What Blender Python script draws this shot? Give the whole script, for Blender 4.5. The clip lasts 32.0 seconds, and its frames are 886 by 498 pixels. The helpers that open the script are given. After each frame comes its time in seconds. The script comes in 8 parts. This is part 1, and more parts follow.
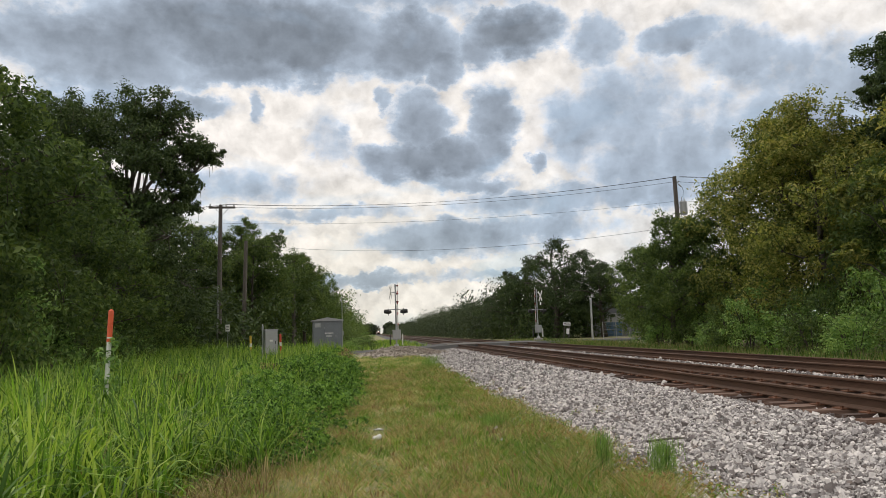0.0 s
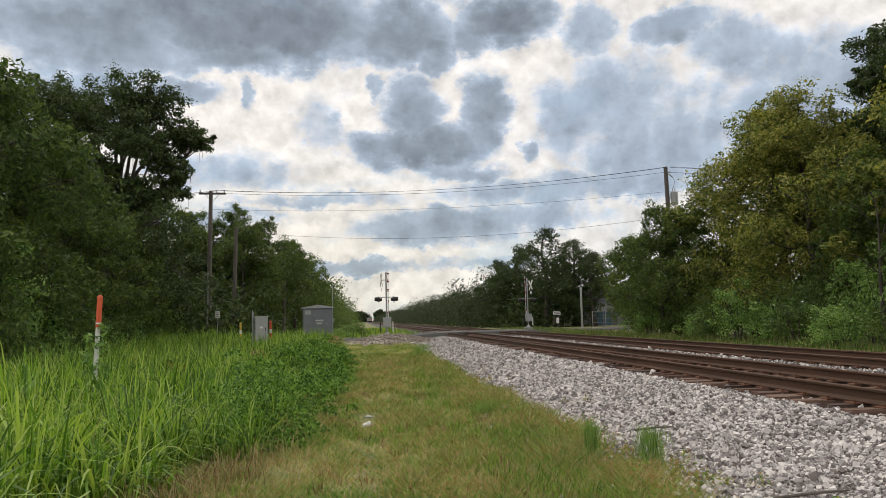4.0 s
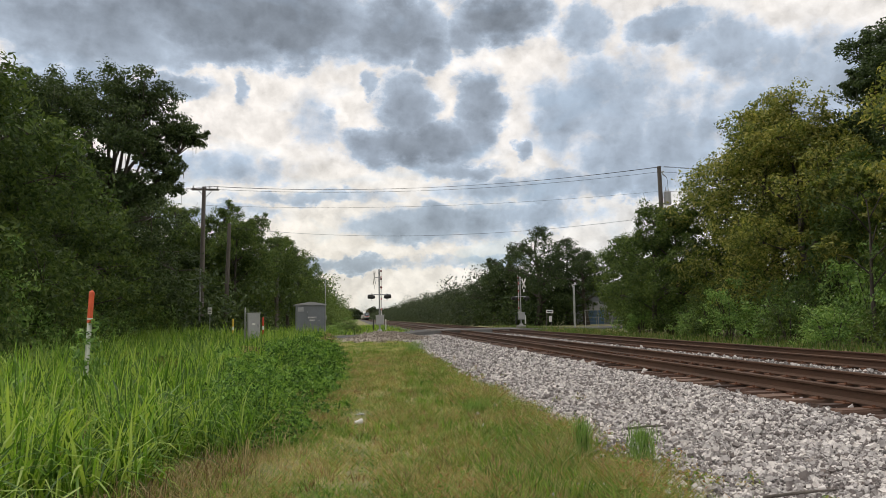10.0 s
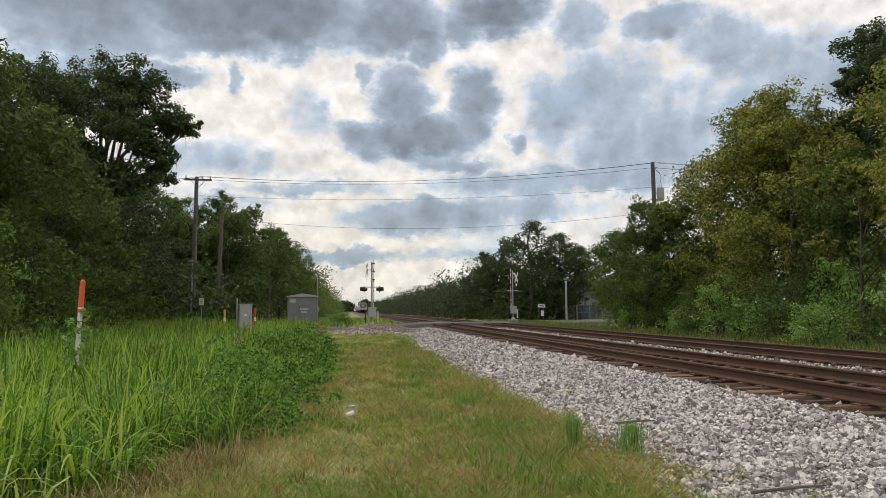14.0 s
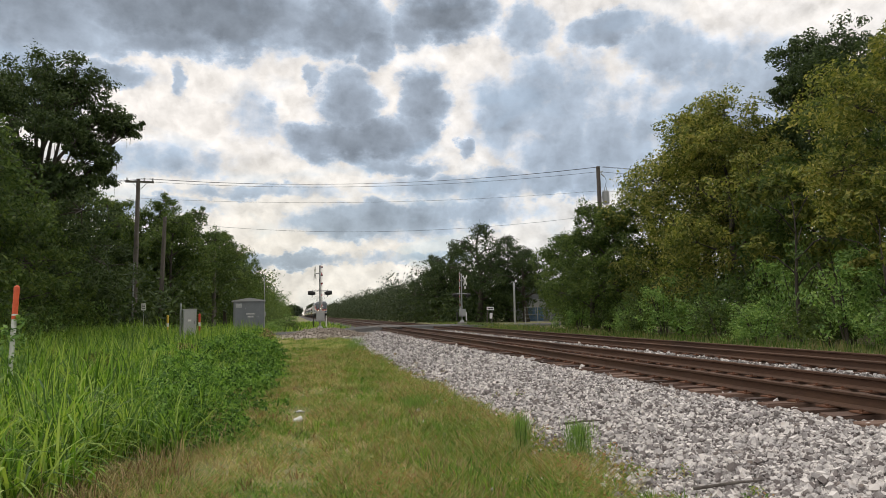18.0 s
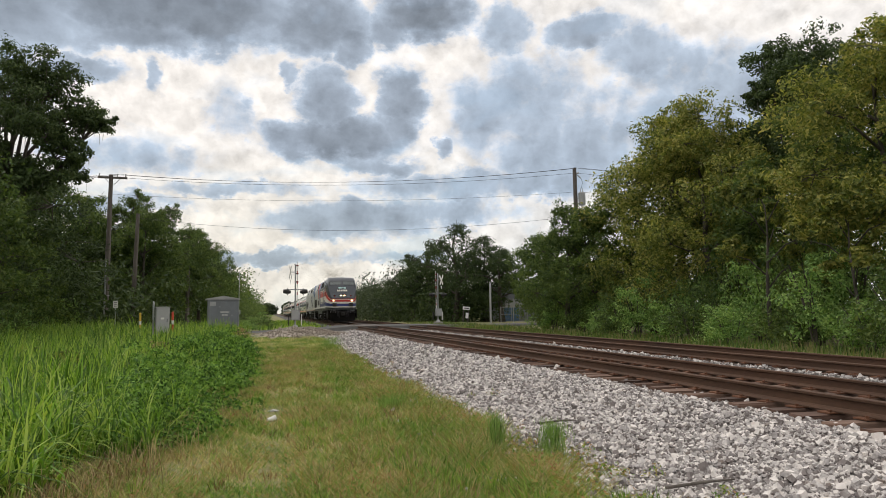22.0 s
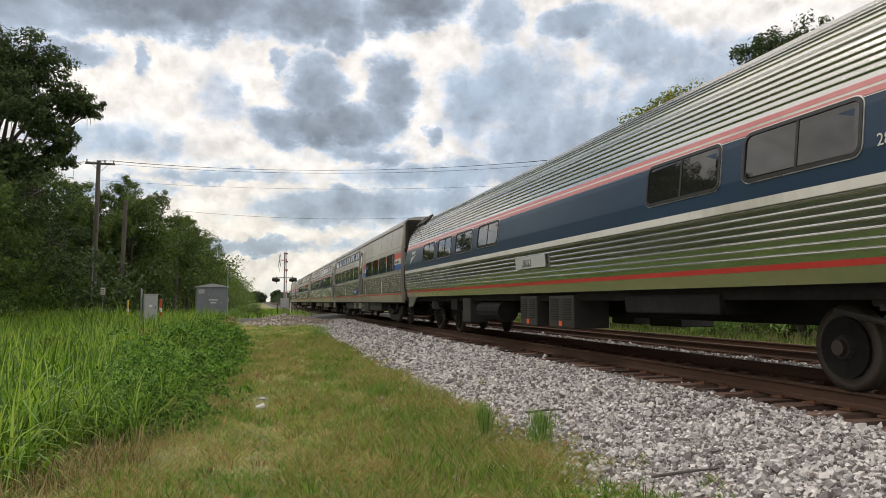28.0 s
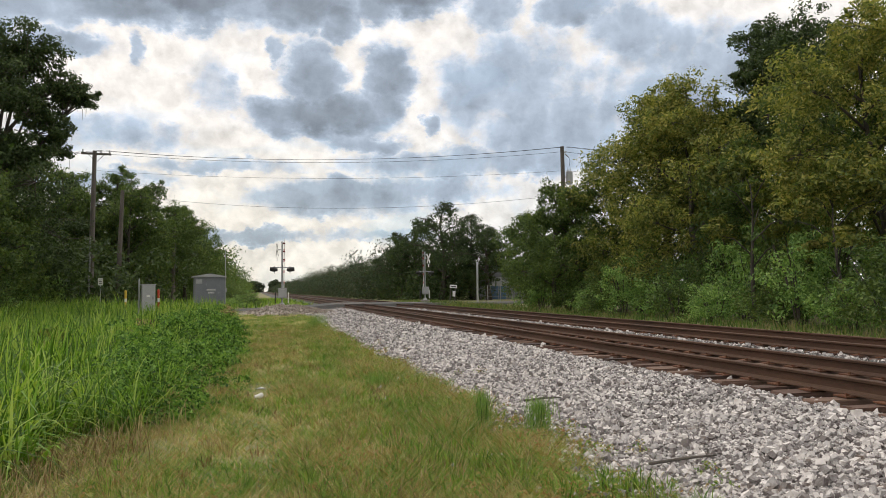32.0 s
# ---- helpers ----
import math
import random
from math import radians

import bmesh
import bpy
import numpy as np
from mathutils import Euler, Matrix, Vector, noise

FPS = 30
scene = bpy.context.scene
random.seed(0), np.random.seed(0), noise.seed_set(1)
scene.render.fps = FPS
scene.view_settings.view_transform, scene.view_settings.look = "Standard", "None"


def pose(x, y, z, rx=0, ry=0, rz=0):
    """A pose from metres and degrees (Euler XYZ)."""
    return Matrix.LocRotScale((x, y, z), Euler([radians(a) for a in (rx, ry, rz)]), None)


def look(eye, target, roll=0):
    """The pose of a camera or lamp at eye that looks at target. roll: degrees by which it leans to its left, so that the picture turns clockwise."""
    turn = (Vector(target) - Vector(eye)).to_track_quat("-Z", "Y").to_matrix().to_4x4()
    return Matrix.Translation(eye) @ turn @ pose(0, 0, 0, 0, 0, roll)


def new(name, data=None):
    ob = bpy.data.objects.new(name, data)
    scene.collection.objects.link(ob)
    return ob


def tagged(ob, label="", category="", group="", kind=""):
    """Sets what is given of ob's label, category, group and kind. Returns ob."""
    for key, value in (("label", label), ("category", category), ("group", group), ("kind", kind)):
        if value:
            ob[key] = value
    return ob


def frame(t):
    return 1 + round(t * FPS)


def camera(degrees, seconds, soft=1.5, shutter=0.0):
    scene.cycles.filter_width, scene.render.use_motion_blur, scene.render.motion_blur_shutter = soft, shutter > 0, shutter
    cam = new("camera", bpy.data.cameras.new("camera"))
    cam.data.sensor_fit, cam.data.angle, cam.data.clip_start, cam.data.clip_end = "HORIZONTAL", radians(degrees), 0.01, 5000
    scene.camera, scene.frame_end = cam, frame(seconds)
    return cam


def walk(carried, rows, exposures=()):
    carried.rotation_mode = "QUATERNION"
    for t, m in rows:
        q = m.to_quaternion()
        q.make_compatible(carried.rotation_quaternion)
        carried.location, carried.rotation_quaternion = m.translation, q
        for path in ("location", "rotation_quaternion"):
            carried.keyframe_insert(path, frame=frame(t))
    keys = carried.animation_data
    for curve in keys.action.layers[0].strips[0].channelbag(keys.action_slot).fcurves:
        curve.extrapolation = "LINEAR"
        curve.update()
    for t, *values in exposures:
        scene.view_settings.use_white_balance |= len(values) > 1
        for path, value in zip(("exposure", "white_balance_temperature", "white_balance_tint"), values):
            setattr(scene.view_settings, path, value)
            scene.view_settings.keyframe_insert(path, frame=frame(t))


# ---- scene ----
cam = camera(62.584, 32.0, soft=0.85)
EYE = 1.6
# seconds, turn to the right of the track, tilt up, lean (degrees)
TURNS = (
    (0, 5.702, 6.457, -1.834), (0.5, 6.124, 6.475, -1.77), (1, 6.571, 6.417, -1.695), (1.5, 6.83, 6.293, -1.494),
    (2, 6.74, 5.75, -1.343), (2.5, 6.514, 5.217, -1.372), (3, 6.38, 5.197, -1.285), (3.5, 6.364, 5.542, -1.431),
    (5.5, 6.66, 5.372, -1.133), (6, 6.841, 5.493, -1.09), (6.5, 6.97, 5.557, -1.101), (7, 6.897, 5.386, -0.98),
    (7.5, 6.784, 5.303, -0.99), (8, 6.751, 5.144, -0.952), (8.5, 6.802, 5.229, -0.924), (9, 6.897, 5.318, -0.974),
    (9.5, 6.94, 5.376, -0.978), (10, 6.904, 5.333, -1.036), (10.5, 6.842, 5.388, -0.983), (11, 6.965, 5.261, -0.859),
    (11.5, 7.038, 5.102, -0.805), (12, 7.172, 5.027, -0.69), (12.5, 7.271, 4.976, -0.604), (13, 7.32, 4.859, -0.562),
    (13.5, 7.345, 4.785, -0.523), (14, 7.455, 4.796, -0.411), (14.5, 7.528, 4.787, -0.4), (16.5, 9.521, 5.026, -0.801),
    (17, 10.289, 5.129, -0.921), (17.5, 11.085, 5.092, -0.854), (18, 11.483, 4.996, -0.917), (18.5, 11.827, 4.892, -0.906),
    (19, 12.049, 5.033, -0.708), (19.5, 12.32, 5.195, -0.688), (20, 12.674, 5.333, -0.657), (20.5, 13.001, 5.421, -0.622),
    (21, 13.199, 5.352, -0.626), (21.5, 13.302, 5.223, -0.633), (22, 13.326, 4.937, -0.571), (22.5, 13.389, 4.631, -0.476),
    (23, 13.519, 4.622, -0.418), (23.5, 13.704, 4.586, -0.211), (24, 13.759, 4.688, 0.185), (24.5, 13.797, 5.004, 0.277),
    (25, 13.981, 5.087, 0.299), (25.5, 14.056, 4.991, 0.206), (27.5, 14.19, 4.099, -0.169), (28, 14.131, 4.089, -0.186),
    (28.5, 14.142, 4.092, -0.144), (29, 14.224, 3.953, -0.163), (29.5, 14.224, 4.026, -0.152), (30, 14.17, 4.03, -0.216),
    (30.5, 14.052, 3.97, -0.177), (31, 13.99, 3.711, -0.184), (31.5, 14.157, 3.466, -0.237), (32, 14.317, 3.225, -0.436),
)
walk(cam, [(t, pose(0, 0, EYE, 90 + tilt, 0, -turn) @ pose(0, 0, 0, 0, 0, lean)) for t, turn, tilt, lean in TURNS], [(0.0, -0.04), (14.0, -0.04), (20.0, 0.0), (28.0, 0.07), (32.0, 0.07)])

# ---- world, sun ----
def link(tree, a, b):
    tree.links.new(a, b)


def mathn(tree, op, a, b=None, clamp=False):
    n = tree.nodes.new("ShaderNodeMath")
    n.operation, n.use_clamp = op, clamp
    for i, v in enumerate((a, b)):
        if v is None:
            continue
        if isinstance(v, (int, float)):
            n.inputs[i].default_value = v
        else:
            tree.links.new(v, n.inputs[i])
    return n.outputs[0]


def ramp(tree, fac, stops, mode="LINEAR"):
    n = tree.nodes.new("ShaderNodeValToRGB")
    n.color_ramp.interpolation = mode
    el = n.color_ramp.elements
    while len(el) < len(stops):
        el.new(0.5)
    for e, (p, c) in zip(el, stops):
        e.position, e.color = p, (*c, 1) if len(c) == 3 else c
    tree.links.new(fac, n.inputs[0])
    return n.outputs[0]


def noisen(tree, vec, scale, detail=4.0, rough=0.55, distort=0.0):
    n = tree.nodes.new("ShaderNodeTexNoise")
    n.inputs["Scale"].default_value, n.inputs["Detail"].default_value = scale, detail
    n.inputs["Roughness"].default_value, n.inputs["Distortion"].default_value = rough, distort
    if vec is not None:
        tree.links.new(vec, n.inputs["Vector"])
    return n


def mixn(tree, fac, a, b, mode="MIX"):
    n = tree.nodes.new("ShaderNodeMix")
    n.data_type, n.blend_type = "RGBA", mode
    for sock, v in ((n.inputs[0], fac), (n.inputs[6], a), (n.inputs[7], b)):
        if isinstance(v, (int, float)):
            sock.default_value = v
        elif isinstance(v, tuple):
            sock.default_value = (*v, 1)
        else:
            tree.links.new(v, sock)
    return n.outputs[2]


SUN_TURN, SUN_HEIGHT = -40.0, 52.0
# clouds: bearing, height, half width, half height (degrees), weight
HIGH_CLOUDS = (
    (-9.1, 22.6, 11.4, 2.9, 0.95), (-9.9, 20.0, 4.6, 1.4, 0.80), (-4.5, 21.5, 2.9, 2.1, 0.95), (-19.4, 20.5, 7.6, 2.7, 0.75), (3.5, 22.2, 3.6, 2.4, 0.85), (6.2, 20.6, 1.6, 1.4, 0.72),
    (11.7, 22.9, 3.6, 1.8, 0.95), (8.9, 21.8, 1.9, 1.5, 0.70), (25.2, 21.1, 3.2, 1.3, 0.62), (18.6, 21.5, 2.3, 1.6, 0.45), (28.9, 19.2, 3.0, 1.9, 0.50), (2, 30, 22, 5, 0.7),
)
MID_CLOUDS = (
    (4.5, 16.5, 2.4, 2.7, 0.80), (10.2, 16.7, 1.9, 2.3, 0.76), (9.7, 14.4, 1.7, 1.4, 0.74), (4.8, 13.6, 5.1, 1.6, 0.95), (1.5, 13.3, 2.4, 1.4, 0.78), (8.1, 11.6, 2.9, 0.8, 0.55), (-3.0, 15.0, 1.9, 2.1, 0.45),
    (-13.5, 17.0, 2.9, 1.1, 0.68), (-8.8, 17.2, 0.6, 1.0, 0.50), (1.4, 18.3, 0.7, 0.9, 0.42), (13.5, 13.1, 0.8, 0.7, 0.45), (-19.7, 15.9, 4.6, 2.3, 0.50),
)
LOW_CLOUDS = (
    (20.5, 15.3, 6.1, 4.4, 0.42), (16.6, 15.6, 2.4, 2.9, 0.42), (23.3, 12.2, 6.5, 2.7, 0.50), (17.7, 9.8, 10.3, 1.2, 0.48), (6.2, 7.2, 6.6, 1.4, 0.50), (13.9, 7.7, 4.9, 1.2, 0.44), (-2.5, 9.4, 6.9, 0.6, 0.40),
    (-10.5, 11.5, 5.7, 1.3, 0.42), (-1.8, 4.2, 8.0, 0.5, 0.36), (9.2, 4.5, 4.6, 0.5, 0.34), (-10.9, 8.1, 4.9, 0.8, 0.36), (33.1, 14.7, 6.1, 4.6, 0.42), (-23.7, 9.6, 6.1, 2.3, 0.42),
)
world = bpy.data.worlds.new("sky")
scene.world = world
world.use_nodes = True
wt = world.node_tree
wt.nodes.clear()
wco = wt.nodes.new("ShaderNodeTexCoord").outputs["Generated"]
sky = wt.nodes.new("ShaderNodeTexSky")
sky.sky_type, sky.sun_disc = "NISHITA", False
sky.sun_elevation, sky.sun_rotation = radians(SUN_HEIGHT), radians(SUN_TURN)
# billows: the direction is bent by noise before the cloud shapes are laid out
def bent(size, amount, seed):
    m = wt.nodes.new("ShaderNodeMapping")
    m.inputs["Location"].default_value = (seed, seed * 1.7, -seed)
    m.inputs["Scale"].default_value = (1, 1, 1.5)
    link(wt, wco, m.inputs["Vector"])
    n = noisen(wt, m.outputs[0], size, 5.0, 0.6)
    s = wt.nodes.new("ShaderNodeVectorMath")
    s.operation = "SUBTRACT"
    link(wt, n.outputs["Color"], s.inputs[0])
    s.inputs[1].default_value = (0.5, 0.5, 0.5)
    k = wt.nodes.new("ShaderNodeVectorMath")
    k.operation = "SCALE"
    link(wt, s.outputs[0], k.inputs[0])
    k.inputs["Scale"].default_value = amount
    return k.outputs[0]


def vadd(a, b):
    n = wt.nodes.new("ShaderNodeVectorMath")
    n.operation = "ADD"
    link(wt, a, n.inputs[0])
    link(wt, b, n.inputs[1])
    return n.outputs[0]


wdir = vadd(vadd(wco, bent(11, 0.055, 3.1)), bent(38, 0.03, 7.7))
sep = wt.nodes.new("ShaderNodeSeparateXYZ")
link(wt, wdir, sep.inputs[0])
bear = mathn(wt, "MULTIPLY", mathn(wt, "ARCTAN2", sep.outputs[0], sep.outputs[1]), 180 / math.pi)
high = mathn(wt, "MULTIPLY", mathn(wt, "ARCSINE", sep.outputs[2], None), 180 / math.pi)
dark = None
for az, el, wa, we, weight in HIGH_CLOUDS + MID_CLOUDS + LOW_CLOUDS:
    u = mathn(wt, "MULTIPLY", mathn(wt, "SUBTRACT", bear, az), 1 / wa)
    v = mathn(wt, "MULTIPLY", mathn(wt, "SUBTRACT", high, el), 1 / we)
    r2 = mathn(wt, "ADD", mathn(wt, "MULTIPLY", u, u), mathn(wt, "MULTIPLY", v, v))
    g = mathn(wt, "MULTIPLY", mathn(wt, "POWER", 2.718, mathn(wt, "MULTIPLY", mathn(wt, "MULTIPLY", r2, r2), -0.8)), weight)
    dark = g if dark is None else mathn(wt, "MAXIMUM", dark, g)
# the rest of the cover: layered noise seen from below, flattened towards the horizon
flat = wt.nodes.new("ShaderNodeMapping")
flat.inputs["Scale"].default_value = (1, 1, 1.9)
link(wt, wco, flat.inputs["Vector"])
cover = noisen(wt, flat.outputs[0], 6.5, 9.0, 0.6, 0.15).outputs["Fac"]
fine = noisen(wt, flat.outputs[0], 24, 7.0, 0.65, 0.1).outputs["Fac"]
soft = mathn(wt, "ADD", mathn(wt, "MULTIPLY", mathn(wt, "SUBTRACT", cover, 0.5), 0.5), mathn(wt, "MULTIPLY", mathn(wt, "SUBTRACT", fine, 0.5), 0.12))


def puffs(lift_):
    """Heaped billows: how far a direction lies inside round puffs of several sizes."""
    m = wt.nodes.new("ShaderNodeMapping")
    m.inputs["Location"].default_value = (0.013 * lift_, 0, lift_)
    link(wt, vadd(wco, bent(30, 0.02, 1.3)), m.inputs["Vector"])
    n = wt.nodes.new("ShaderNodeTexVoronoi")
    n.feature, n.normalize = "SMOOTH_F1", True
    for key, val in (("Scale", 26.0), ("Detail", 4.0), ("Roughness", 0.5), ("Lacunarity", 2.1), ("Smoothness", 0.6)):
        n.inputs[key].default_value = val
    link(wt, m.outputs[0], n.inputs["Vector"])
    return mathn(wt, "SUBTRACT", 0.38, n.outputs["Distance"])


puff = puffs(0.0)
frayed = mathn(wt, "SUBTRACT", noisen(wt, wco, 22, 7.0, 0.58, 0.4).outputs["Fac"], 0.5)
edge_ = ramp(wt, dark, [(0.0, (0.2, 0.2, 0.2)), (0.15, (0.9, 0.9, 0.9)), (0.4, (1, 1, 1)), (0.95, (0.3, 0.3, 0.3))])
dark = mathn(wt, "ADD", dark, mathn(wt, "MULTIPLY", edge_, mathn(wt, "ADD", mathn(wt, "MULTIPLY", puff, 1.3), mathn(wt, "MULTIPLY", frayed, 0.55))))
# the cover is thinnest, and brightest, ahead of the hidden sun
u = mathn(wt, "MULTIPLY", mathn(wt, "ADD", bear, 6), 1 / 13)
v = mathn(wt, "MULTIPLY", mathn(wt, "SUBTRACT", high, 14), 1 / 6)
thin = mathn(wt, "POWER", 2.718, mathn(wt, "MULTIPLY", mathn(wt, "ADD", mathn(wt, "MULTIPLY", u, u), mathn(wt, "MULTIPLY", v, v)), -1.0))
amount = mathn(wt, "ADD", mathn(wt, "SUBTRACT", mathn(wt, "ADD", dark, soft), mathn(wt, "MULTIPLY", thin, 0.13)), 0.02, clamp=True)
tone = ramp(wt, amount, [(0.0, (0.97, 0.92, 0.87)), (0.2, (0.86, 0.835, 0.82)), (0.32, (0.70, 0.74, 0.81)), (0.48, (0.48, 0.56, 0.67)), (0.76, (0.345, 0.40, 0.48)), (1.0, (0.235, 0.27, 0.32))])
# puffs are brighter on top
relief = mathn(wt, "ADD", mathn(wt, "MULTIPLY", mathn(wt, "SUBTRACT", puff, puffs(0.014)), 1.3), 1.0)
rel = wt.nodes.new("ShaderNodeCombineColor")
for i in range(3):
    link(wt, relief, rel.inputs[i])
tone = mixn(wt, 1.0, tone, rel.outputs[0], "MULTIPLY")
# warm light low down ahead, blue holes between
sep2 = wt.nodes.new("ShaderNodeSeparateXYZ")
link(wt, wco, sep2.inputs[0])
bluegap = noisen(wt, flat.outputs[0], 8.0, 4.0, 0.5, 0.5).outputs["Fac"]
gapmask = mathn(wt, "MULTIPLY", ramp(wt, bluegap, [(0.56, (0, 0, 0)), (0.68, (1, 1, 1))]), ramp(wt, sep2.outputs[2], [(0.0, (0.9, 0.9, 0.9)), (0.28, (0.5, 0.5, 0.5)), (0.5, (0.2, 0.2, 0.2))]))
skycol = mixn(wt, 1.0, sky.outputs[0], (0.11, 0.11, 0.11), "MULTIPLY")
clear = mixn(wt, 0.55, skycol, (0.55, 0.72, 0.88))
tone = mixn(wt, mathn(wt, "MULTIPLY", gapmask, 0.55), tone, clear)
glowm = ramp(wt, sep2.outputs[2], [(0.0, (0.9, 0.9, 0.9)), (0.16, (0.6, 0.6, 0.6)), (0.24, (0.0, 0.0, 0.0))])
tone = mixn(wt, glowm, tone, mixn(wt, 1.0, tone, (0.88, 0.92, 0.95), "MULTIPLY"))
ahead = mathn(wt, "MULTIPLY", mathn(wt, "ADD", bear, 1), 1 / 15)
ahead = mathn(wt, "POWER", 2.718, mathn(wt, "MULTIPLY", mathn(wt, "MULTIPLY", ahead, ahead), -1.0))
low_ = ramp(wt, sep2.outputs[2], [(0.0, (1, 1, 1)), (0.1, (0.8, 0.8, 0.8)), (0.22, (0, 0, 0))])
tone = mixn(wt, mathn(wt, "MULTIPLY", ahead, low_), tone, mixn(wt, 1.0, tone, (1.05, 1.0, 0.90), "MULTIPLY"))
bg = wt.nodes.new("ShaderNodeBackground")
bg.inputs["Strength"].default_value = 1.0
link(wt, tone, bg.inputs["Color"])
link(wt, bg.outputs[0], wt.nodes.new("ShaderNodeOutputWorld").inputs["Surface"])

sun = new("sun", bpy.data.lights.new("sun", "SUN"))
sun.data.energy, sun.data.angle, sun.data.color = 1.1, radians(24), (1.0, 0.94, 0.85)
a, e = radians(SUN_TURN), radians(SUN_HEIGHT)
sun.matrix_world = look((0, 0, 30), (-math.sin(a) * math.cos(e), -math.cos(a) * math.cos(e), 30 - math.sin(e)))
scene.view_settings.exposure = 0.0


# ---- materials ----
def surface(name, tones, scale=6.0, rough=0.7, metal=0.0, bump=0.0, fine=40.0, stretch=(1, 1, 1), each=0.0, island=0.0, dirt=None, spec=0.5, through_light=0.0, coords="Object", patchy=0.65, uneven=0.3):
    """tones: colours from dark to light, mixed by two sizes of noise; each / island: how much single objects / pieces differ."""
    m = bpy.data.materials.new(name)
    m.use_nodes = True
    t = m.node_tree
    b = t.nodes["Principled BSDF"]
    co = t.nodes.new("ShaderNodeTexCoord").outputs[coords]
    mp = t.nodes.new("ShaderNodeMapping")
    mp.inputs["Scale"].default_value = stretch
    link(t, co, mp.inputs["Vector"])
    big = noisen(t, mp.outputs[0], scale, 5.0, 0.6)
    small = noisen(t, mp.outputs[0], fine, 3.0, 0.6)
    f = mathn(t, "ADD", mathn(t, "MULTIPLY", big.outputs["Fac"], patchy), mathn(t, "MULTIPLY", small.outputs["Fac"], 0.35)) if patchy == 0.65 else mathn(t, "ADD", mathn(t, "MULTIPLY", mathn(t, "SUBTRACT", big.outputs["Fac"], 0.5), patchy), mathn(t, "ADD", mathn(t, "MULTIPLY", small.outputs["Fac"], 0.35), 0.325))
    if each:
        r = t.nodes.new("ShaderNodeObjectInfo").outputs["Random"]
        f = mathn(t, "ADD", f, mathn(t, "MULTIPLY", mathn(t, "SUBTRACT", r, 0.5), each))
    if island:
        r = t.nodes.new("ShaderNodeNewGeometry").outputs["Random Per Island"]
        f = mathn(t, "ADD", f, mathn(t, "MULTIPLY", mathn(t, "SUBTRACT", r, 0.5), island))
    n = len(tones)
    lo, hi = 0.32, 0.68
    if island or each:
        lo, hi = 0.2, 0.8
    col = ramp(t, f, [(lo + (hi - lo) * i / max(1, n - 1), c) for i, c in enumerate(tones)])
    if dirt:
        dm = ramp(t, noisen(t, mp.outputs[0], scale * 0.6, 6.0, 0.65, 0.5).outputs["Fac"], [(dirt[1], (0, 0, 0)), (dirt[1] + 0.16, (1, 1, 1))])
        col = mixn(t, mathn(t, "MULTIPLY", dm, dirt[2]), col, dirt[0])
    link(t, col, b.inputs["Base Color"])
    rr = mathn(t, "ADD", mathn(t, "MULTIPLY", mathn(t, "SUBTRACT", big.outputs["Fac"], 0.5), uneven), rough, clamp=True)
    link(t, rr, b.inputs["Roughness"])
    b.inputs["Metallic"].default_value = metal
    b.inputs["Specular IOR Level"].default_value = spec
    if bump:
        bn = t.nodes.new("ShaderNodeBump")
        bn.inputs["Strength"].default_value, bn.inputs["Distance"].default_value = min(1.0, bump * 10), bump
        link(t, f, bn.inputs["Height"])
        link(t, bn.outputs[0], b.inputs["Normal"])
    if through_light:
        tr = t.nodes.new("ShaderNodeBsdfTranslucent")
        link(t, mixn(t, 1.0, col, (1.25, 1.25, 0.6), "MULTIPLY"), tr.inputs["Color"])
        mx = t.nodes.new("ShaderNodeMixShader")
        mx.inputs[0].default_value = through_light
        link(t, b.outputs[0], mx.inputs[1])
        link(t, tr.outputs[0], mx.inputs[2])
        link(t, mx.outputs[0], t.nodes["Material Output"].inputs["Surface"])
    return m


def leafy(name, tones, island=0.5, through_light=0.35, scale=0.25, each=0.12):
    return surface(name, tones, scale=scale, fine=1.5, rough=0.6, island=island, each=each, spec=0.3, through_light=through_light)


M_SOIL = surface("soil", [(0.08, 0.1, 0.03), (0.17, 0.18, 0.065), (0.27, 0.235, 0.115), (0.36, 0.29, 0.17)], 0.9, 0.95, bump=0.05, fine=26, dirt=((0.08, 0.11, 0.03), 0.5, 0.6))
M_STONE = surface("ballast_stone", [(0.16, 0.14, 0.135), (0.36, 0.34, 0.335), (0.50, 0.475, 0.465), (0.72, 0.68, 0.655)], 9, 0.85, bump=0.004, fine=60, island=0.85, dirt=((0.34, 0.24, 0.16), 0.58, 0.45))
# far darker than the stones: shade of their gaps is put into the colour
M_BED_SHADED = surface("ballast_bed", [(0.025, 0.022, 0.02), (0.05, 0.047, 0.045), (0.10, 0.096, 0.092), (0.2, 0.19, 0.185)], 14, 0.9, bump=0.04, fine=34, dirt=((0.2, 0.13, 0.08), 0.58, 0.4))
M_RAIL = surface("rusty_rail", [(0.055, 0.032, 0.022), (0.09, 0.048, 0.03), (0.13, 0.07, 0.042)], 3, 0.75, 0.35, bump=0.002, fine=70, stretch=(1, 0.15, 1))
M_RAILTOP = surface("worn_rail_head", [(0.16, 0.14, 0.13), (0.28, 0.26, 0.25)], 2, 0.35, 0.85, fine=30, stretch=(1, 0.05, 1))
M_TIE = surface("weathered_tie", [(0.05, 0.032, 0.025), (0.12, 0.07, 0.052), (0.21, 0.135, 0.10)], 4, 0.9, bump=0.01, fine=30, stretch=(0.25, 2, 2), each=0.5)
M_PLATE = surface("rusty_plate", [(0.10, 0.045, 0.025), (0.2, 0.09, 0.05)], 8, 0.8, 0.3, bump=0.002, each=0.3)
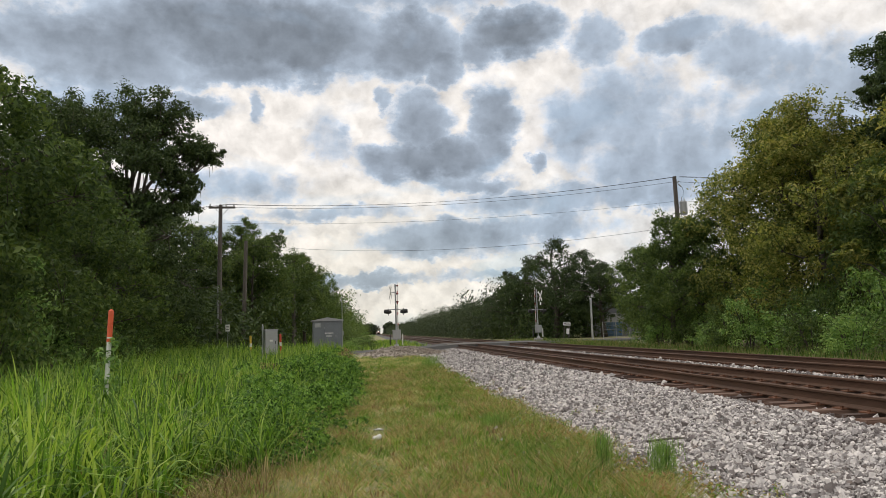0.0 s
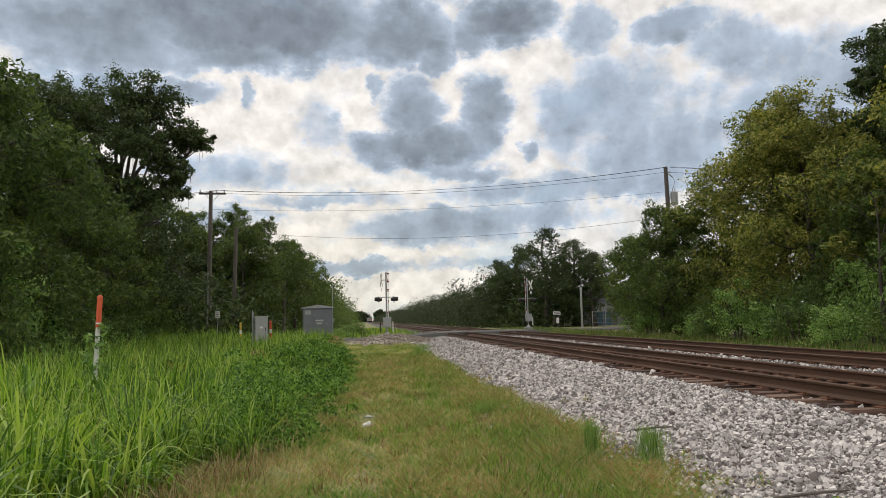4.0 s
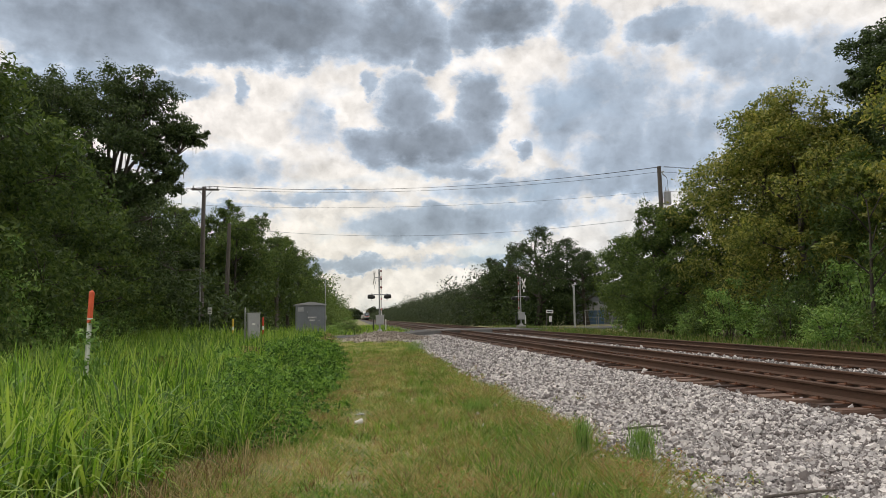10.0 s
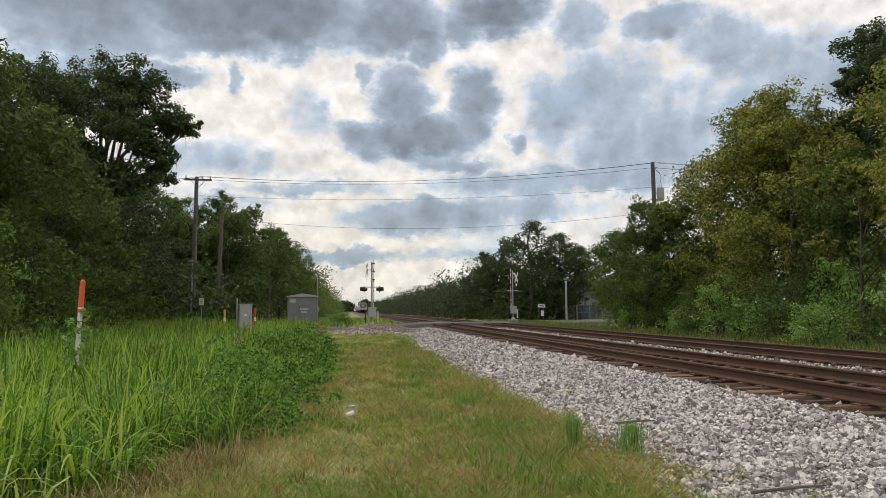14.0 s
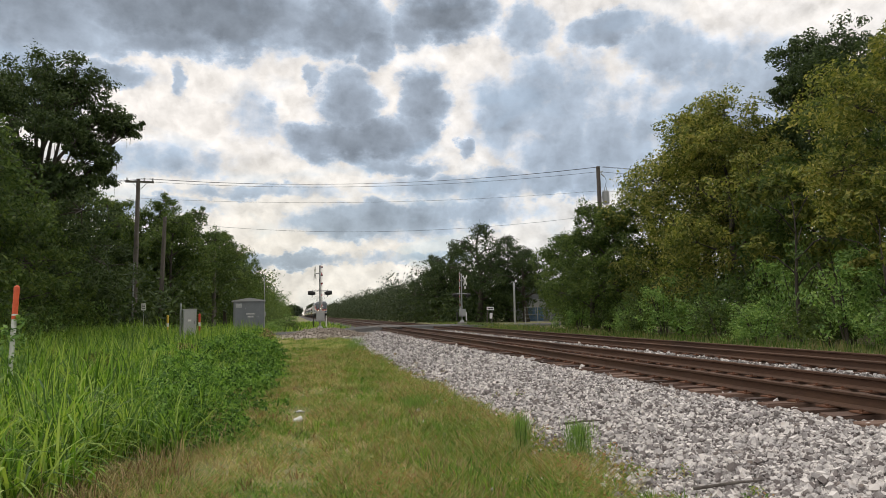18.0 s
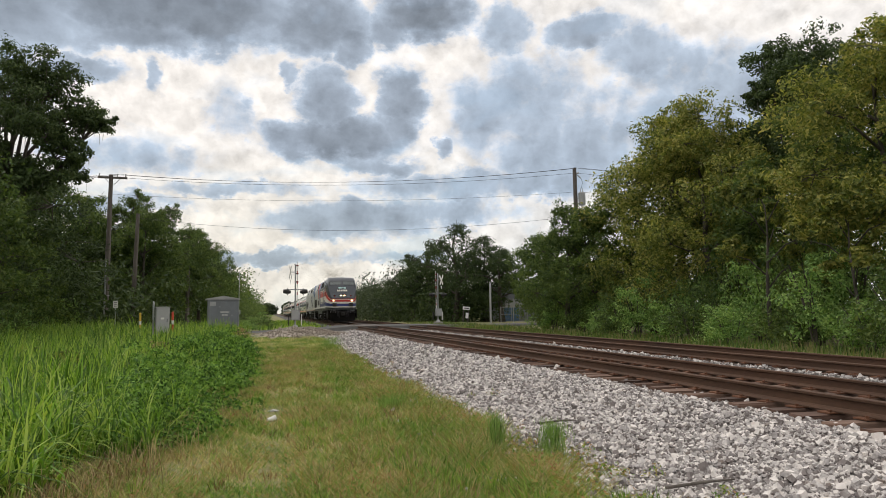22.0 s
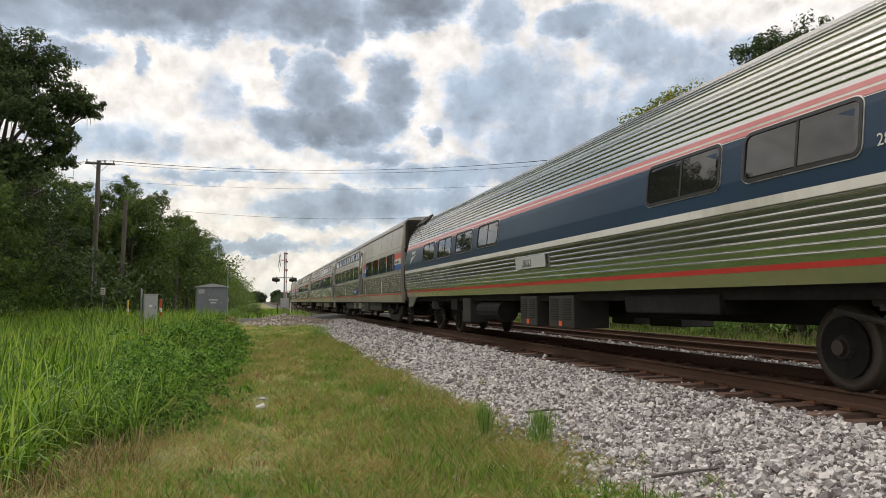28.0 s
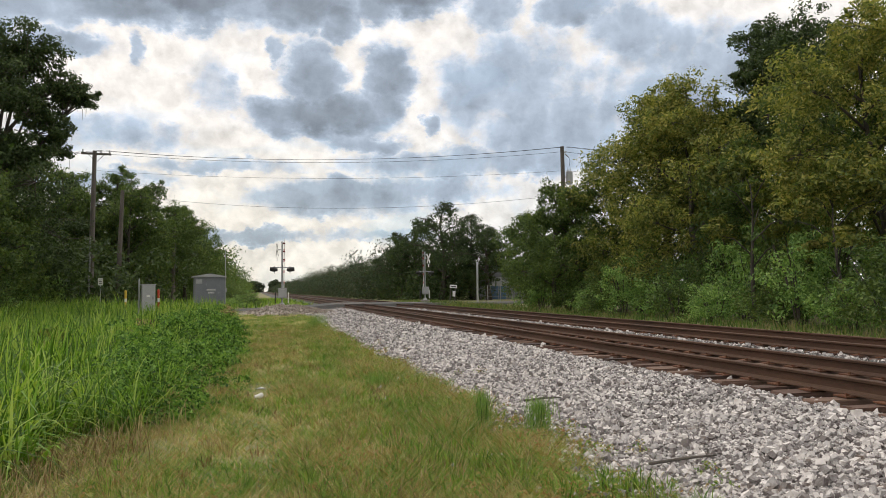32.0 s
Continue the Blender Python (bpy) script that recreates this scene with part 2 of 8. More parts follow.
M_ASPHALT = surface("old_asphalt", [(0.05, 0.05, 0.05), (0.09, 0.088, 0.085)], 1.2, 0.9, bump=0.006, fine=60)
M_CONCRETE = surface("concrete", [(0.24, 0.23, 0.21), (0.36, 0.35, 0.33)], 2.5, 0.9, bump=0.004, fine=40)
M_GRASS_TALL = surface("tall_grass", [(0.05, 0.115, 0.014), (0.12, 0.245, 0.024), (0.22, 0.39, 0.045), (0.38, 0.50, 0.11)], 0.4, 0.5, fine=2, island=0.9, spec=0.4, through_light=0.42)
M_GRASS_FIELD = surface("field_grass", [(0.05, 0.115, 0.02), (0.12, 0.24, 0.032), (0.215, 0.36, 0.05), (0.34, 0.46, 0.10)], 0.3, 0.55, fine=2, island=0.8, spec=0.35, through_light=0.4)
M_STRAW = surface("dead_stalks", [(0.18, 0.12, 0.06), (0.34, 0.26, 0.14), (0.54, 0.44, 0.26)], 0.6, 0.8, fine=3, island=0.8, spec=0.2, through_light=0.2)
M_SORREL = surface("low_weeds", [(0.085, 0.185, 0.033), (0.22, 0.34, 0.075), (0.38, 0.31, 0.12), (0.38, 0.20, 0.115)], 0.8, 0.75, fine=3, island=0.6, spec=0.2, through_light=0.3)
M_TUFT_GREEN = surface("tuft_grass", [(0.075, 0.16, 0.028), (0.17, 0.29, 0.05), (0.31, 0.44, 0.095)], 0.7, 0.65, fine=3, island=0.7, spec=0.25, through_light=0.35)
M_RUSSET = surface("russet_weeds", [(0.10, 0.085, 0.035), (0.2, 0.13, 0.06), (0.31, 0.19, 0.10)], 0.8, 0.75, fine=3, island=0.7, spec=0.2, through_light=0.3)
M_GRASS_SHORT = surface("short_grass", [(0.105, 0.215, 0.04), (0.225, 0.35, 0.07), (0.38, 0.40, 0.15), (0.60, 0.50, 0.30)], 0.8, 0.7, fine=3.0, island=0.75, spec=0.25, through_light=0.35, patchy=1.9)
M_WEED = leafy("weed_leaves", [(0.032, 0.082, 0.017), (0.10, 0.21, 0.036), (0.23, 0.39, 0.08)], 0.75, 0.36, 0.9)
M_LEAF_DARK = leafy("dark_oak_leaves", [(0.027, 0.048, 0.019), (0.052, 0.085, 0.03), (0.092, 0.13, 0.045)], 0.55, 0.25)
M_LEAF_MID = leafy("green_leaves", [(0.04, 0.072, 0.024), (0.09, 0.142, 0.042), (0.17, 0.225, 0.066)], 0.55, 0.38)
M_LEAF_YELLOW = leafy("yellowing_leaves", [(0.075, 0.11, 0.032), (0.205, 0.24, 0.064), (0.43, 0.40, 0.13)], 0.6, 0.45)
M_LEAF_SHRUB = leafy("shrub_leaves", [(0.08, 0.16, 0.05), (0.20, 0.34, 0.10), (0.36, 0.50, 0.18)], 0.6, 0.4, 0.5)
M_LEAF_FAR = leafy("far_leaves", [(0.026, 0.04, 0.024), (0.05, 0.072, 0.04), (0.09, 0.115, 0.062)], 0.4, 0.3)
M_MOSS = surface("grey_moss", [(0.10, 0.11, 0.085), (0.17, 0.18, 0.145)], 2, 0.9, island=0.4, spec=0.1, through_light=0.3)
M_VERGE = surface("verge_grass", [(0.04, 0.085, 0.02), (0.09, 0.165, 0.038), (0.15, 0.21, 0.06), (0.24, 0.22, 0.11)], 0.35, 0.7, fine=2, island=0.7, spec=0.25, through_light=0.35, patchy=1.6)
M_BARK = surface("bark", [(0.03, 0.026, 0.022), (0.07, 0.06, 0.05), (0.12, 0.105, 0.09)], 6, 0.95, bump=0.02, fine=30, stretch=(1, 1, 0.2))
M_POLEWOOD = surface("grey_pole_wood", [(0.06, 0.052, 0.045), (0.115, 0.10, 0.088), (0.18, 0.165, 0.145)], 5, 0.9, bump=0.006, fine=40, stretch=(1, 1, 0.08))
M_GREY = surface("grey_steel_paint", [(0.16, 0.18, 0.2), (0.21, 0.23, 0.25)], 1.6, 0.5, 0.1, fine=20, dirt=((0.12, 0.11, 0.1), 0.6, 0.4))
M_LIGHTGREY = surface("light_grey_box", [(0.34, 0.35, 0.36), (0.42, 0.43, 0.44)], 2, 0.5, 0.1, fine=20, dirt=((0.2, 0.18, 0.16), 0.6, 0.4))
M_GALV = surface("galvanised_steel", [(0.32, 0.33, 0.34), (0.46, 0.47, 0.48)], 6, 0.45, 0.7, fine=40)
M_BLACK = surface("black_paint", [(0.012, 0.012, 0.013), (0.025, 0.025, 0.026)], 5, 0.5, fine=30)
M_WHITE = surface("white_paint", [(0.62, 0.62, 0.6), (0.78, 0.78, 0.76)], 3, 0.6, fine=20)
M_RED = surface("red_paint", [(0.45, 0.05, 0.025), (0.62, 0.07, 0.035)], 4, 0.5, fine=25)
M_ORANGE = surface("faded_orange_plastic", [(0.6, 0.09, 0.03), (0.78, 0.13, 0.05)], 6, 0.5, fine=25)
M_BLUEFENCE = surface("blue_paint", [(0.08, 0.16, 0.28), (0.12, 0.22, 0.36)], 2, 0.6)
M_BUILDING = surface("grey_metal_siding", [(0.16, 0.17, 0.19), (0.24, 0.25, 0.27)], 0.8, 0.6, 0.1, fine=8, stretch=(1, 1, 0.2))
M_YELLOW = surface("yellow_paint", [(0.55, 0.36, 0.04), (0.7, 0.48, 0.06)], 4, 0.6)
M_WIRE = surface("cable", [(0.03, 0.03, 0.032), (0.05, 0.05, 0.052)], 2, 0.6)
M_REDLENS = surface("red_lens", [(0.12, 0.008, 0.008), (0.18, 0.012, 0.01)], 5, 0.15)


# ---- mesh helpers ----
RNG = np.random.default_rng(5)


def mesh_np(name, verts, faces, mats, index=None, smooth=False):
    """A mesh from arrays: verts (n, 3), faces (m, k)."""
    me = bpy.data.meshes.new(name)
    verts, faces = np.asarray(verts, np.float32), np.asarray(faces, np.int32)
    m, k = faces.shape
    me.vertices.add(len(verts))
    me.vertices.foreach_set("co", verts.ravel())
    me.loops.add(m * k)
    me.loops.foreach_set("vertex_index", faces.ravel())
    me.polygons.add(m)
    me.polygons.foreach_set("loop_start", np.arange(0, m * k, k, dtype=np.int32))
    me.polygons.foreach_set("loop_total", np.full(m, k, np.int32))
    if index is not None:
        me.polygons.foreach_set("material_index", np.asarray(index, np.int32))
    me.polygons.foreach_set("use_smooth", np.full(m, smooth))
    for mt in (mats if isinstance(mats, (list, tuple)) else [mats]):
        me.materials.append(mt)
    me.update(calc_edges=True)
    return me


def finish(bm, name, material, smooth=False):
    me = bpy.data.meshes.new(name)
    bmesh.ops.recalc_face_normals(bm, faces=bm.faces)
    if smooth:
        for f in bm.faces:
            f.smooth = True
    bm.to_mesh(me)
    bm.free()
    for mt in (material if isinstance(material, (list, tuple)) else [material]):
        me.materials.append(mt)
    return me


def part(name, bm, material, parent, label="", smooth=False):
    """One mesh object under a thing or part, from a bmesh or a mesh."""
    me = finish(bm, name, material, smooth) if isinstance(bm, bmesh.types.BMesh) else bm
    ob = new(name, me)
    ob.parent = parent
    return tagged(ob, label)


def thing(name, m, label, category, group="", kind=""):
    ob = new(name)
    ob.matrix_basis = m
    ob.empty_display_size = 0.3
    return tagged(ob, label, category, group, kind)


def box(size, at=(0, 0, 0), bevel=0.0, bm=None, turn=None):
    """A box with its middle at `at`, its edges bevelled."""
    one = bmesh.new()
    bmesh.ops.create_cube(one, size=1)
    bmesh.ops.scale(one, vec=size, verts=one.verts)
    if bevel:
        bmesh.ops.bevel(one, geom=one.edges[:], offset=min(bevel, min(size) * 0.45), segments=2, affect="EDGES", profile=0.6)
    mx = Matrix.Translation(at) @ (turn if turn else Matrix())
    bmesh.ops.transform(one, matrix=mx, verts=one.verts)
    return join(one, bm)


def join(one, bm):
    if bm is None:
        return one
    tmp = bpy.data.meshes.new("tmp")
    one.to_mesh(tmp)
    one.free()
    bm.from_mesh(tmp)
    bpy.data.meshes.remove(tmp)
    return bm


def tube(points, radii, sides=8, bm=None, caps=True):
    """A round bar along points, with a radius at each."""
    own = bm is None
    bm = bmesh.new() if own else bm
    rings = []
    pts = [Vector(p) for p in points]
    for i, p in enumerate(pts):
        d = (pts[min(i + 1, len(pts) - 1)] - pts[max(i - 1, 0)]).normalized()
        u = d.cross(Vector((0, 0, 1)) if abs(d.z) < 0.9 else Vector((1, 0, 0))).normalized()
        w = d.cross(u)
        r = radii[i] if isinstance(radii, (list, tuple)) else radii
        rings.append([bm.verts.new(p + (u * math.cos(2 * math.pi * k / sides) + w * math.sin(2 * math.pi * k / sides)) * r) for k in range(sides)])
    for a, b in zip(rings, rings[1:]):
        for k in range(sides):
            bm.faces.new((a[k], a[(k + 1) % sides], b[(k + 1) % sides], b[k]))
    if caps:
        bm.faces.new(rings[0])
        bm.faces.new(rings[-1][::-1])
    return bm


def extrude(profile, y0, y1, closed=True, bm=None, mats=None):
    """A profile of (x, z) points drawn from y0 to y1."""
    bm = bm or bmesh.new()
    a = [bm.verts.new((x, y0, z)) for x, z in profile]
    b = [bm.verts.new((x, y1, z)) for x, z in profile]
    n = len(profile)
    for i in range(n if closed else n - 1):
        f = bm.faces.new((a[i], a[(i + 1) % n], b[(i + 1) % n], b[i]))
        if mats:
            f.material_index = mats[i]
    if closed:
        bm.faces.new(a[::-1])
        bm.faces.new(b)
    return bm


# ---- ground ----
RAIL_TOP, TRACK_X, TRACK2_X = 0.637, 6.90, 11.07
BED_TOP = RAIL_TOP - 0.255


def ease(a, b, v):
    t = np.clip((np.asarray(v, float) - a) / (b - a), 0, 1)
    return t * t * (3 - 2 * t)


def ground_z(x, y):
    x, y = np.asarray(x, float), np.asarray(y, float)
    z = 0.32 * ease(28, 50, y) * (1 - 0.6 * ease(75, 140, y))
    z = z + 0.22 * ease(13.5, 16.5, x) * (1 - ease(28, 50, y)) + 0.10 * ease(-3, -9, x)
    near = ease(60, 20, np.hypot(x, y))
    z = z + near * 0.03 * (np.sin(x * 1.7 + 0.6 * y) * np.cos(y * 0.9) + 0.6 * np.sin(x * 3.9 - y * 2.3))
    return z - 0.05 * np.exp(-((x - 0.15) / 0.28) ** 2) - 0.04 * np.exp(-((x - 1.75) / 0.3) ** 2)


def axis(a, b, fine_a, fine_b, step, grow=1.25):
    v = list(np.arange(fine_a, fine_b + 1e-6, step))
    s = step
    while v[-1] < b:
        s *= grow
        v.append(v[-1] + s)
    s = step
    while v[0] > a:
        s *= grow
        v.insert(0, v[0] - s)
    return np.array(v)


gx, gy = axis(-2500, 2500, -16, 22, 0.3), axis(-1200, 3500, -4, 60, 0.4)
GX, GY = np.meshgrid(gx, gy)
gv = np.stack([GX, GY, ground_z(GX, GY)], -1).reshape(-1, 3)
ni, nj = len(gy), len(gx)
ii, jj = np.meshgrid(np.arange(ni - 1), np.arange(nj - 1), indexing="ij")
q = (ii * nj + jj).ravel()
ground = new("ground", mesh_np("ground", gv, np.stack([q, q + 1, q + nj + 1, q + nj], -1), M_SOIL, smooth=True))
tagged(ground, "grassy dirt ground beside the railway", "ground", kind="structure")


def bed_z(x):
    """Height of the ballast across the tracks."""
    x = np.asarray(x, float)
    left = np.interp(x, [2.55, 2.9, 5.05, 5.35, 5.65, 8.15, 8.4], [-0.12, 0.0, BED_TOP - 0.02, BED_TOP + 0.01, BED_TOP - 0.015, BED_TOP - 0.03, BED_TOP + 0.04])
    right = np.interp(x, [9.6, 9.85, 12.3, 12.5, 13.1, 15.2], [BED_TOP + 0.04, BED_TOP - 0.03, BED_TOP - 0.03, BED_TOP - 0.01, BED_TOP - 0.03, -0.1])
    dip = -0.03 * np.exp(-((x - 8.98) / 0.35) ** 2)
    return np.where(x < 9, left, right) + dip


bx = np.array([2.55, 2.9, 3.4, 4.0, 4.6, 5.05, 5.35, 5.65, 6.2, 7.6, 8.15, 8.4, 8.98, 9.6, 9.85, 10.4, 11.8, 12.3, 12.5, 13.1, 14, 15.2])
by = axis(-320, 1500, -2, 50, 0.5, 1.2)
BX, BY = np.meshgrid(bx, by)
BZ = np.maximum(bed_z(BX) + 0.012 * np.sin(BX * 7 + BY * 5), -0.2) + 0.03 * ease(30, 48, BY)
bi, bj = np.meshgrid(np.arange(len(by) - 1), np.arange(len(bx) - 1), indexing="ij")
q = (bi * len(bx) + bj).ravel()
bed = new("ballast_bed", mesh_np("ballast_bed", np.stack([BX, BY, BZ], -1).reshape(-1, 3), np.stack([q, q + 1, q + len(bx) + 1, q + len(bx)], -1), M_BED_SHADED, smooth=True))
tagged(bed, "crushed stone bed under two railway tracks, coloured dark for the shade between stones", "ballast", kind="structure")

ICO = bmesh.new()
bmesh.ops.create_icosphere(ICO, subdivisions=1, radius=1)
ICO_V = np.array([v.co[:] for v in ICO.verts])
ICO_F = np.array([[v.index for v in f.verts] for f in ICO.faces])
ICO.free()
OCT_V = np.array([(1, 0, 0), (-1, 0, 0), (0, 1, 0), (0, -1, 0), (0, 0, 1), (0, 0, -1)], float) * 1.12
OCT_F = np.array([(0, 2, 4), (2, 1, 4), (1, 3, 4), (3, 0, 4), (2, 0, 5), (1, 2, 5), (3, 1, 5), (0, 3, 5)])
CUBE_V = np.array([(x, y, z) for x in (-1, 1) for y in (-1, 1) for z in (-1, 1)], float) * 0.72
CUBE_F = np.array([(0, 1, 3, 2), (4, 6, 7, 5), (0, 4, 5, 1), (2, 3, 7, 6), (0, 2, 6, 4), (1, 5, 7, 3)])


def turns(n, flat=1.0):
    """Random rotation matrices."""
    q = RNG.normal(size=(n, 4)) * np.array([1, flat, flat, 1])
    q /= np.linalg.norm(q, axis=1)[:, None]
    w, x, y, z = q.T
    return np.stack([np.stack([1 - 2 * (y * y + z * z), 2 * (x * y - z * w), 2 * (x * z + y * w)], -1), np.stack([2 * (x * y + z * w), 1 - 2 * (x * x + z * z), 2 * (y * z - x * w)], -1), np.stack([2 * (x * z - y * w), 2 * (y * z + x * w), 1 - 2 * (x * x + y * y)], -1)], 1)


def stones(at, size, base_v, base_f):
    n, k = len(at), len(base_v)
    v = base_v[None] * (1 + RNG.uniform(-0.34, 0.3, (n, k, 3))) * (size[:, None, None] * RNG.uniform(0.6, 1.25, (n, 1, 3)))
    v = np.einsum("nij,nkj->nki", turns(n), v) + at[:, None]
    return v.reshape(-1, 3), (base_f[None] + (np.arange(n) * k)[:, None, None]).reshape(-1, base_f.shape[1])


def gravel(name, n, x0, x1, y0, y1, s0, s1, base_v, base_f, near=1.0, label="loose grey ballast stones beside the rails"):
    x = RNG.uniform(x0, x1, n)
    y = y0 + (y1 - y0) * RNG.uniform(0, 1, n) ** near
    # the edge towards the grass is ragged
    edge = 2.9 + 0.22 * np.sin(y * 1.3) * np.sin(y * 0.47 + 1) + RNG.normal(0, 0.13, n)
    ok = (x > edge)
    # rails and tie ends stay free of stones
    for c in (TRACK_X, TRACK2_X):
        for r in (-0.755, 0.755):
            ok &= np.abs(x - c - r) > 0.13
    x, y = x[ok], y[ok]
    size = RNG.uniform(s0, s1, len(x)) * (1 + 0.6 * (RNG.uniform(size=len(x)) > 0.93))
    on_tie = (np.abs(((y / 0.52) % 1) - 0.5) < 0.24) & ((np.abs(x - TRACK_X) < 1.32) | (np.abs(x - TRACK2_X) < 1.32))
    keep = ~on_tie | (RNG.uniform(size=len(x)) < np.where(x < 5.85, 0.3, 0.05))
    x, y, size = x[keep], y[keep], size[keep]
    z = np.maximum(bed_z(x), ground_z(x, y)) + size * RNG.uniform(-0.3, 1.0, len(x)) + 0.03 * ease(30, 48, y)
    v, f = stones(np.stack([x, y, z], -1), size, base_v, base_f)
    return tagged(new(name, mesh_np(name, v, f, M_STONE)), label, "gravel", kind="stuff")


gravel("near_gravel", 60000, 2.6, 5.75, 3.6, 19, 0.013, 0.027, CUBE_V, CUBE_F, 1.6)
gravel("ballast_gravel", 20000, 2.6, 5.75, 17, 49, 0.022, 0.044, OCT_V, OCT_F, 1.25)
gravel("track_gravel", 30000, 5.6, 14.3, 3.5, 46, 0.02, 0.038, OCT_V, OCT_F, 1.3)
gravel("rear_gravel", 4000, 2.6, 8.0, -14, 3.7, 0.025, 0.05, OCT_V, OCT_F, 1.0)
n = 420
sx, sy = RNG.uniform(0.9, 2.9, n), RNG.uniform(3.5, 14, n)
v, f = stones(np.stack([2.9 - np.abs(RNG.normal(0, 0.42, n)), sy, np.zeros(n) + 0.03], -1), RNG.uniform(0.012, 0.03, n), CUBE_V, CUBE_F)
tagged(new("stray_gravel", mesh_np("stray_gravel", v, f, M_STONE)), "stray ballast stones scattered in the grass", "gravel", kind="stuff")

# ---- tracks ----
RAIL_PROFILE = [(-0.075, -0.18), (0.075, -0.18), (0.075, -0.168), (0.022, -0.15), (0.010, -0.135), (0.010, -0.045), (0.036, -0.034), (0.037, -0.008), (0.026, 0.0), (-0.026, 0.0), (-0.037, -0.008), (-0.036, -0.034), (-0.010, -0.045), (-0.010, -0.135), (-0.022, -0.15), (-0.075, -0.168)]


def box_mesh(name, size, material, wobble=0.0, seed=0):
    bm = box(size, bevel=min(size) * 0.12)
    rnd = random.Random(seed)
    for v in bm.verts:
        v.co += Vector((rnd.uniform(-1, 1), rnd.uniform(-1, 1), rnd.uniform(-1, 1))) * wobble
    return finish(bm, name, material)


TIES = [box_mesh("tie", (2.6, 0.225, 0.17), M_TIE, 0.009, i) for i in range(5)]
PLATES = box_mesh("tie_plate", (0.34, 0.19, 0.018), M_PLATE)
SPIKE = box_mesh("spike", (0.035, 0.03, 0.035), M_PLATE)


def railway_track(cx, top, label, count):
    t = thing("railway_track", pose(cx, 0, top), label, "railway track", "parallel tracks")
    for s in (-0.755, 0.755):
        bm = extrude([(x + s, z) for x, z in RAIL_PROFILE], -320, 1500)
        for f in bm.faces:
            f.material_index = 1 if f.calc_center_median().z > -0.004 and abs(f.normal.z) > 0.6 else 0
        part("rail", bm, [M_RAIL, M_RAILTOP], t, "rusty steel rail with a worn head")
    rnd = random.Random(int(cx * 10))
    for i in range(count):
        y = 3.9 + i * 0.52
        ob = part("tie", TIES[i % 5], None, t)
        ob.matrix_basis = pose(rnd.uniform(-0.06, 0.06), y, -0.281 + rnd.uniform(-0.012, 0.006), 0, 0, rnd.uniform(-1.3, 1.3))
        if i < 45:
            for s in (-0.755, 0.755):
                pl = part("tie_plate", PLATES, None, t)
                pl.matrix_basis = pose(s, y, -0.188)
                for dx in (-0.13, 0.125):
                    part("spike", SPIKE, None, t).matrix_basis = pose(s + dx, y + (0.05 if dx > 0 else -0.05), -0.17, 0, rnd.uniform(-15, 15), rnd.uniform(-30, 30))
    far = 700
    at = np.stack([np.zeros(far), 3.9 + (count + np.arange(far)) * 0.52, np.full(far, -0.281)], -1)
    v = (CUBE_V / 0.72 * np.array([1.3, 0.112, 0.085]))[None] + at[:, None]
    ob = part("far_ties", mesh_np("far_ties", v.reshape(-1, 3), (CUBE_F[None] + (np.arange(far) * 8)[:, None, None]).reshape(-1, 4), M_TIE), None, t)
    tagged(ob, kind="stuff")
    return t


railway_track(TRACK_X, RAIL_TOP, "rusty railway track on wooden ties in grey ballast", 90)
railway_track(TRACK2_X, RAIL_TOP - 0.04, "second rusty railway track beyond the first", 80)


# ---- grass and plants ----
def blades(x, y, z, height, width, lean, bend=0.5):
    """Grass blades: tapered strips of two pieces that lean and droop. Returns verts and quads/tris as arrays."""
    n = len(x)
    az = RNG.uniform(0, 2 * np.pi, n)
    side = np.stack([np.cos(az), np.sin(az), np.zeros(n)], -1)
    la = RNG.uniform(0, 2 * np.pi, n)
    out = np.stack([np.cos(la), np.sin(la), np.zeros(n)], -1)
    base = np.stack([x, y, z], -1)
    up = np.array([0, 0, 1.0])
    h, w, l = height[:, None], width[:, None], (lean * RNG.uniform(0.2, 1.3, n))[:, None]
    p1 = base + up * h * 0.5 + out * h * l * 0.28
    p2 = base + up * h * (0.88 - 0.15 * l) + out * h * l * (0.62 + bend * 0.2)
    p3 = base + up * h * (1.0 - 0.35 * l * bend * 2) + out * h * l * (1.0 + bend * 0.4)
    v = np.stack([base - side * w, base + side * w, p1 - side * w * 0.85, p1 + side * w * 0.85, p2 - side * w * 0.5, p2 + side * w * 0.5, p3 - side * w * 0.06, p3 + side * w * 0.06], 1)
    f = np.array([(0, 1, 3, 2), (2, 3, 5, 4), (4, 5, 7, 6)])
    return v.reshape(-1, 3), (f[None] + (np.arange(n) * 8)[:, None, None]).reshape(-1, 4)


def short_blades(x, y, z, height, width):
    n = len(x)
    az, la = RNG.uniform(0, 2 * np.pi, n), RNG.uniform(0, 2 * np.pi, n)
    side = np.stack([np.cos(az), np.sin(az), np.zeros(n)], -1) * width[:, None]
    tip = np.stack([x + np.cos(la) * height * 1.3, y + np.sin(la) * height * 1.3, z + height], -1)
    base = np.stack([x, y, z - 0.01], -1)
    v = np.stack([base - side, base + side, tip], 1)
    return v.reshape(-1, 3), np.arange(n * 3).reshape(-1, 3)


def tall_edge(y):
    """Right-hand edge of the tall grass."""
    return np.interp(y, [3, 6.7, 7.6, 9, 11, 13, 17, 26, 50], [-2.3, -1.95, -1.7, -1.75, -1.95, -2.2, -2.3, -1.7, -1.5])


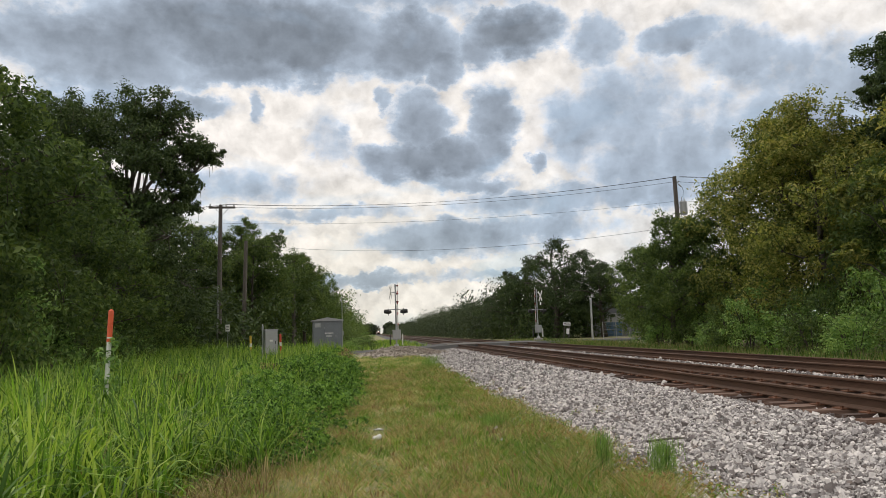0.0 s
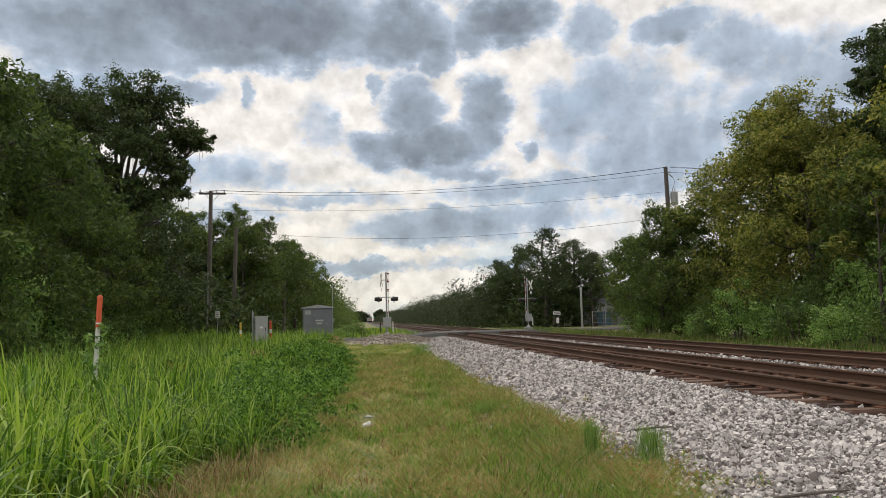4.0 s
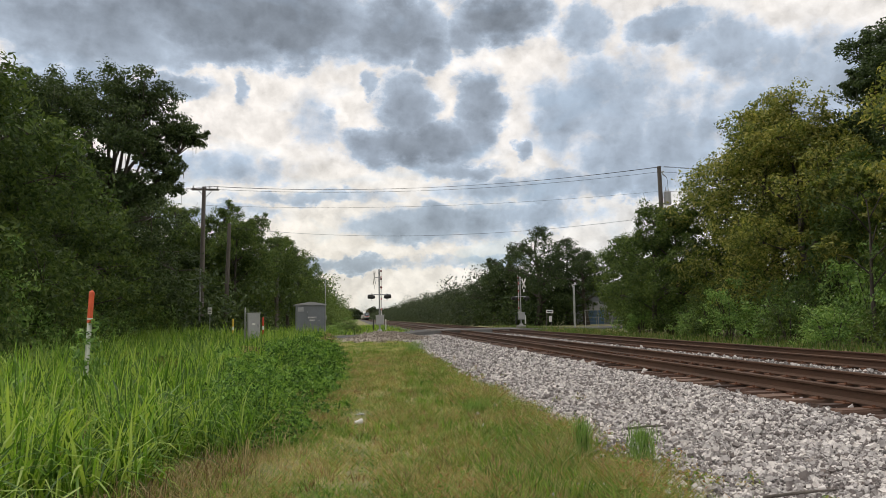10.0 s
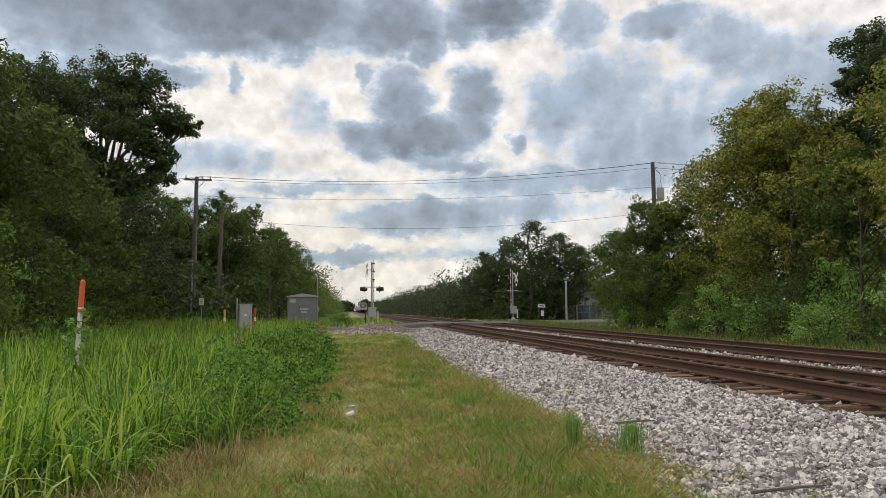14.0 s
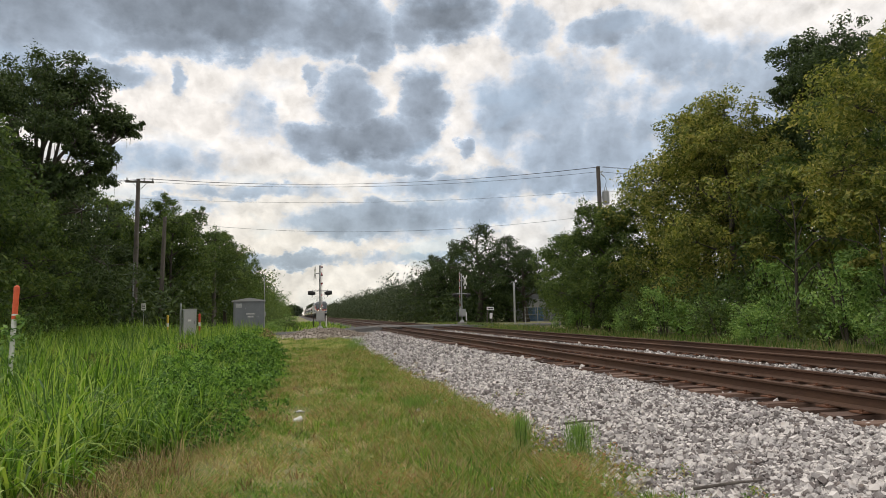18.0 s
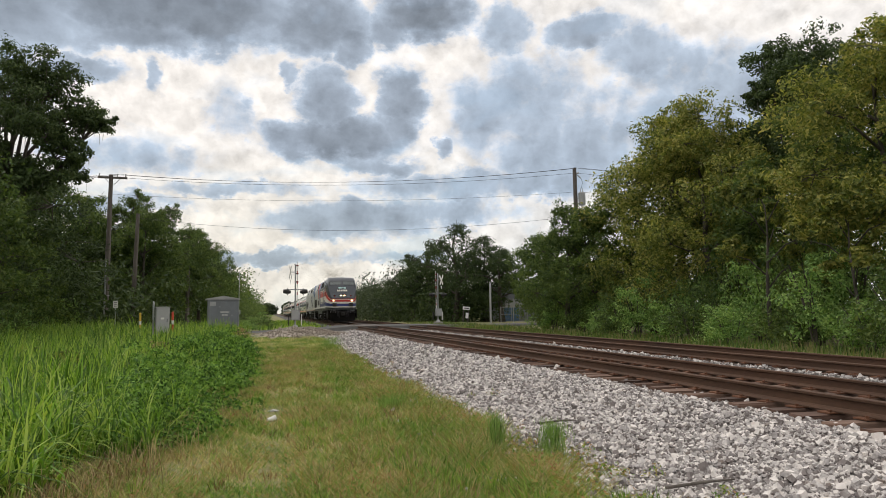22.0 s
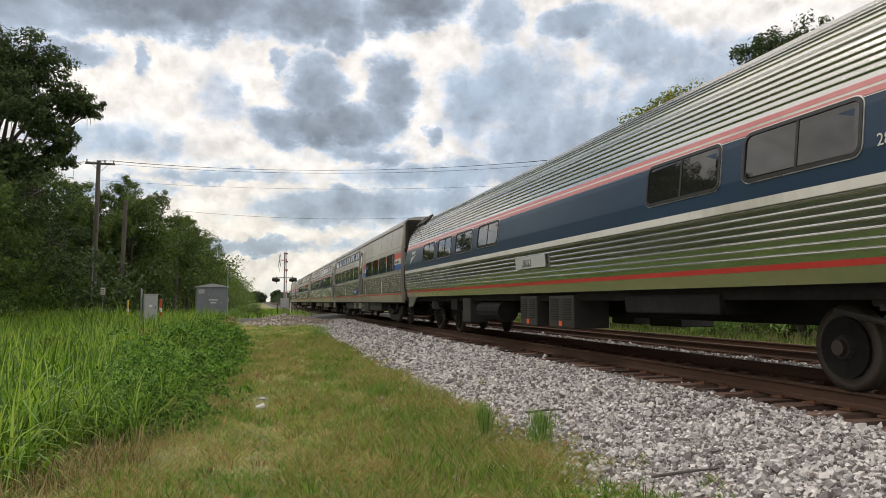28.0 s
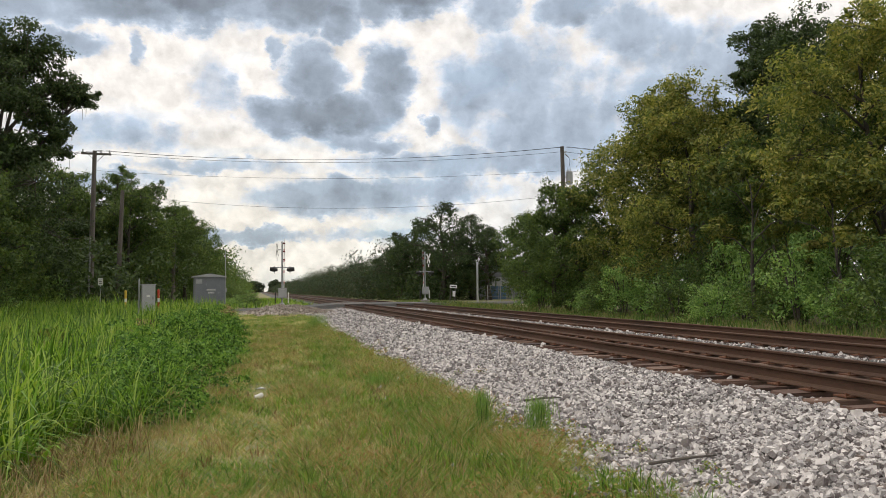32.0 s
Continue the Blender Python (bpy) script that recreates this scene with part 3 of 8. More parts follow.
def arching(x, y, z, length, width, out_az, curve):
    """Long grass blades of four pieces that rise and arch over to out_az."""
    n = len(x)
    out = np.stack([np.cos(out_az), np.sin(out_az), np.zeros(n)], -1)
    tw = out_az + np.pi / 2 + RNG.normal(0, 0.7, n)
    side = np.stack([np.cos(tw), np.sin(tw), np.zeros(n)], -1) * width[:, None]
    base = np.stack([x, y, z], -1)
    c, L = curve[:, None], length[:, None]
    rows = []
    for s, w in ((0, 0.8), (0.3, 1.0), (0.6, 0.9), (0.84, 0.55), (1.0, 0.05)):
        p = base + np.array([0, 0, 1.0]) * L * (s - c * 0.62 * s ** 3) + out * L * c * (0.12 * s + 0.62 * s * s)
        rows += [p - side * w, p + side * w]
    f = np.array([(0, 1, 3, 2), (2, 3, 5, 4), (4, 5, 7, 6), (6, 7, 9, 8)])
    return np.stack(rows, 1).reshape(-1, 3), (f[None] + (np.arange(n) * 10)[:, None, None]).reshape(-1, 4)


# tall guinea grass in clumps, thinner and smaller towards the back
def clumps_of_grass(name, n, y0, y1, per, near, h0, h1, w0, w1, sp, label, mat=None, curves=(0.12, 1.45)):
    cx, cy = RNG.uniform(-15, -0.6, n), y0 + (y1 - y0) * RNG.uniform(0, 1, n) ** near
    ok = (cx < tall_edge(cy) - RNG.uniform(0, 0.3, n)) & (cx > -0.62 * cy - 2.0)
    cx, cy = cx[ok], cy[ok]
    ch = RNG.uniform(h0, h1, len(cx)) * (0.95 + 0.22 * np.sin(cx * 1.9 + 0.7 * cy) * np.sin(cy * 1.3 - cx))
    ch *= np.interp(tall_edge(cy) - cx, [0, 0.8, 2.0], [0.72, 0.95, 1.0])
    idx = np.repeat(np.arange(len(cx)), per)
    k = len(idx)
    az = RNG.uniform(0, 2 * np.pi, k)
    r = np.abs(RNG.normal(0, sp, k))
    x, y = cx[idx] + r * np.cos(az), cy[idx] + r * np.sin(az)
    v, f = arching(x, y, ground_z(x, y) - 0.02, ch[idx] * RNG.uniform(0.45, 1.2, k), RNG.uniform(w0, w1, k), az + RNG.normal(0, 0.5, k), RNG.uniform(curves[0], curves[1], k))
    return tagged(new(name, mesh_np(name, v, f, mat or M_GRASS_TALL)), label, "grass", kind="stuff")


clumps_of_grass("tall_grass", 1050, 4.5, 15, 50, 1.0, 0.8, 1.35, 0.006, 0.017, 0.14, "bright green tall grass in dense arching clumps")
clumps_of_grass("tall_grass", 1300, 15, 50, 34, 1.5, 1.0, 1.35, 0.008, 0.016, 0.28, "green tall grass filling the field behind", M_GRASS_FIELD)
clumps_of_grass("dry_grass", 260, 5.5, 30, 9, 1.3, 0.6, 1.15, 0.003, 0.006, 0.12, "dry straw blades among the tall grass", M_STRAW)
# dead stalks and low dry stuff at the foot of the tall grass
n = 3000
y = 5.2 + 12 * RNG.uniform(0, 1, n) ** 1.4
x = tall_edge(y) + np.interp(y, [5, 9, 13, 17], [0.1, 0.35, 0.75, 1.0]) + RNG.normal(0, 0.32, n)
v, f = arching(x, y, ground_z(x, y), RNG.uniform(0.12, 0.45, n), RNG.uniform(0.0015, 0.004, n), RNG.uniform(0, 6.28, n), RNG.uniform(0.2, 1.4, n))
tagged(new("dead_stalks", mesh_np("dead_stalks", v, f, M_STRAW)), "dead brown stalks along the tall grass", "grass", kind="stuff")


# short grass of the track beside the line
def lawn(name, n, x0, x1, y0, y1, near, h0, h1, w, label, mat=None, keep=-9.0, edge=2.95):
    x, y = RNG.uniform(x0, x1, n), y0 + (y1 - y0) * RNG.uniform(0, 1, n) ** near
    patch = np.sin(x * 2.3 + 1.1 * np.sin(y * 0.8)) * np.sin(y * 1.1 + x) + 0.5 * np.sin(x * 5.1 - y * 2.7)
    rut = np.exp(-((x - 0.05) / 0.2) ** 2) * (np.sin(y * 1.7) > -0.2)
    ok = (x < edge + RNG.normal(0, 0.2, n)) & (x > tall_edge(y) - 1.0) & (patch + RNG.uniform(-0.9, 1.6, n) - 0.8 * rut > keep)
    # two small muddy hollows stay open
    for mx, my in ((-0.08, 8.0),):
        ok &= ((x - mx) / 0.09) ** 2 + ((y - my) / 0.12) ** 2 > RNG.uniform(0.5, 1.4, n)
    x, y, patch, rut = x[ok], y[ok], patch[ok], rut[ok]
    h = RNG.uniform(h0, h1, len(x)) * (1 + 0.3 * patch) * (1 - 0.35 * rut) * (1 + 0.5 * np.exp(-((x - 2.3) / 0.5) ** 2))
    v, f = short_blades(x, y, ground_z(x, y), np.maximum(h, 0.02), np.full(len(x), w) * RNG.uniform(0.6, 1.3, len(x)) * (1 + 0.06 * y))
    return tagged(new(name, mesh_np(name, v, f, mat or M_GRASS_SHORT)), label, "grass", kind="stuff")


lawn("short_grass", 250000, -3.2, 3.3, 3.6, 48, 2.1, 0.02, 0.10, 0.0045, "short dry and green grass on the worn track")
lawn("weed_sprigs", 95000, -2.4, 3.4, 3.6, 34, 1.9, 0.03, 0.13, 0.006, "reddish low weeds scattered through the grass", M_SORREL, 0.1, 3.05)
lawn("dry_blades", 26000, -2.4, 3.2, 3.6, 30, 1.9, 0.06, 0.17, 0.003, "thin dry blades in the worn grass", M_STRAW, -0.2)
lawn("rear_grass", 26000, -6.0, 3.2, -12, 3.7, 1.0, 0.04, 0.13, 0.008, "short dry grass behind the viewpoint")


def tufts(name, n, per, x0, x1, y0, y1, near, h0, h1, w, sp, label, mat, bias=None):
    """Tufts of thin blades that fan out from a point."""
    cx, cy = RNG.uniform(x0, x1, n), y0 + (y1 - y0) * RNG.uniform(0, 1, n) ** near
    ok = (cx < 3.0 + RNG.normal(0, 0.2, n)) & (cx > tall_edge(cy) - 0.4)
    if bias is not None:
        ok &= bias(cx, cy) > RNG.uniform(-0.4, 1.0, n)
    cx, cy = cx[ok], cy[ok]
    ch = RNG.uniform(h0, h1, len(cx)) * RNG.uniform(0.6, 1.2, len(cx))
    idx = np.repeat(np.arange(len(cx)), per)
    k = len(idx)
    az, r = RNG.uniform(0, 2 * np.pi, k), np.abs(RNG.normal(0, sp, k))
    x, y = cx[idx] + r * np.cos(az), cy[idx] + r * np.sin(az)
    h = ch[idx] * RNG.uniform(0.4, 1.15, k)
    out = RNG.uniform(0.15, 0.9, k) * h
    tw = RNG.uniform(0, np.pi, k)
    side = np.stack([np.cos(tw), np.sin(tw), np.zeros(k)], -1) * (w * RNG.uniform(0.6, 1.4, k) * (1 + 0.05 * y))[:, None]
    base = np.stack([x, y, np.maximum(ground_z(x, y), bed_z(x)) - 0.01], -1)
    lean_ = np.stack([np.cos(az), np.sin(az), np.zeros(k)], -1) * out[:, None]
    mid = base + lean_ * 0.35 + np.array([0, 0, 1.0]) * (h * 0.62)[:, None]
    tip = base + lean_ + np.array([0, 0, 1.0]) * h[:, None]
    v = np.stack([base - side, base + side, mid + side * 0.8, tip, mid - side * 0.8], 1).reshape(-1, 3)
    o = (np.arange(k) * 5)[:, None]
    f = np.concatenate([o + np.array([[0, 1, 2, 4]]), o + np.array([[4, 2, 3, 3]])])
    f3 = np.concatenate([f[:k][:, [0, 1, 2]], f[:k][:, [0, 2, 3]], f[k:][:, [0, 1, 2]]])
    return tagged(new(name, mesh_np(name, v, f3, mat)), label, "grass", kind="stuff")


def patch_of(a, b, c):
    return lambda x, y: np.sin(x * a + 0.6 * y + c) * np.sin(y * b - 0.7 * x + c) + 0.4 * np.sin(x * 4.1 + y * 1.9)


tufts("grass_tuft_cover", 3400, 18, -2.2, 3.1, 3.7, 34, 1.9, 0.07, 0.19, 0.0032, 0.045, "green grass tufts on the worn track", M_TUFT_GREEN, patch_of(1.3, 0.8, 0.4))
tufts("dry_tuft_cover", 3000, 16, -2.4, 2.9, 3.7, 34, 1.9, 0.07, 0.20, 0.0028, 0.05, "dry tan grass tufts on the worn track", M_STRAW, patch_of(1.1, 0.9, 2.3))
tufts("russet_weed_cover", 1300, 14, -1.8, 3.1, 3.7, 30, 1.9, 0.05, 0.15, 0.0036, 0.05, "reddish brown weeds in patches on the track", M_RUSSET, patch_of(1.6, 0.7, 4.0))
tufts("bright_weed_cover", 2200, 16, 1.2, 3.1, 3.7, 30, 1.8, 0.06, 0.2, 0.0042, 0.06, "fresh green weeds beside the ballast", M_TUFT_GREEN, patch_of(1.9, 1.2, 1.1))
# low leafy plants on the ballast's edge
n = 760
cy = 3.8 + 26 * RNG.uniform(0, 1, n) ** 1.6
cx = np.where(np.arange(n) < 480, 2.55 + RNG.normal(0, 0.34, n) + 0.12 * np.sin(cy * 1.1), RNG.uniform(-1.6, 2.6, n))
idx = np.repeat(np.arange(n), 62)
r = np.abs(RNG.normal(0, 0.09, len(idx)))
az = RNG.uniform(0, 6.28, len(idx))
x, y = cx[idx] + r * np.cos(az), cy[idx] + r * np.sin(az)
hz = RNG.uniform(0.01, 1, len(idx)) * (RNG.uniform(0.06, 0.22, n)[idx]) * np.exp(-(r / 0.16) ** 2)
EDGE_WEEDS = (idx, x, y, hz)
# verge across the tracks
n = 13000
x, y = RNG.uniform(13.6, 17.5, n), RNG.uniform(9, 75, n)
v, f = blades(x, y, ground_z(x, y) - 0.03, RNG.uniform(0.15, 0.5, n), np.full(n, 0.012), np.full(n, 0.4))
tagged(new("verge_grass", mesh_np("verge_grass", v, f, M_VERGE)), "green weedy grass along the far track", "grass", kind="stuff")
n = 8000
x, y = RNG.uniform(-14, 4.5, n), RNG.uniform(46, 130, n)
ok = ~((y > 44) & (y < 56) & (x > -1.5))
x, y = x[ok], y[ok]
v, f = blades(x, y, ground_z(x, y) - 0.03, RNG.uniform(0.2, 0.6, len(x)), np.full(len(x), 0.025), np.full(len(x), 0.4))
tagged(new("far_grass", mesh_np("far_grass", v, f, M_GRASS_FIELD)), "rough grass beyond the level crossing", "grass", kind="stuff")


def leaves(at, size, out=None, up=0.5):
    """Leaves: folded diamonds at the points given. Returns verts and quads."""
    n = len(at)
    R = turns(n)
    if out is not None:
        # tilt the leaf's face to the outside of its clump
        nrm = out + RNG.normal(0, 0.6, (n, 3)) + np.array([0, 0, up])
        nrm /= np.linalg.norm(nrm, axis=1)[:, None] + 1e-9
        a = np.cross(nrm, RNG.normal(size=(n, 3)))
        a /= np.linalg.norm(a, axis=1)[:, None] + 1e-9
        R = np.stack([a, np.cross(nrm, a), nrm], -1)
    base = np.array([(-1, 0, 0), (-0.1, -0.42, 0.1), (1, 0, -0.1), (-0.1, 0.42, 0.1)])
    v = np.einsum("nij,kj->nki", R, base) * size[:, None, None] + at[:, None]
    return v.reshape(-1, 3), np.arange(n * 4).reshape(-1, 4)


idx, x, y, hz = EDGE_WEEDS
v, f = leaves(np.stack([x, y, np.maximum(ground_z(x, y), bed_z(x)) + hz], -1), RNG.uniform(0.011, 0.026, len(idx)), np.zeros((len(idx), 3)), 1.0)
tagged(new("edge_weeds", mesh_np("edge_weeds", v, f, M_SORREL)), "low green and reddish weeds creeping over the stones", "weeds", kind="stuff")


def cloud_of_leaves(centres, radii, per, size, squash=0.75):
    """Leaves round the outside of clumps, thinner inside."""
    idx = np.repeat(np.arange(len(centres)), per)
    d = RNG.normal(size=(len(idx), 3))
    d /= np.linalg.norm(d, axis=1)[:, None]
    r = radii[idx] * RNG.uniform(0.15, 1.0, len(idx)) ** 0.45 * (1 + 0.12 * RNG.normal(size=len(idx)))
    at = centres[idx] + d * r[:, None] * np.array([1, 1, squash])
    return leaves(at, size * RNG.uniform(0.6, 1.4, len(idx)), d)


def tree_meshes(seed, height, radius, trunk_r, low, clumps, per, leaf, leaf_mat, lobes=7, squash=0.7, open_=0.0):
    """A tapered trunk with limbs, and a crown of leaf clumps set round lobes along the limbs."""
    global RNG
    RNG = np.random.default_rng(seed)
    bm = bmesh.new()
    lean = RNG.normal(0, 0.04, 2)
    top = height * 0.8
    spine = [(lean[0] * height * s + 0.02 * height * math.sin(5 * s + seed), lean[1] * height * s, top * s - 0.3 * (s == 0)) for s in np.linspace(0, 1, 6)]
    tube(spine, [trunk_r * (1.35 - 0.25 * s if s == 0 else 1.05 - 0.88 * s) for s in np.linspace(0, 1, 6)], 8, bm)
    cs, rs = [], []
    for i in range(lobes):
        s = low + (1 - low) * (i + 0.5) / lobes
        k = s * 5
        a, b = spine[min(int(k), 4)], spine[min(int(k), 4) + 1]
        p0 = Vector(a).lerp(Vector(b), k - int(k))
        az = i * 2.4 + RNG.uniform(-0.5, 0.5)
        # lobes reach widest in the middle of the crown
        wide = radius * (0.72 * math.sin(math.pi * min(1, max(0.1, (s - low) / (1 - low) * 0.75 + 0.22)))) * RNG.uniform(0.75, 1.1)
        lift = height * 0.13 * RNG.uniform(0.5, 1.4)
        p3 = p0 + Vector((math.cos(az) * wide, math.sin(az) * wide, lift))
        mid = p0.lerp(p3, 0.5) + Vector((0, 0, lift * 0.25))
        tube([p0, mid, p3], [trunk_r * 0.42 * (1.1 - 0.6 * s), trunk_r * 0.26, trunk_r * 0.08], 6, bm)
        lr = radius * RNG.uniform(0.30, 0.44) * (1.1 - 0.3 * s)
        for j in range(clumps):
            d = RNG.normal(size=3)
            d /= np.linalg.norm(d)
            c = np.array(p3) + d * lr * RNG.uniform(0.45, 1.0) * np.array([1, 1, squash])
            cs.append(c)
            rs.append(lr * RNG.uniform(0.2, 0.4) * (1 - open_ * 0.4))
            if j % 4 == 0:
                tube([p3, Vector(c)], [trunk_r * 0.09, trunk_r * 0.03], 4, bm)
    cs, rs = np.array(cs), np.array(rs)
    # the crown's top sits at the tree's height
    cs[:, 2] *= 1.0
    shift = height - (cs[:, 2] + rs * squash).max()
    cs[:, 2] += shift * np.clip(cs[:, 2] / height, 0, 1)
    v, f = cloud_of_leaves(cs, rs, per, leaf)
    return finish(bm, "trunk", M_BARK, True), mesh_np("crown", v, f, leaf_mat)


def oak_meshes(seed, boughs, trunk_r, clumps, per, leaf, leaf_mat):
    """A live oak with an open crown. boughs: where each ends (across, deep, high) and the radius of its leaves."""
    global RNG
    RNG = np.random.default_rng(seed)
    bm = bmesh.new()
    fork = Vector((0.2, 0, 5.2))
    tube([(0, 0, -0.3), (0.15, 0, 2.4), fork, (0.5, 0.2, 9.5)], [trunk_r * 1.4, trunk_r, trunk_r * 0.85, trunk_r * 0.45], 9, bm)
    cs, rs = [], []
    for i, (u, w, h, r) in enumerate(boughs):
        tip = Vector((u, w, h))
        start = Vector((0.15 + 0.3 * (i % 3), 0.1 * (i % 2), 5.0 + 0.55 * (i % 7)))
        mid = start.lerp(tip, 0.55) + Vector((0, 0, 0.5 - 0.09 * abs(u)))
        tube([start, start.lerp(mid, 0.5) + Vector((0.1, 0.1, -0.1)), mid, tip], [trunk_r * 0.42, trunk_r * 0.33, trunk_r * 0.22, trunk_r * 0.07], 6, bm)
        for j in range(clumps):
            d = RNG.normal(size=3)
            d /= np.linalg.norm(d)
            c = np.array(tip) + d * r * RNG.uniform(0.3, 1.15) * np.array([1.25, 1.25, 0.8])
            cs.append(c)
            rs.append(r * RNG.uniform(0.2, 0.4))
            if j % 3 == 0:
                tube([mid.lerp(tip, 0.6), Vector(c)], [trunk_r * 0.07, trunk_r * 0.02], 4, bm)
    v, f = cloud_of_leaves(np.array(cs), np.array(rs), per, leaf)
    # grey moss hangs below the boughs
    pick = RNG.integers(0, len(cs), 340)
    at = np.array(cs)[pick] - np.array([0, 0, 1.0]) * np.array(rs)[pick][:, None] * 0.8
    mv, mf = arching(at[:, 0], at[:, 1], at[:, 2], -RNG.uniform(0.3, 0.8, 340), RNG.uniform(0.008, 0.022, 340), RNG.uniform(0, 6.28, 340), np.full(340, 0.05))
    return finish(bm, "trunk", M_BARK, True), mesh_np("crown", v, f, leaf_mat), mesh_np("hanging_moss", mv, mf, M_MOSS)


def plant_tree(meshes, x, y, label, turn=0.0, scale=1.0, tall=1.0, name="tree", group=""):
    t = thing(name, pose(x, y, float(ground_z(x, y)), 0, 0, turn), label, "tree", group)
    for nm, me in zip(("trunk", "crown", "hanging_moss"), meshes):
        ob = part(nm, me, None, t)
        ob.scale = (scale, scale, scale * tall)
        if nm == "hanging_moss":
            tagged(ob, "grey hanging moss", kind="stuff")
    return t


def bearing(az, dist):
    return dist * math.sin(radians(az)), dist * math.cos(radians(az))


def shrub_mesh(seed, w, h, clumps, per, leaf, mat):
    global RNG
    RNG = np.random.default_rng(seed)
    d = RNG.normal(size=(clumps, 3))
    d /= np.linalg.norm(d, axis=1)[:, None]
    d[:, 2] = np.abs(d[:, 2])
    cs = d * RNG.uniform(0.3, 0.85, (clumps, 1)) * np.array([w, w, h]) + np.array([0, 0, h * 0.12])
    v, f = cloud_of_leaves(cs, RNG.uniform(0.16, 0.3, clumps) * min(w, h), per, leaf)
    return mesh_np("foliage", v, f, mat)


def stems_mesh(seed, w, h, k=7):
    rnd = random.Random(seed)
    bm = bmesh.new()
    for i in range(k):
        a = rnd.uniform(0, 6.28)
        tube([(0.1 * math.cos(a), 0.1 * math.sin(a), -0.1), (w * 0.3 * math.cos(a), w * 0.3 * math.sin(a), h * 0.5), (w * 0.55 * math.cos(a), w * 0.55 * math.sin(a), h * 0.8)], [0.03, 0.02, 0.008], 5, bm)
    return finish(bm, "stems", M_BARK)


def plant_shrub(meshes, x, y, label, scale=1.0, tall=1.0, turn=0.0, name="shrub", group="", z=None):
    t = thing(name, pose(x, y, float(ground_z(x, y)) if z is None else z, 0, 0, turn), label, "shrub", group)
    for nm, me in zip(("stem", "foliage"), meshes):
        part(nm, me, None, t).scale = (scale, scale, scale * tall)
    return t


# trees near the camera and in the middle distance
OAK_BOUGHS = ((1.0, 0.4, 14.9, 1.7), (2.7, -0.6, 14.5, 1.5), (-1.3, 0.8, 14.3, 1.6), (-3.3, -0.4, 14.0, 1.5), (-4.2, 1.0, 12.5, 1.5), (0.5, -1.6, 12.7, 1.6), (3.9, 0.9, 12.8, 1.3), (5.0, 0.2, 12.2, 0.85),
              (2.7, 1.6, 11.7, 1.2), (3.4, -1.2, 10.3, 0.95), (-2.4, -1.4, 11.4, 1.4), (3.7, 0.4, 9.2, 0.8), (-0.6, 3.2, 13.4, 1.5), (1.4, -3.4, 11.0, 1.3), (-3.6, 2.6, 10.2, 1.4), (-4.6, -2.0, 9.6, 1.3),
              (0.9, 1.8, 9.4, 1.3), (2.0, -1.8, 8.6, 1.2), (-1.8, 0.6, 9.0, 1.3), (-2.2, -2.6, 12.8, 1.4), (1.8, 2.4, 13.0, 1.4),
              (-2.9, -0.6, 9.2, 1.4), (-0.4, -1.0, 10.2, 1.0), (-3.4, 1.0, 8.0, 1.3), (1.6, 0.2, 13.9, 1.3))
OAK = oak_meshes(11, OAK_BOUGHS, 0.40, 48, 64, 0.10, M_LEAF_DARK)
OAK_B = tree_meshes(12, 12.6, 6.2, 0.40, 0.22, 30, 50, 0.13, M_LEAF_DARK, 11, 0.75, 0.1)
FULL_A = tree_meshes(13, 12.5, 5.0, 0.2, 0.14, 40, 72, 0.092, M_LEAF_YELLOW, 15, 0.8)
FULL_B = tree_meshes(14, 11.0, 4.6, 0.2, 0.12, 32, 54, 0.10, M_LEAF_MID, 13, 0.85)
FULL_C = tree_meshes(15, 9.0, 3.8, 0.17, 0.10, 28, 52, 0.095, M_LEAF_MID, 12, 0.9)
SMALL_Y = tree_meshes(16, 6.4, 2.3, 0.09, 0.35, 14, 44, 0.11, M_LEAF_YELLOW, 7, 0.6, 0.5)

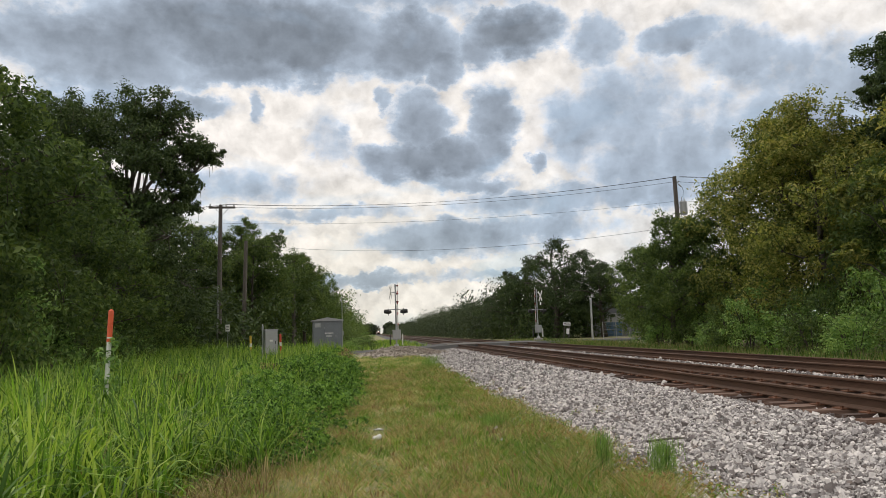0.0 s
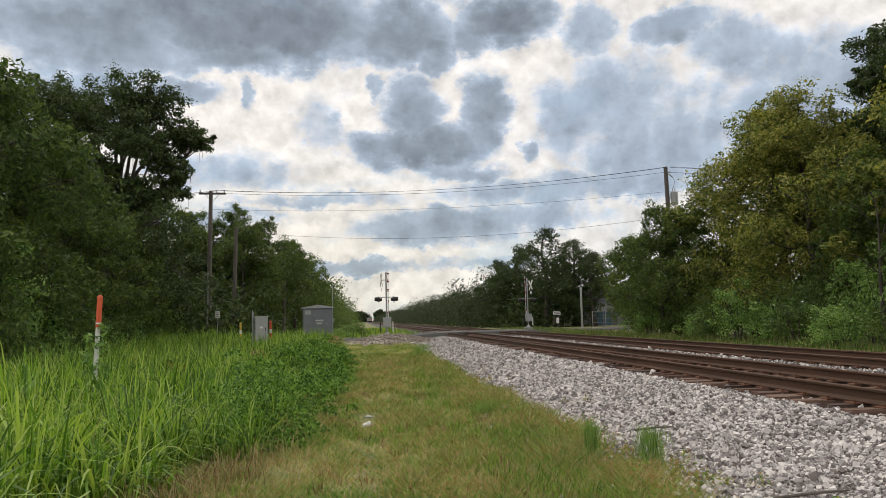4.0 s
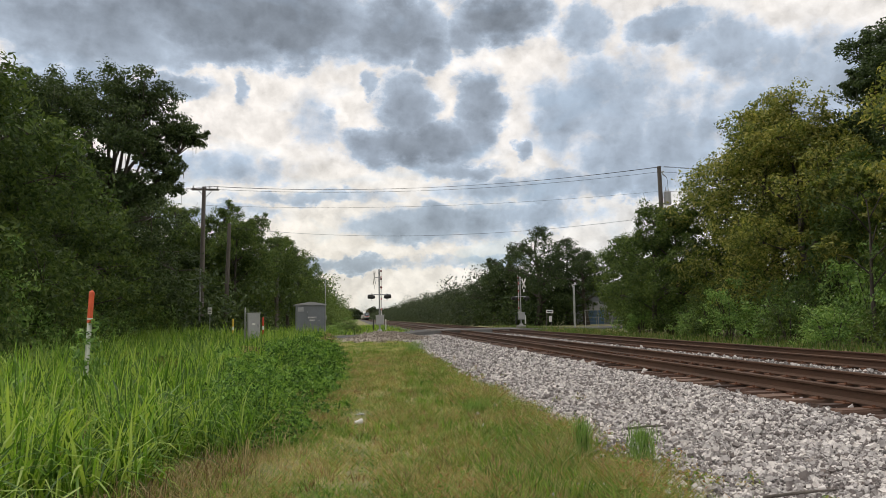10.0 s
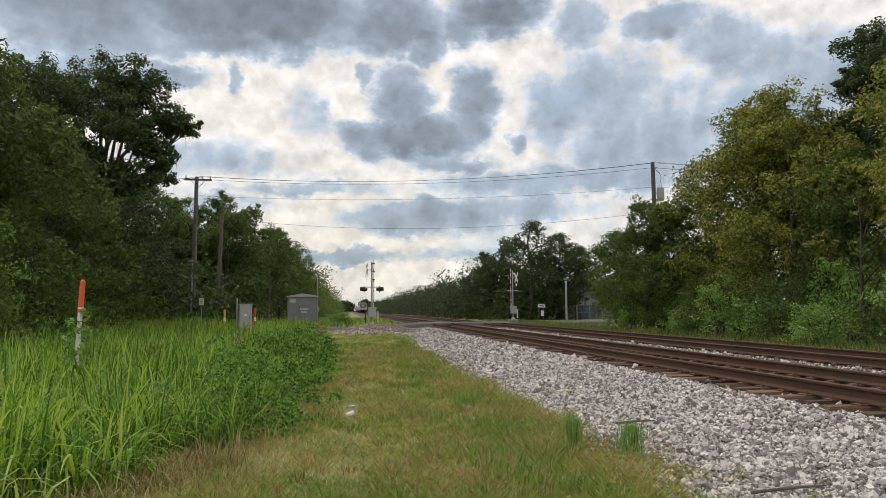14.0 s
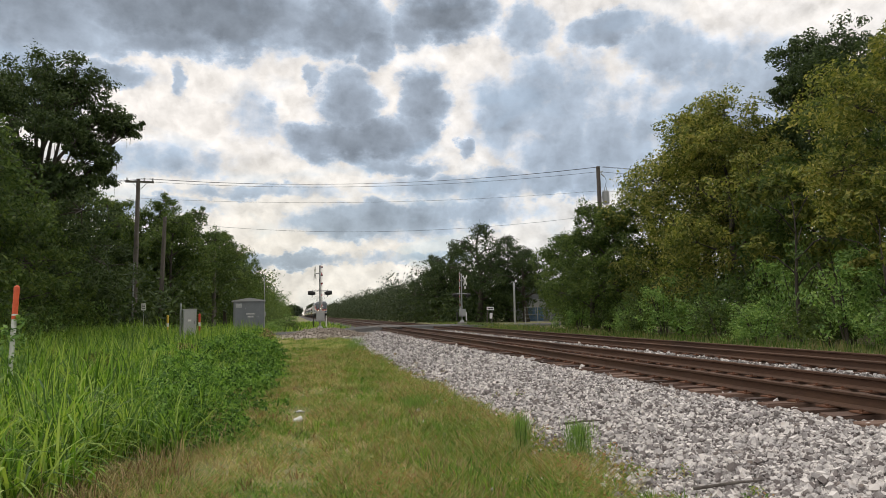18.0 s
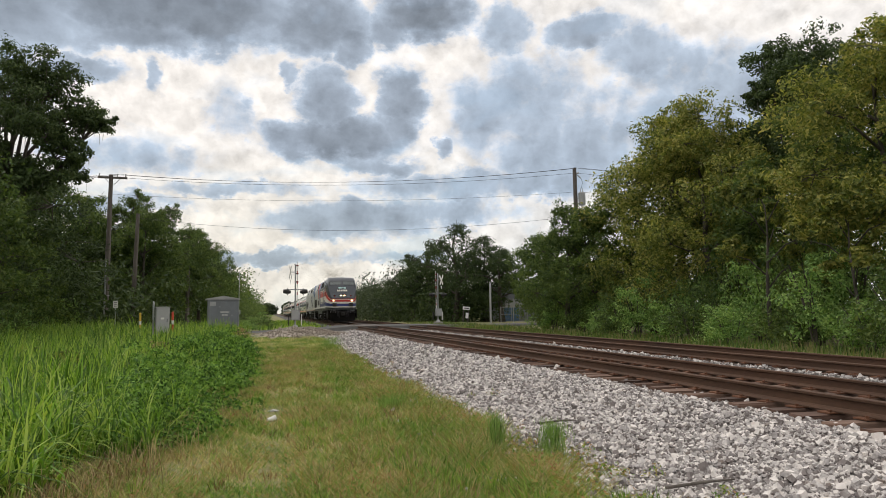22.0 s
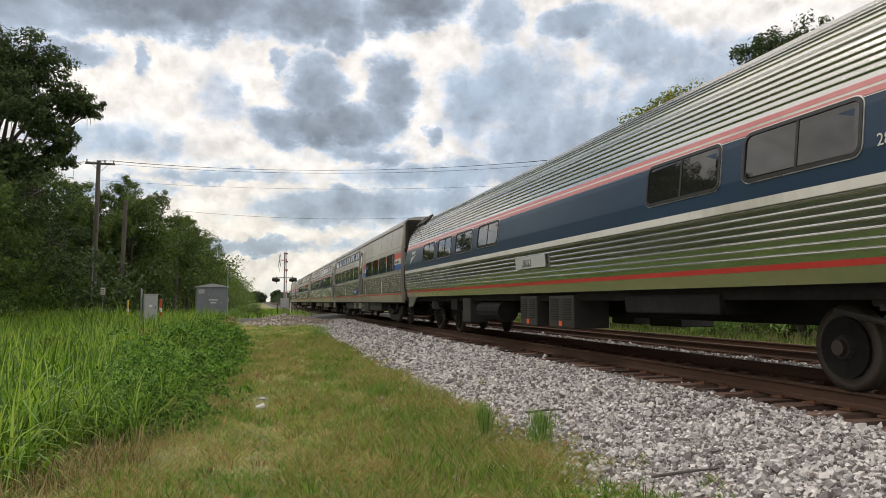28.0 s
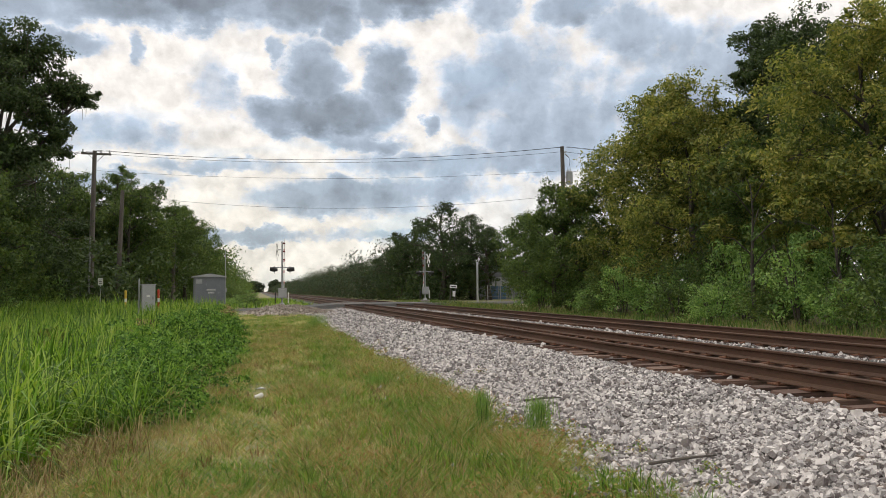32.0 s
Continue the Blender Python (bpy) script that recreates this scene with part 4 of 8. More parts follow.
plant_tree(OAK, *bearing(-18.8, 45), "tall dark live oak with an open, ragged crown", 17, name="oak_tree")
for az, d, me, turn, sc, tl, lab in (
    (-27.5, 27, FULL_B, 20, 1.0, 1.0, "dense green broadleaf tree at the field's edge"),
    (-29.0, 31, FULL_B, 190, 0.95, 0.98, "dense green broadleaf tree at the field's edge"),
    (-24.0, 33, FULL_C, 100, 1.0, 1.05, "leafy green tree hung with vines"),
    (-20.5, 36, FULL_C, 230, 1.0, 1.0, "leafy green tree with low branches"),
    (-31.0, 24, FULL_C, 310, 1.1, 1.1, "dense green tree at the edge of the wood"),
    (-17.5, 45, FULL_C, 10, 0.95, 0.9, "leafy green tree below the tall oak"),
    (-13.4, 66, FULL_C, 75, 1.1, 1.2, "dark green tree behind the utility pole"),
    (-10.0, 66, FULL_B, 150, 1.0, 1.08, "green tree behind the poles"),
    (-7.4, 76, FULL_B, 200, 1.0, 1.12, "green tree beside the signal hut"),
    (-5.2, 93, FULL_B, 290, 1.0, 1.08, "green tree along the railway"),
    (-19.5, 55, OAK_B, 120, 1.0, 1.0, "dark oak deep in the wood"),
    (-25.5, 48, OAK_B, 20, 1.0, 1.0, "dark oak deep in the wood"),
    (-12.0, 68, OAK_B, 200, 0.9, 0.9, "dark oak behind the poles"),
    (-16.6, 50, OAK_B, 75, 0.82, 0.98, "dark spreading oak beside the tall one"),
    (-18.9, 43, OAK_B, 255, 0.85, 0.98, "dark spreading oak beside the tall one"),
    (-14.9, 67, FULL_B, 210, 1.05, 1.1, "dark green tree behind the utility pole"),
    (-11.6, 68, FULL_C, 190, 1.0, 0.98, "dense green tree behind the poles"),
    (-9.0, 80, OAK_B, 60, 0.9, 0.95, "dark oak behind the signal hut"),
    (-8.7, 64, FULL_C, 20, 1.05, 1.1, "dense green tree behind the poles"),
    (-6.8, 88, OAK_B, 310, 0.85, 0.9, "dark oak behind the signal hut"),
    (-6.0, 80, FULL_C, 130, 1.05, 1.15, "dense green tree beside the signal hut"),
    (-4.3, 108, FULL_B, 50, 1.0, 0.95, "green tree along the railway"),
    (14.3, 92, OAK_B, 0, 1.0, 1.0, "dark live oak beyond the crossing"),
    (16.6, 95, OAK_B, 140, 0.95, 0.95, "dark live oak beyond the crossing"),
    (10.9, 103, OAK_B, 250, 0.9, 0.85, "dark live oak beside the line"),
    (12.2, 100, OAK_B, 40, 0.9, 0.9, "dark live oak beside the line"),
    (21.2, 86, FULL_C, 310, 1.1, 1.1, "dark green tree beside the warehouse"),
    (17.9, 90, OAK_B, 100, 0.85, 0.85, "dark live oak beyond the crossing"),
    (22.9, 46, FULL_C, 60, 0.9, 1.04, "green tree below the utility pole"),
    (21.4, 53, FULL_C, 160, 0.82, 0.92, "thin green tree beyond the verge"),
    (25.2, 44, FULL_C, 280, 0.88, 0.98, "leafy green tree beside the pole"),
    (29.2, 42, FULL_A, 30, 1.0, 1.0, "tall tree with yellow-green leaves"),
    (34.2, 39, FULL_A, 160, 1.0, 1.02, "tall tree with yellow-green leaves"),
    (31.8, 47, OAK_B, 70, 0.95, 1.0, "dark tree inside the wood"),
    (41.0, 43, OAK, 200, 0.98, 1.0, "tall dark oak above the wood"),
    (46.0, 31, FULL_A, 260, 0.95, 0.98, "tall tree with yellow-green leaves"),
    (40.0, 37, FULL_B, 330, 1.0, 1.0, "dense green tree in the wood"),
    (37.5, 46, FULL_B, 110, 1.1, 1.1, "dense green tree in the wood"),
    (50.0, 33, FULL_B, 70, 1.1, 1.1, "dense green tree in the wood"),
    (37.6, 30, SMALL_Y, 0, 1.0, 1.05, "slender young tree with yellow leaves"),
    (42.6, 27, SMALL_Y, 120, 0.9, 0.9, "slender young tree with yellow leaves"),
):
    plant_tree(me, *bearing(az, d), lab, turn, sc, tl)

SHRUB_A = (stems_mesh(1, 1.7, 2.4), shrub_mesh(21, 1.7, 2.6, 50, 56, 0.068, M_LEAF_SHRUB))
SHRUB_B = (stems_mesh(2, 1.5, 3.2), shrub_mesh(22, 1.6, 3.3, 50, 56, 0.068, M_LEAF_SHRUB))
SHRUB_C = (stems_mesh(3, 2.0, 3.0), shrub_mesh(23, 2.1, 3.4, 54, 56, 0.085, M_LEAF_MID))
rnd = random.Random(4)
for i in range(26):
    y = 12.5 + i * 2.0 + rnd.uniform(-0.5, 0.5)
    kind = (SHRUB_A, SHRUB_B, SHRUB_C)[i % 3]
    if y > 50:
        continue
    plant_shrub(kind, 17.6 + rnd.uniform(-0.5, 0.7) + 0.045 * max(0, y - 30), y, "bushy green shrub beside the far track", rnd.uniform(0.8, 1.1), rnd.uniform(0.75, 1.1), rnd.uniform(0, 360), group="shrubs beside the far track")
    plant_shrub(kind, 20.0 + rnd.uniform(-0.6, 0.8) + 0.05 * max(0, y - 30), y + 1, "tall green shrub at the wood's edge", rnd.uniform(1.0, 1.3), rnd.uniform(1.1, 1.4), rnd.uniform(0, 360), group="shrubs at the edge of the wood")
for i in range(22):
    y = 21 + i * 2.4
    x = np.interp(y, [20, 38, 44, 60, 80], [-10.8, -12.6, -14.2, -13.2, -11.0]) + rnd.uniform(-0.5, 0.5)
    plant_shrub((SHRUB_C, SHRUB_B, SHRUB_A)[i % 3], x, y, "dark green shrub at the edge of the wood", rnd.uniform(0.9, 1.2), rnd.uniform(0.9, 1.35), rnd.uniform(0, 360), group="shrubs at the field's edge")


for i in range(24):
    y = 60 + i * 3.2
    plant_shrub((SHRUB_A, SHRUB_C, SHRUB_B)[i % 3], -1.2 - 0.05 * (y - 60) + rnd.uniform(-2.4, 1.6), y, "low green bush in the rough beyond the road", rnd.uniform(0.5, 0.8), rnd.uniform(0.35, 0.6) + 0.006 * (y - 60), rnd.uniform(0, 360), group="bushes beyond the road")


# far woods on both sides of the line
def far_wood(name, x0, x1, y0, y1, n, h0, h1, mat, label, leaf=0.3, size=1.0, per=16):
    x, y = RNG.uniform(x0, x1, n), y0 * (y1 / y0) ** RNG.uniform(0, 1, n)
    h = RNG.uniform(h0, h1, n)
    cs, rs = [], []
    for k in range(14):
        cs.append(np.stack([x + RNG.normal(0, 1.6, n), y + RNG.normal(0, 1.8, n), h * RNG.uniform(0.08, 0.93, n)], -1))
        rs.append(RNG.uniform(0.9, 1.7, n) * size)
    v, f = cloud_of_leaves(np.concatenate(cs), np.concatenate(rs), per, leaf)
    return tagged(new(name, mesh_np(name, v, f, mat)), label, "woods", kind="stuff")


far_wood("far_woods", 17.0, 25, 104, 900, 380, 4.2, 9.4, M_LEAF_FAR, "dark green trees lining the far side of the railway", 0.22, 1.0, 24)
far_wood("far_woods", -13, -5.6, 100, 800, 230, 7, 10.5, M_LEAF_MID, "green trees lining the near side of the railway", 0.2, 1.0, 24)
far_wood("horizon_woods", -90, 90, 1000, 1040, 90, 10, 17, M_LEAF_FAR, "hazy woods closing the line in the distance", 1.6, 2.2)
far_wood("undergrowth", 19, 27, 88, 116, 60, 2.5, 6.0, M_LEAF_DARK, "dense undergrowth below the oaks beyond the crossing", 0.22)
far_wood("undergrowth", -19, -9.5, 52, 118, 90, 3.0, 6.0, M_LEAF_DARK, "dark undergrowth below the trees beyond the poles", 0.22)
far_wood("deep_woods", -60, -16, 34, 200, 110, 8, 11, M_LEAF_DARK, "dark depths of the wood beside the field", 0.2, 1.0, 26)
far_wood("deep_woods", 27, 70, 22, 200, 110, 8, 11, M_LEAF_DARK, "dark depths of the wood beyond the tracks", 0.2, 1.0, 26)


# ---- train ----
M_STAINLESS = surface("brushed_stainless", [(0.60, 0.585, 0.55), (0.71, 0.695, 0.66), (0.78, 0.765, 0.73)], 0.9, 0.32, 0.8, fine=14, stretch=(1, 0.15, 1), dirt=((0.30, 0.27, 0.22), 0.56, 0.45))
M_FLUTE = surface("fluted_stainless", [(0.58, 0.58, 0.55), (0.72, 0.72, 0.69)], 0.9, 0.19, 0.92, fine=10, stretch=(1, 0.1, 1), dirt=((0.30, 0.28, 0.22), 0.6, 0.35))
M_OLDSTEEL = surface("weathered_stainless", [(0.50, 0.465, 0.40), (0.62, 0.585, 0.515), (0.69, 0.66, 0.60)], 0.9, 0.36, 0.7, fine=14, stretch=(1, 0.5, 0.12), dirt=((0.27, 0.23, 0.17), 0.52, 0.5))
M_OLDFLUTE = surface("weathered_fluting", [(0.42, 0.39, 0.33), (0.56, 0.53, 0.46)], 0.9, 0.24, 0.9, fine=10, stretch=(1, 0.1, 1), dirt=((0.26, 0.22, 0.16), 0.5, 0.5))
M_SILVER = surface("silver_paint", [(0.42, 0.43, 0.43), (0.50, 0.51, 0.51), (0.56, 0.57, 0.57)], 0.55, 0.42, 0.25, fine=5, stretch=(1, 1, 0.25), dirt=((0.28, 0.27, 0.25), 0.58, 0.5))
M_ROOFSTEEL = surface("dull_roof_steel", [(0.30, 0.29, 0.27), (0.42, 0.41, 0.39)], 0.8, 0.5, 0.5, fine=10, stretch=(1, 0.2, 1), dirt=((0.2, 0.18, 0.15), 0.55, 0.5))
M_BULKHEAD = surface("dark_end_paint", [(0.05, 0.046, 0.043), (0.085, 0.08, 0.075)], 1.5, 0.6, 0.1, fine=12, dirt=((0.03, 0.028, 0.025), 0.55, 0.5))
M_SILVER_L = surface("pale_grey_paint", [(0.46, 0.45, 0.42), (0.56, 0.55, 0.52)], 0.55, 0.45, 0.1, fine=5, stretch=(1, 1, 0.25), dirt=((0.3, 0.28, 0.25), 0.58, 0.5))
M_CREAM = surface("dirty_white_paint", [(0.50, 0.49, 0.44), (0.66, 0.65, 0.6), (0.72, 0.71, 0.67)], 0.8, 0.4, fine=8, stretch=(1, 1, 0.3), dirt=((0.34, 0.30, 0.24), 0.6, 0.5))
M_TRED = surface("train_red", [(0.42, 0.035, 0.03), (0.52, 0.05, 0.045)], 0.8, 0.38, fine=8, dirt=((0.3, 0.06, 0.05), 0.6, 0.4))
M_TREDF = surface("faded_train_red", [(0.60, 0.10, 0.08), (0.70, 0.15, 0.12)], 0.8, 0.4, fine=8)
M_TPINK = surface("faded_pink_stripe", [(0.52, 0.16, 0.16), (0.60, 0.24, 0.24)], 0.8, 0.4, fine=8)
M_TBLUE = surface("train_blue", [(0.018, 0.03, 0.14), (0.03, 0.045, 0.20)], 0.8, 0.33, fine=8)
M_TBLUEF = surface("bright_train_blue", [(0.03, 0.10, 0.36), (0.045, 0.14, 0.46)], 0.8, 0.38, fine=8)
M_NAVY = surface("navy_band", [(0.012, 0.031, 0.06), (0.019, 0.046, 0.085)], 0.6, 0.36, fine=6, stretch=(1, 0.3, 1), spec=0.28)
M_SLATE = surface("slate_nose_paint", [(0.046, 0.054, 0.066), (0.07, 0.08, 0.096)], 0.7, 0.3, fine=8, dirt=((0.13, 0.12, 0.11), 0.58, 0.45))
M_NOSEBLUE = surface("blue_grey_nose", [(0.06, 0.11, 0.2), (0.09, 0.15, 0.26)], 0.7, 0.4, fine=8)
M_UNDER = surface("grimy_underframe", [(0.007, 0.007, 0.007), (0.013, 0.012, 0.012), (0.024, 0.022, 0.02)], 1.8, 0.85, 0.0, fine=14, spec=0.15)
M_TRUCK = surface("dusty_truck_steel", [(0.014, 0.013, 0.0125), (0.028, 0.027, 0.025), (0.05, 0.047, 0.043)], 2.2, 0.8, 0.0, fine=16, spec=0.2)
M_LOCKER = surface("grey_locker_paint", [(0.016, 0.015, 0.014), (0.034, 0.032, 0.03)], 1.4, 0.6, 0.1, fine=10, dirt=((0.07, 0.06, 0.05), 0.58, 0.5))
M_LOCKER_L = surface("light_locker_paint", [(0.14, 0.132, 0.118), (0.2, 0.192, 0.172)], 1.4, 0.5, 0.3, fine=10, dirt=((0.16, 0.14, 0.11), 0.58, 0.5))
M_SKIRT = surface("dark_skirt_paint", [(0.07, 0.08, 0.083), (0.10, 0.112, 0.115)], 1.0, 0.5, fine=10, spec=0.3, dirt=((0.13, 0.12, 0.1), 0.6, 0.5))
M_BAND = surface("dark_grey_sill_paint", [(0.032, 0.036, 0.036), (0.05, 0.055, 0.055)], 1.0, 0.5, fine=10, spec=0.3, dirt=((0.1, 0.09, 0.075), 0.6, 0.5))
M_RUBBER = surface("black_rubber", [(0.010, 0.010, 0.011), (0.02, 0.02, 0.021)], 6, 0.6, fine=30)
M_DIAPHRAGM = surface("dusty_black_diaphragm", [(0.016, 0.015, 0.014), (0.03, 0.027, 0.024)], 2.5, 0.85, fine=16, spec=0.15)
M_PANE = surface("tinted_window_glass", [(0.012, 0.012, 0.012), (0.02, 0.02, 0.019)], 0.5, 0.02, fine=3, spec=0.8, uneven=0.02)
M_CABGLASS = surface("cab_window_glass", [(0.10, 0.12, 0.125), (0.15, 0.17, 0.175)], 0.7, 0.04, fine=3, spec=0.8, uneven=0.03)
M_WHEEL = surface("worn_wheel_steel", [(0.045, 0.036, 0.03), (0.085, 0.07, 0.06)], 3, 0.6, 0.5, fine=20)
M_LETTER = surface("dark_lettering", [(0.02, 0.02, 0.022), (0.03, 0.03, 0.032)], 5, 0.5)
M_MARKGREY = surface("grey_blue_mark", [(0.08, 0.10, 0.14), (0.10, 0.12, 0.17)], 3, 0.5)
M_PURPLE = surface("dark_blue_mark", [(0.03, 0.03, 0.13), (0.04, 0.045, 0.18)], 3, 0.5)


def glow(name, colour, strength):
    m = bpy.data.materials.new(name)
    m.use_nodes = True
    b = m.node_tree.nodes["Principled BSDF"]
    b.inputs["Base Color"].default_value = (*colour, 1)
    b.inputs["Emission Color"].default_value = (*colour, 1)
    b.inputs["Emission Strength"].default_value = strength
    return m


M_LAMP = glow("lit_headlight", (1.0, 0.42, 0.12), 1.0)
M_CORE = glow("lamp_filament", (1.0, 0.7, 0.4), 70.0)
M_DITCH = glow("lit_ditch_light", (1.0, 0.4, 0.14), 0.8)
M_NUMGLOW = glow("lit_number_board", (0.35, 0.5, 0.5), 0.12)


def rounded(y0, y1, z0, z1, r, n=4):
    """Corner points (y, z) of a rounded rectangle."""
    pts = []
    for cy, cz, a in ((y1 - r, z1 - r, 0), (y0 + r, z1 - r, 90), (y0 + r, z0 + r, 180), (y1 - r, z0 + r, 270)):
        for k in range(n + 1):
            t = radians(a + 90 * k / n)
            pts.append((cy + r * math.cos(t), cz + r * math.sin(t)))
    return pts


def lift(pts, wall, out):
    """Puts (y, z) points on a wall: wall(z) is its half width, out the metres proud of it."""
    return [(wall(z) + out, y, z) for y, z in pts]


def plate(pts, wall, side, out, thick, bm=None):
    """A flat piece that follows the side wall, thick metres deep."""
    bm = bm or bmesh.new()
    a = [bm.verts.new((side * x, y, z)) for x, y, z in lift(pts, wall, out)]
    b = [bm.verts.new((side * x, y, z)) for x, y, z in lift(pts, wall, out - thick)]
    n = len(pts)
    bm.faces.new(a)
    for i in range(n):
        bm.faces.new((a[i], b[i], b[(i + 1) % n], a[(i + 1) % n]))
    return bm


def ring(outer, inner, wall, side, out, thick):
    bm = bmesh.new()
    oa = [bm.verts.new((side * x, y, z)) for x, y, z in lift(outer, wall, out)]
    ia = [bm.verts.new((side * x, y, z)) for x, y, z in lift(inner, wall, out)]
    ob = [bm.verts.new((side * x, y, z)) for x, y, z in lift(outer, wall, out - thick)]
    ib = [bm.verts.new((side * x, y, z)) for x, y, z in lift(inner, wall, out - thick)]
    n = len(outer)
    for i in range(n):
        j = (i + 1) % n
        bm.faces.new((oa[i], oa[j], ia[j], ia[i]))
        bm.faces.new((oa[i], ob[i], ob[j], oa[j]))
        bm.faces.new((ia[i], ia[j], ib[j], ib[i]))
    return bm


def window(car, wall, side, y0, y1, z0, z1, r=0.09, mullion=True, frame_mat=None, rim=0.035):
    f = part("window", ring(rounded(y0, y1, z0, z1, r), rounded(y0 + rim, y1 - rim, z0 + rim, z1 - rim, r * 0.75), wall, side, 0.022, 0.03), frame_mat or M_RUBBER, car)
    part("pane", plate(rounded(y0 + rim, y1 - rim, z0 + rim, z1 - rim, r * 0.75), wall, side, 0.009, 0.012), M_PANE, f)
    if mullion:
        m = (y0 + y1) / 2
        part("mullion", plate([(m - 0.018, z0 + rim), (m + 0.018, z0 + rim), (m + 0.018, z1 - rim), (m - 0.018, z1 - rim)], wall, side, 0.018, 0.02), frame_mat or M_RUBBER, f)
    return f


def rect(y0, y1, z0, z1):
    return [(y0, z0), (y1, z0), (y1, z1), (y0, z1)]


def stripe(car, wall, side, y0, y1, z0, z1, mat, out=0.004, name="stripe", label=""):
    """A painted band that follows the curve of the wall."""
    n = max(1, math.ceil((z1 - z0) / 0.09)) if wall is A_WALL else 1
    zs = [z0 + (z1 - z0) * i / n for i in range(n + 1)]
    return part(name, plate([(y0, z) for z in zs] + [(y1, z) for z in zs[::-1]], wall, side, out, 0.006) if n == 1 else bands(y0, y1, zs, wall, side, out), mat, car, label)


def bands(y0, y1, zs, wall, side, out, thick=0.012):
    """A sheet from y0 to y1 that bends with the wall at each height."""
    bm = bmesh.new()
    a, b, c, d = ([bm.verts.new((side * (wall(z) + o), y, z)) for z in zs] for y, o in ((y0, out), (y1, out), (y0, out - thick), (y1, out - thick)))
    for i in range(len(zs) - 1):
        bm.faces.new((a[i], a[i + 1], b[i + 1], b[i]))
        bm.faces.new((c[i], d[i], d[i + 1], c[i + 1]))
        bm.faces.new((a[i], c[i], c[i + 1], a[i + 1]))
        bm.faces.new((b[i], b[i + 1], d[i + 1], d[i]))
    bm.faces.new((a[0], b[0], d[0], c[0]))
    bm.faces.new((a[-1], c[-1], d[-1], b[-1]))
    return bm


def lettering(car, text, wall, side, y, z, size, mat, name="lettering", out=0.012):
    """Writing on a side wall, read from outside, its left end at y."""
    cu = bpy.data.curves.new("writing", "FONT")
    cu.body, cu.size, cu.extrude, cu.resolution_u = text, size, 0.002, 3
    tmp = new("writing", cu)
    bpy.context.view_layer.update()
    me = bpy.data.meshes.new_from_object(tmp.evaluated_get(bpy.context.evaluated_depsgraph_get()))
    bpy.data.objects.remove(tmp)
    me.materials.clear()
    me.materials.append(mat)
    ob = part(name, me, None, car)
    # seen from the -x side the train's rear (+y) lies to the left
    ob.matrix_basis = Matrix.Translation((side * (wall(z) + out), y, z)) @ (pose(0, 0, 0, 90, 0, -90) if side < 0 else pose(0, 0, 0, 90, 0, 90))
    return ob


def bars(car, wall, side, y, z, size, count, mat, out=0.012, slant=0.15, name="lettering"):
    """A row of plain blocks in place of a name."""
    bm = bmesh.new()
    for i in range(count):
        a = y - i * size * 0.95
        plate([(a, z), (a - size * 0.7, z), (a - size * 0.7 - slant * size, z + size), (a - slant * size, z + size)], wall, side, out, 0.005, bm)
    return part(name, bm, mat, car)


def arrow_mark(car, wall, side, y, z, w, hgt, mat, out=0.012):
    """Three curved bands that run together to a point."""
    for k in range(3):
        bm = bmesh.new()
        pts_a, pts_b = [], []
        for i in range(7):
            t = i / 6
            top, low = 1 - 0.33 * k - 0.02, 1 - 0.33 * (k + 1) + 0.13
            u = (1 - t) ** 1.5
            pts_a.append((y - w * t, z + hgt * (1 - u * (0.25 + 0.75 * (1 - top)) - (1 - u) * 0.0)))
            pts_b.append((y - w * t * (0.96 - 0.02 * k) - 0.02, z + hgt * (1 - u * (0.25 + 0.75 * (1 - low)) - (1 - u) * 0.03)))
        for i in range(6):
            plate([pts_a[i], pts_a[i + 1], pts_b[i + 1], pts_b[i]], wall, side, out, 0.004, bm)
        part("emblem", bm, mat, car)


def wheelset(parent, y, track_half=0.72, r=0.457, inboard=False):
    for s in (-1, 1):
        bm = bmesh.new()
        prof = [(-0.07, r - 0.055), (-0.065, r), (0.0, r - 0.004), (0.012, r + 0.026), (0.03, r + 0.026), (0.035, r - 0.05), (0.02, 0.12), (0.03, 0.10), (-0.07, 0.10), (-0.05, 0.16)]
        n, rings = 28, []
        for k in range(n):
            a = 2 * math.pi * k / n
            rings.append([bm.verts.new((s * (track_half - px + 0.03), y + pr * math.cos(a), r + pr * math.sin(a))) for px, pr in prof])
        for k in range(n):
            for i in range(len(prof)):
                j = (i + 1) % len(prof)
                bm.faces.new((rings[k][i], rings[k][j], rings[(k + 1) % n][j], rings[(k + 1) % n][i]))
        part("wheel", bm, M_WHEEL, parent, smooth=True)
        part("axle_box", box((0.16, 0.30, 0.28), (s * (0.42 if inboard else 0.98), y, r), 0.03), M_TRUCK, parent)
    part("axle", tube([(-0.95, y, r), (0.95, y, r)], 0.085, 10), M_WHEEL, parent)


def spring(parent, x, y, z0, z1, r=0.085):
    pts = [(x + r * math.cos(t), y + r * math.sin(t), z0 + (z1 - z0) * t / (2 * math.pi * 4)) for t in np.linspace(0, 2 * math.pi * 4, 41)]
    part("spring", tube(pts, 0.017, 5), M_TRUCK, parent)


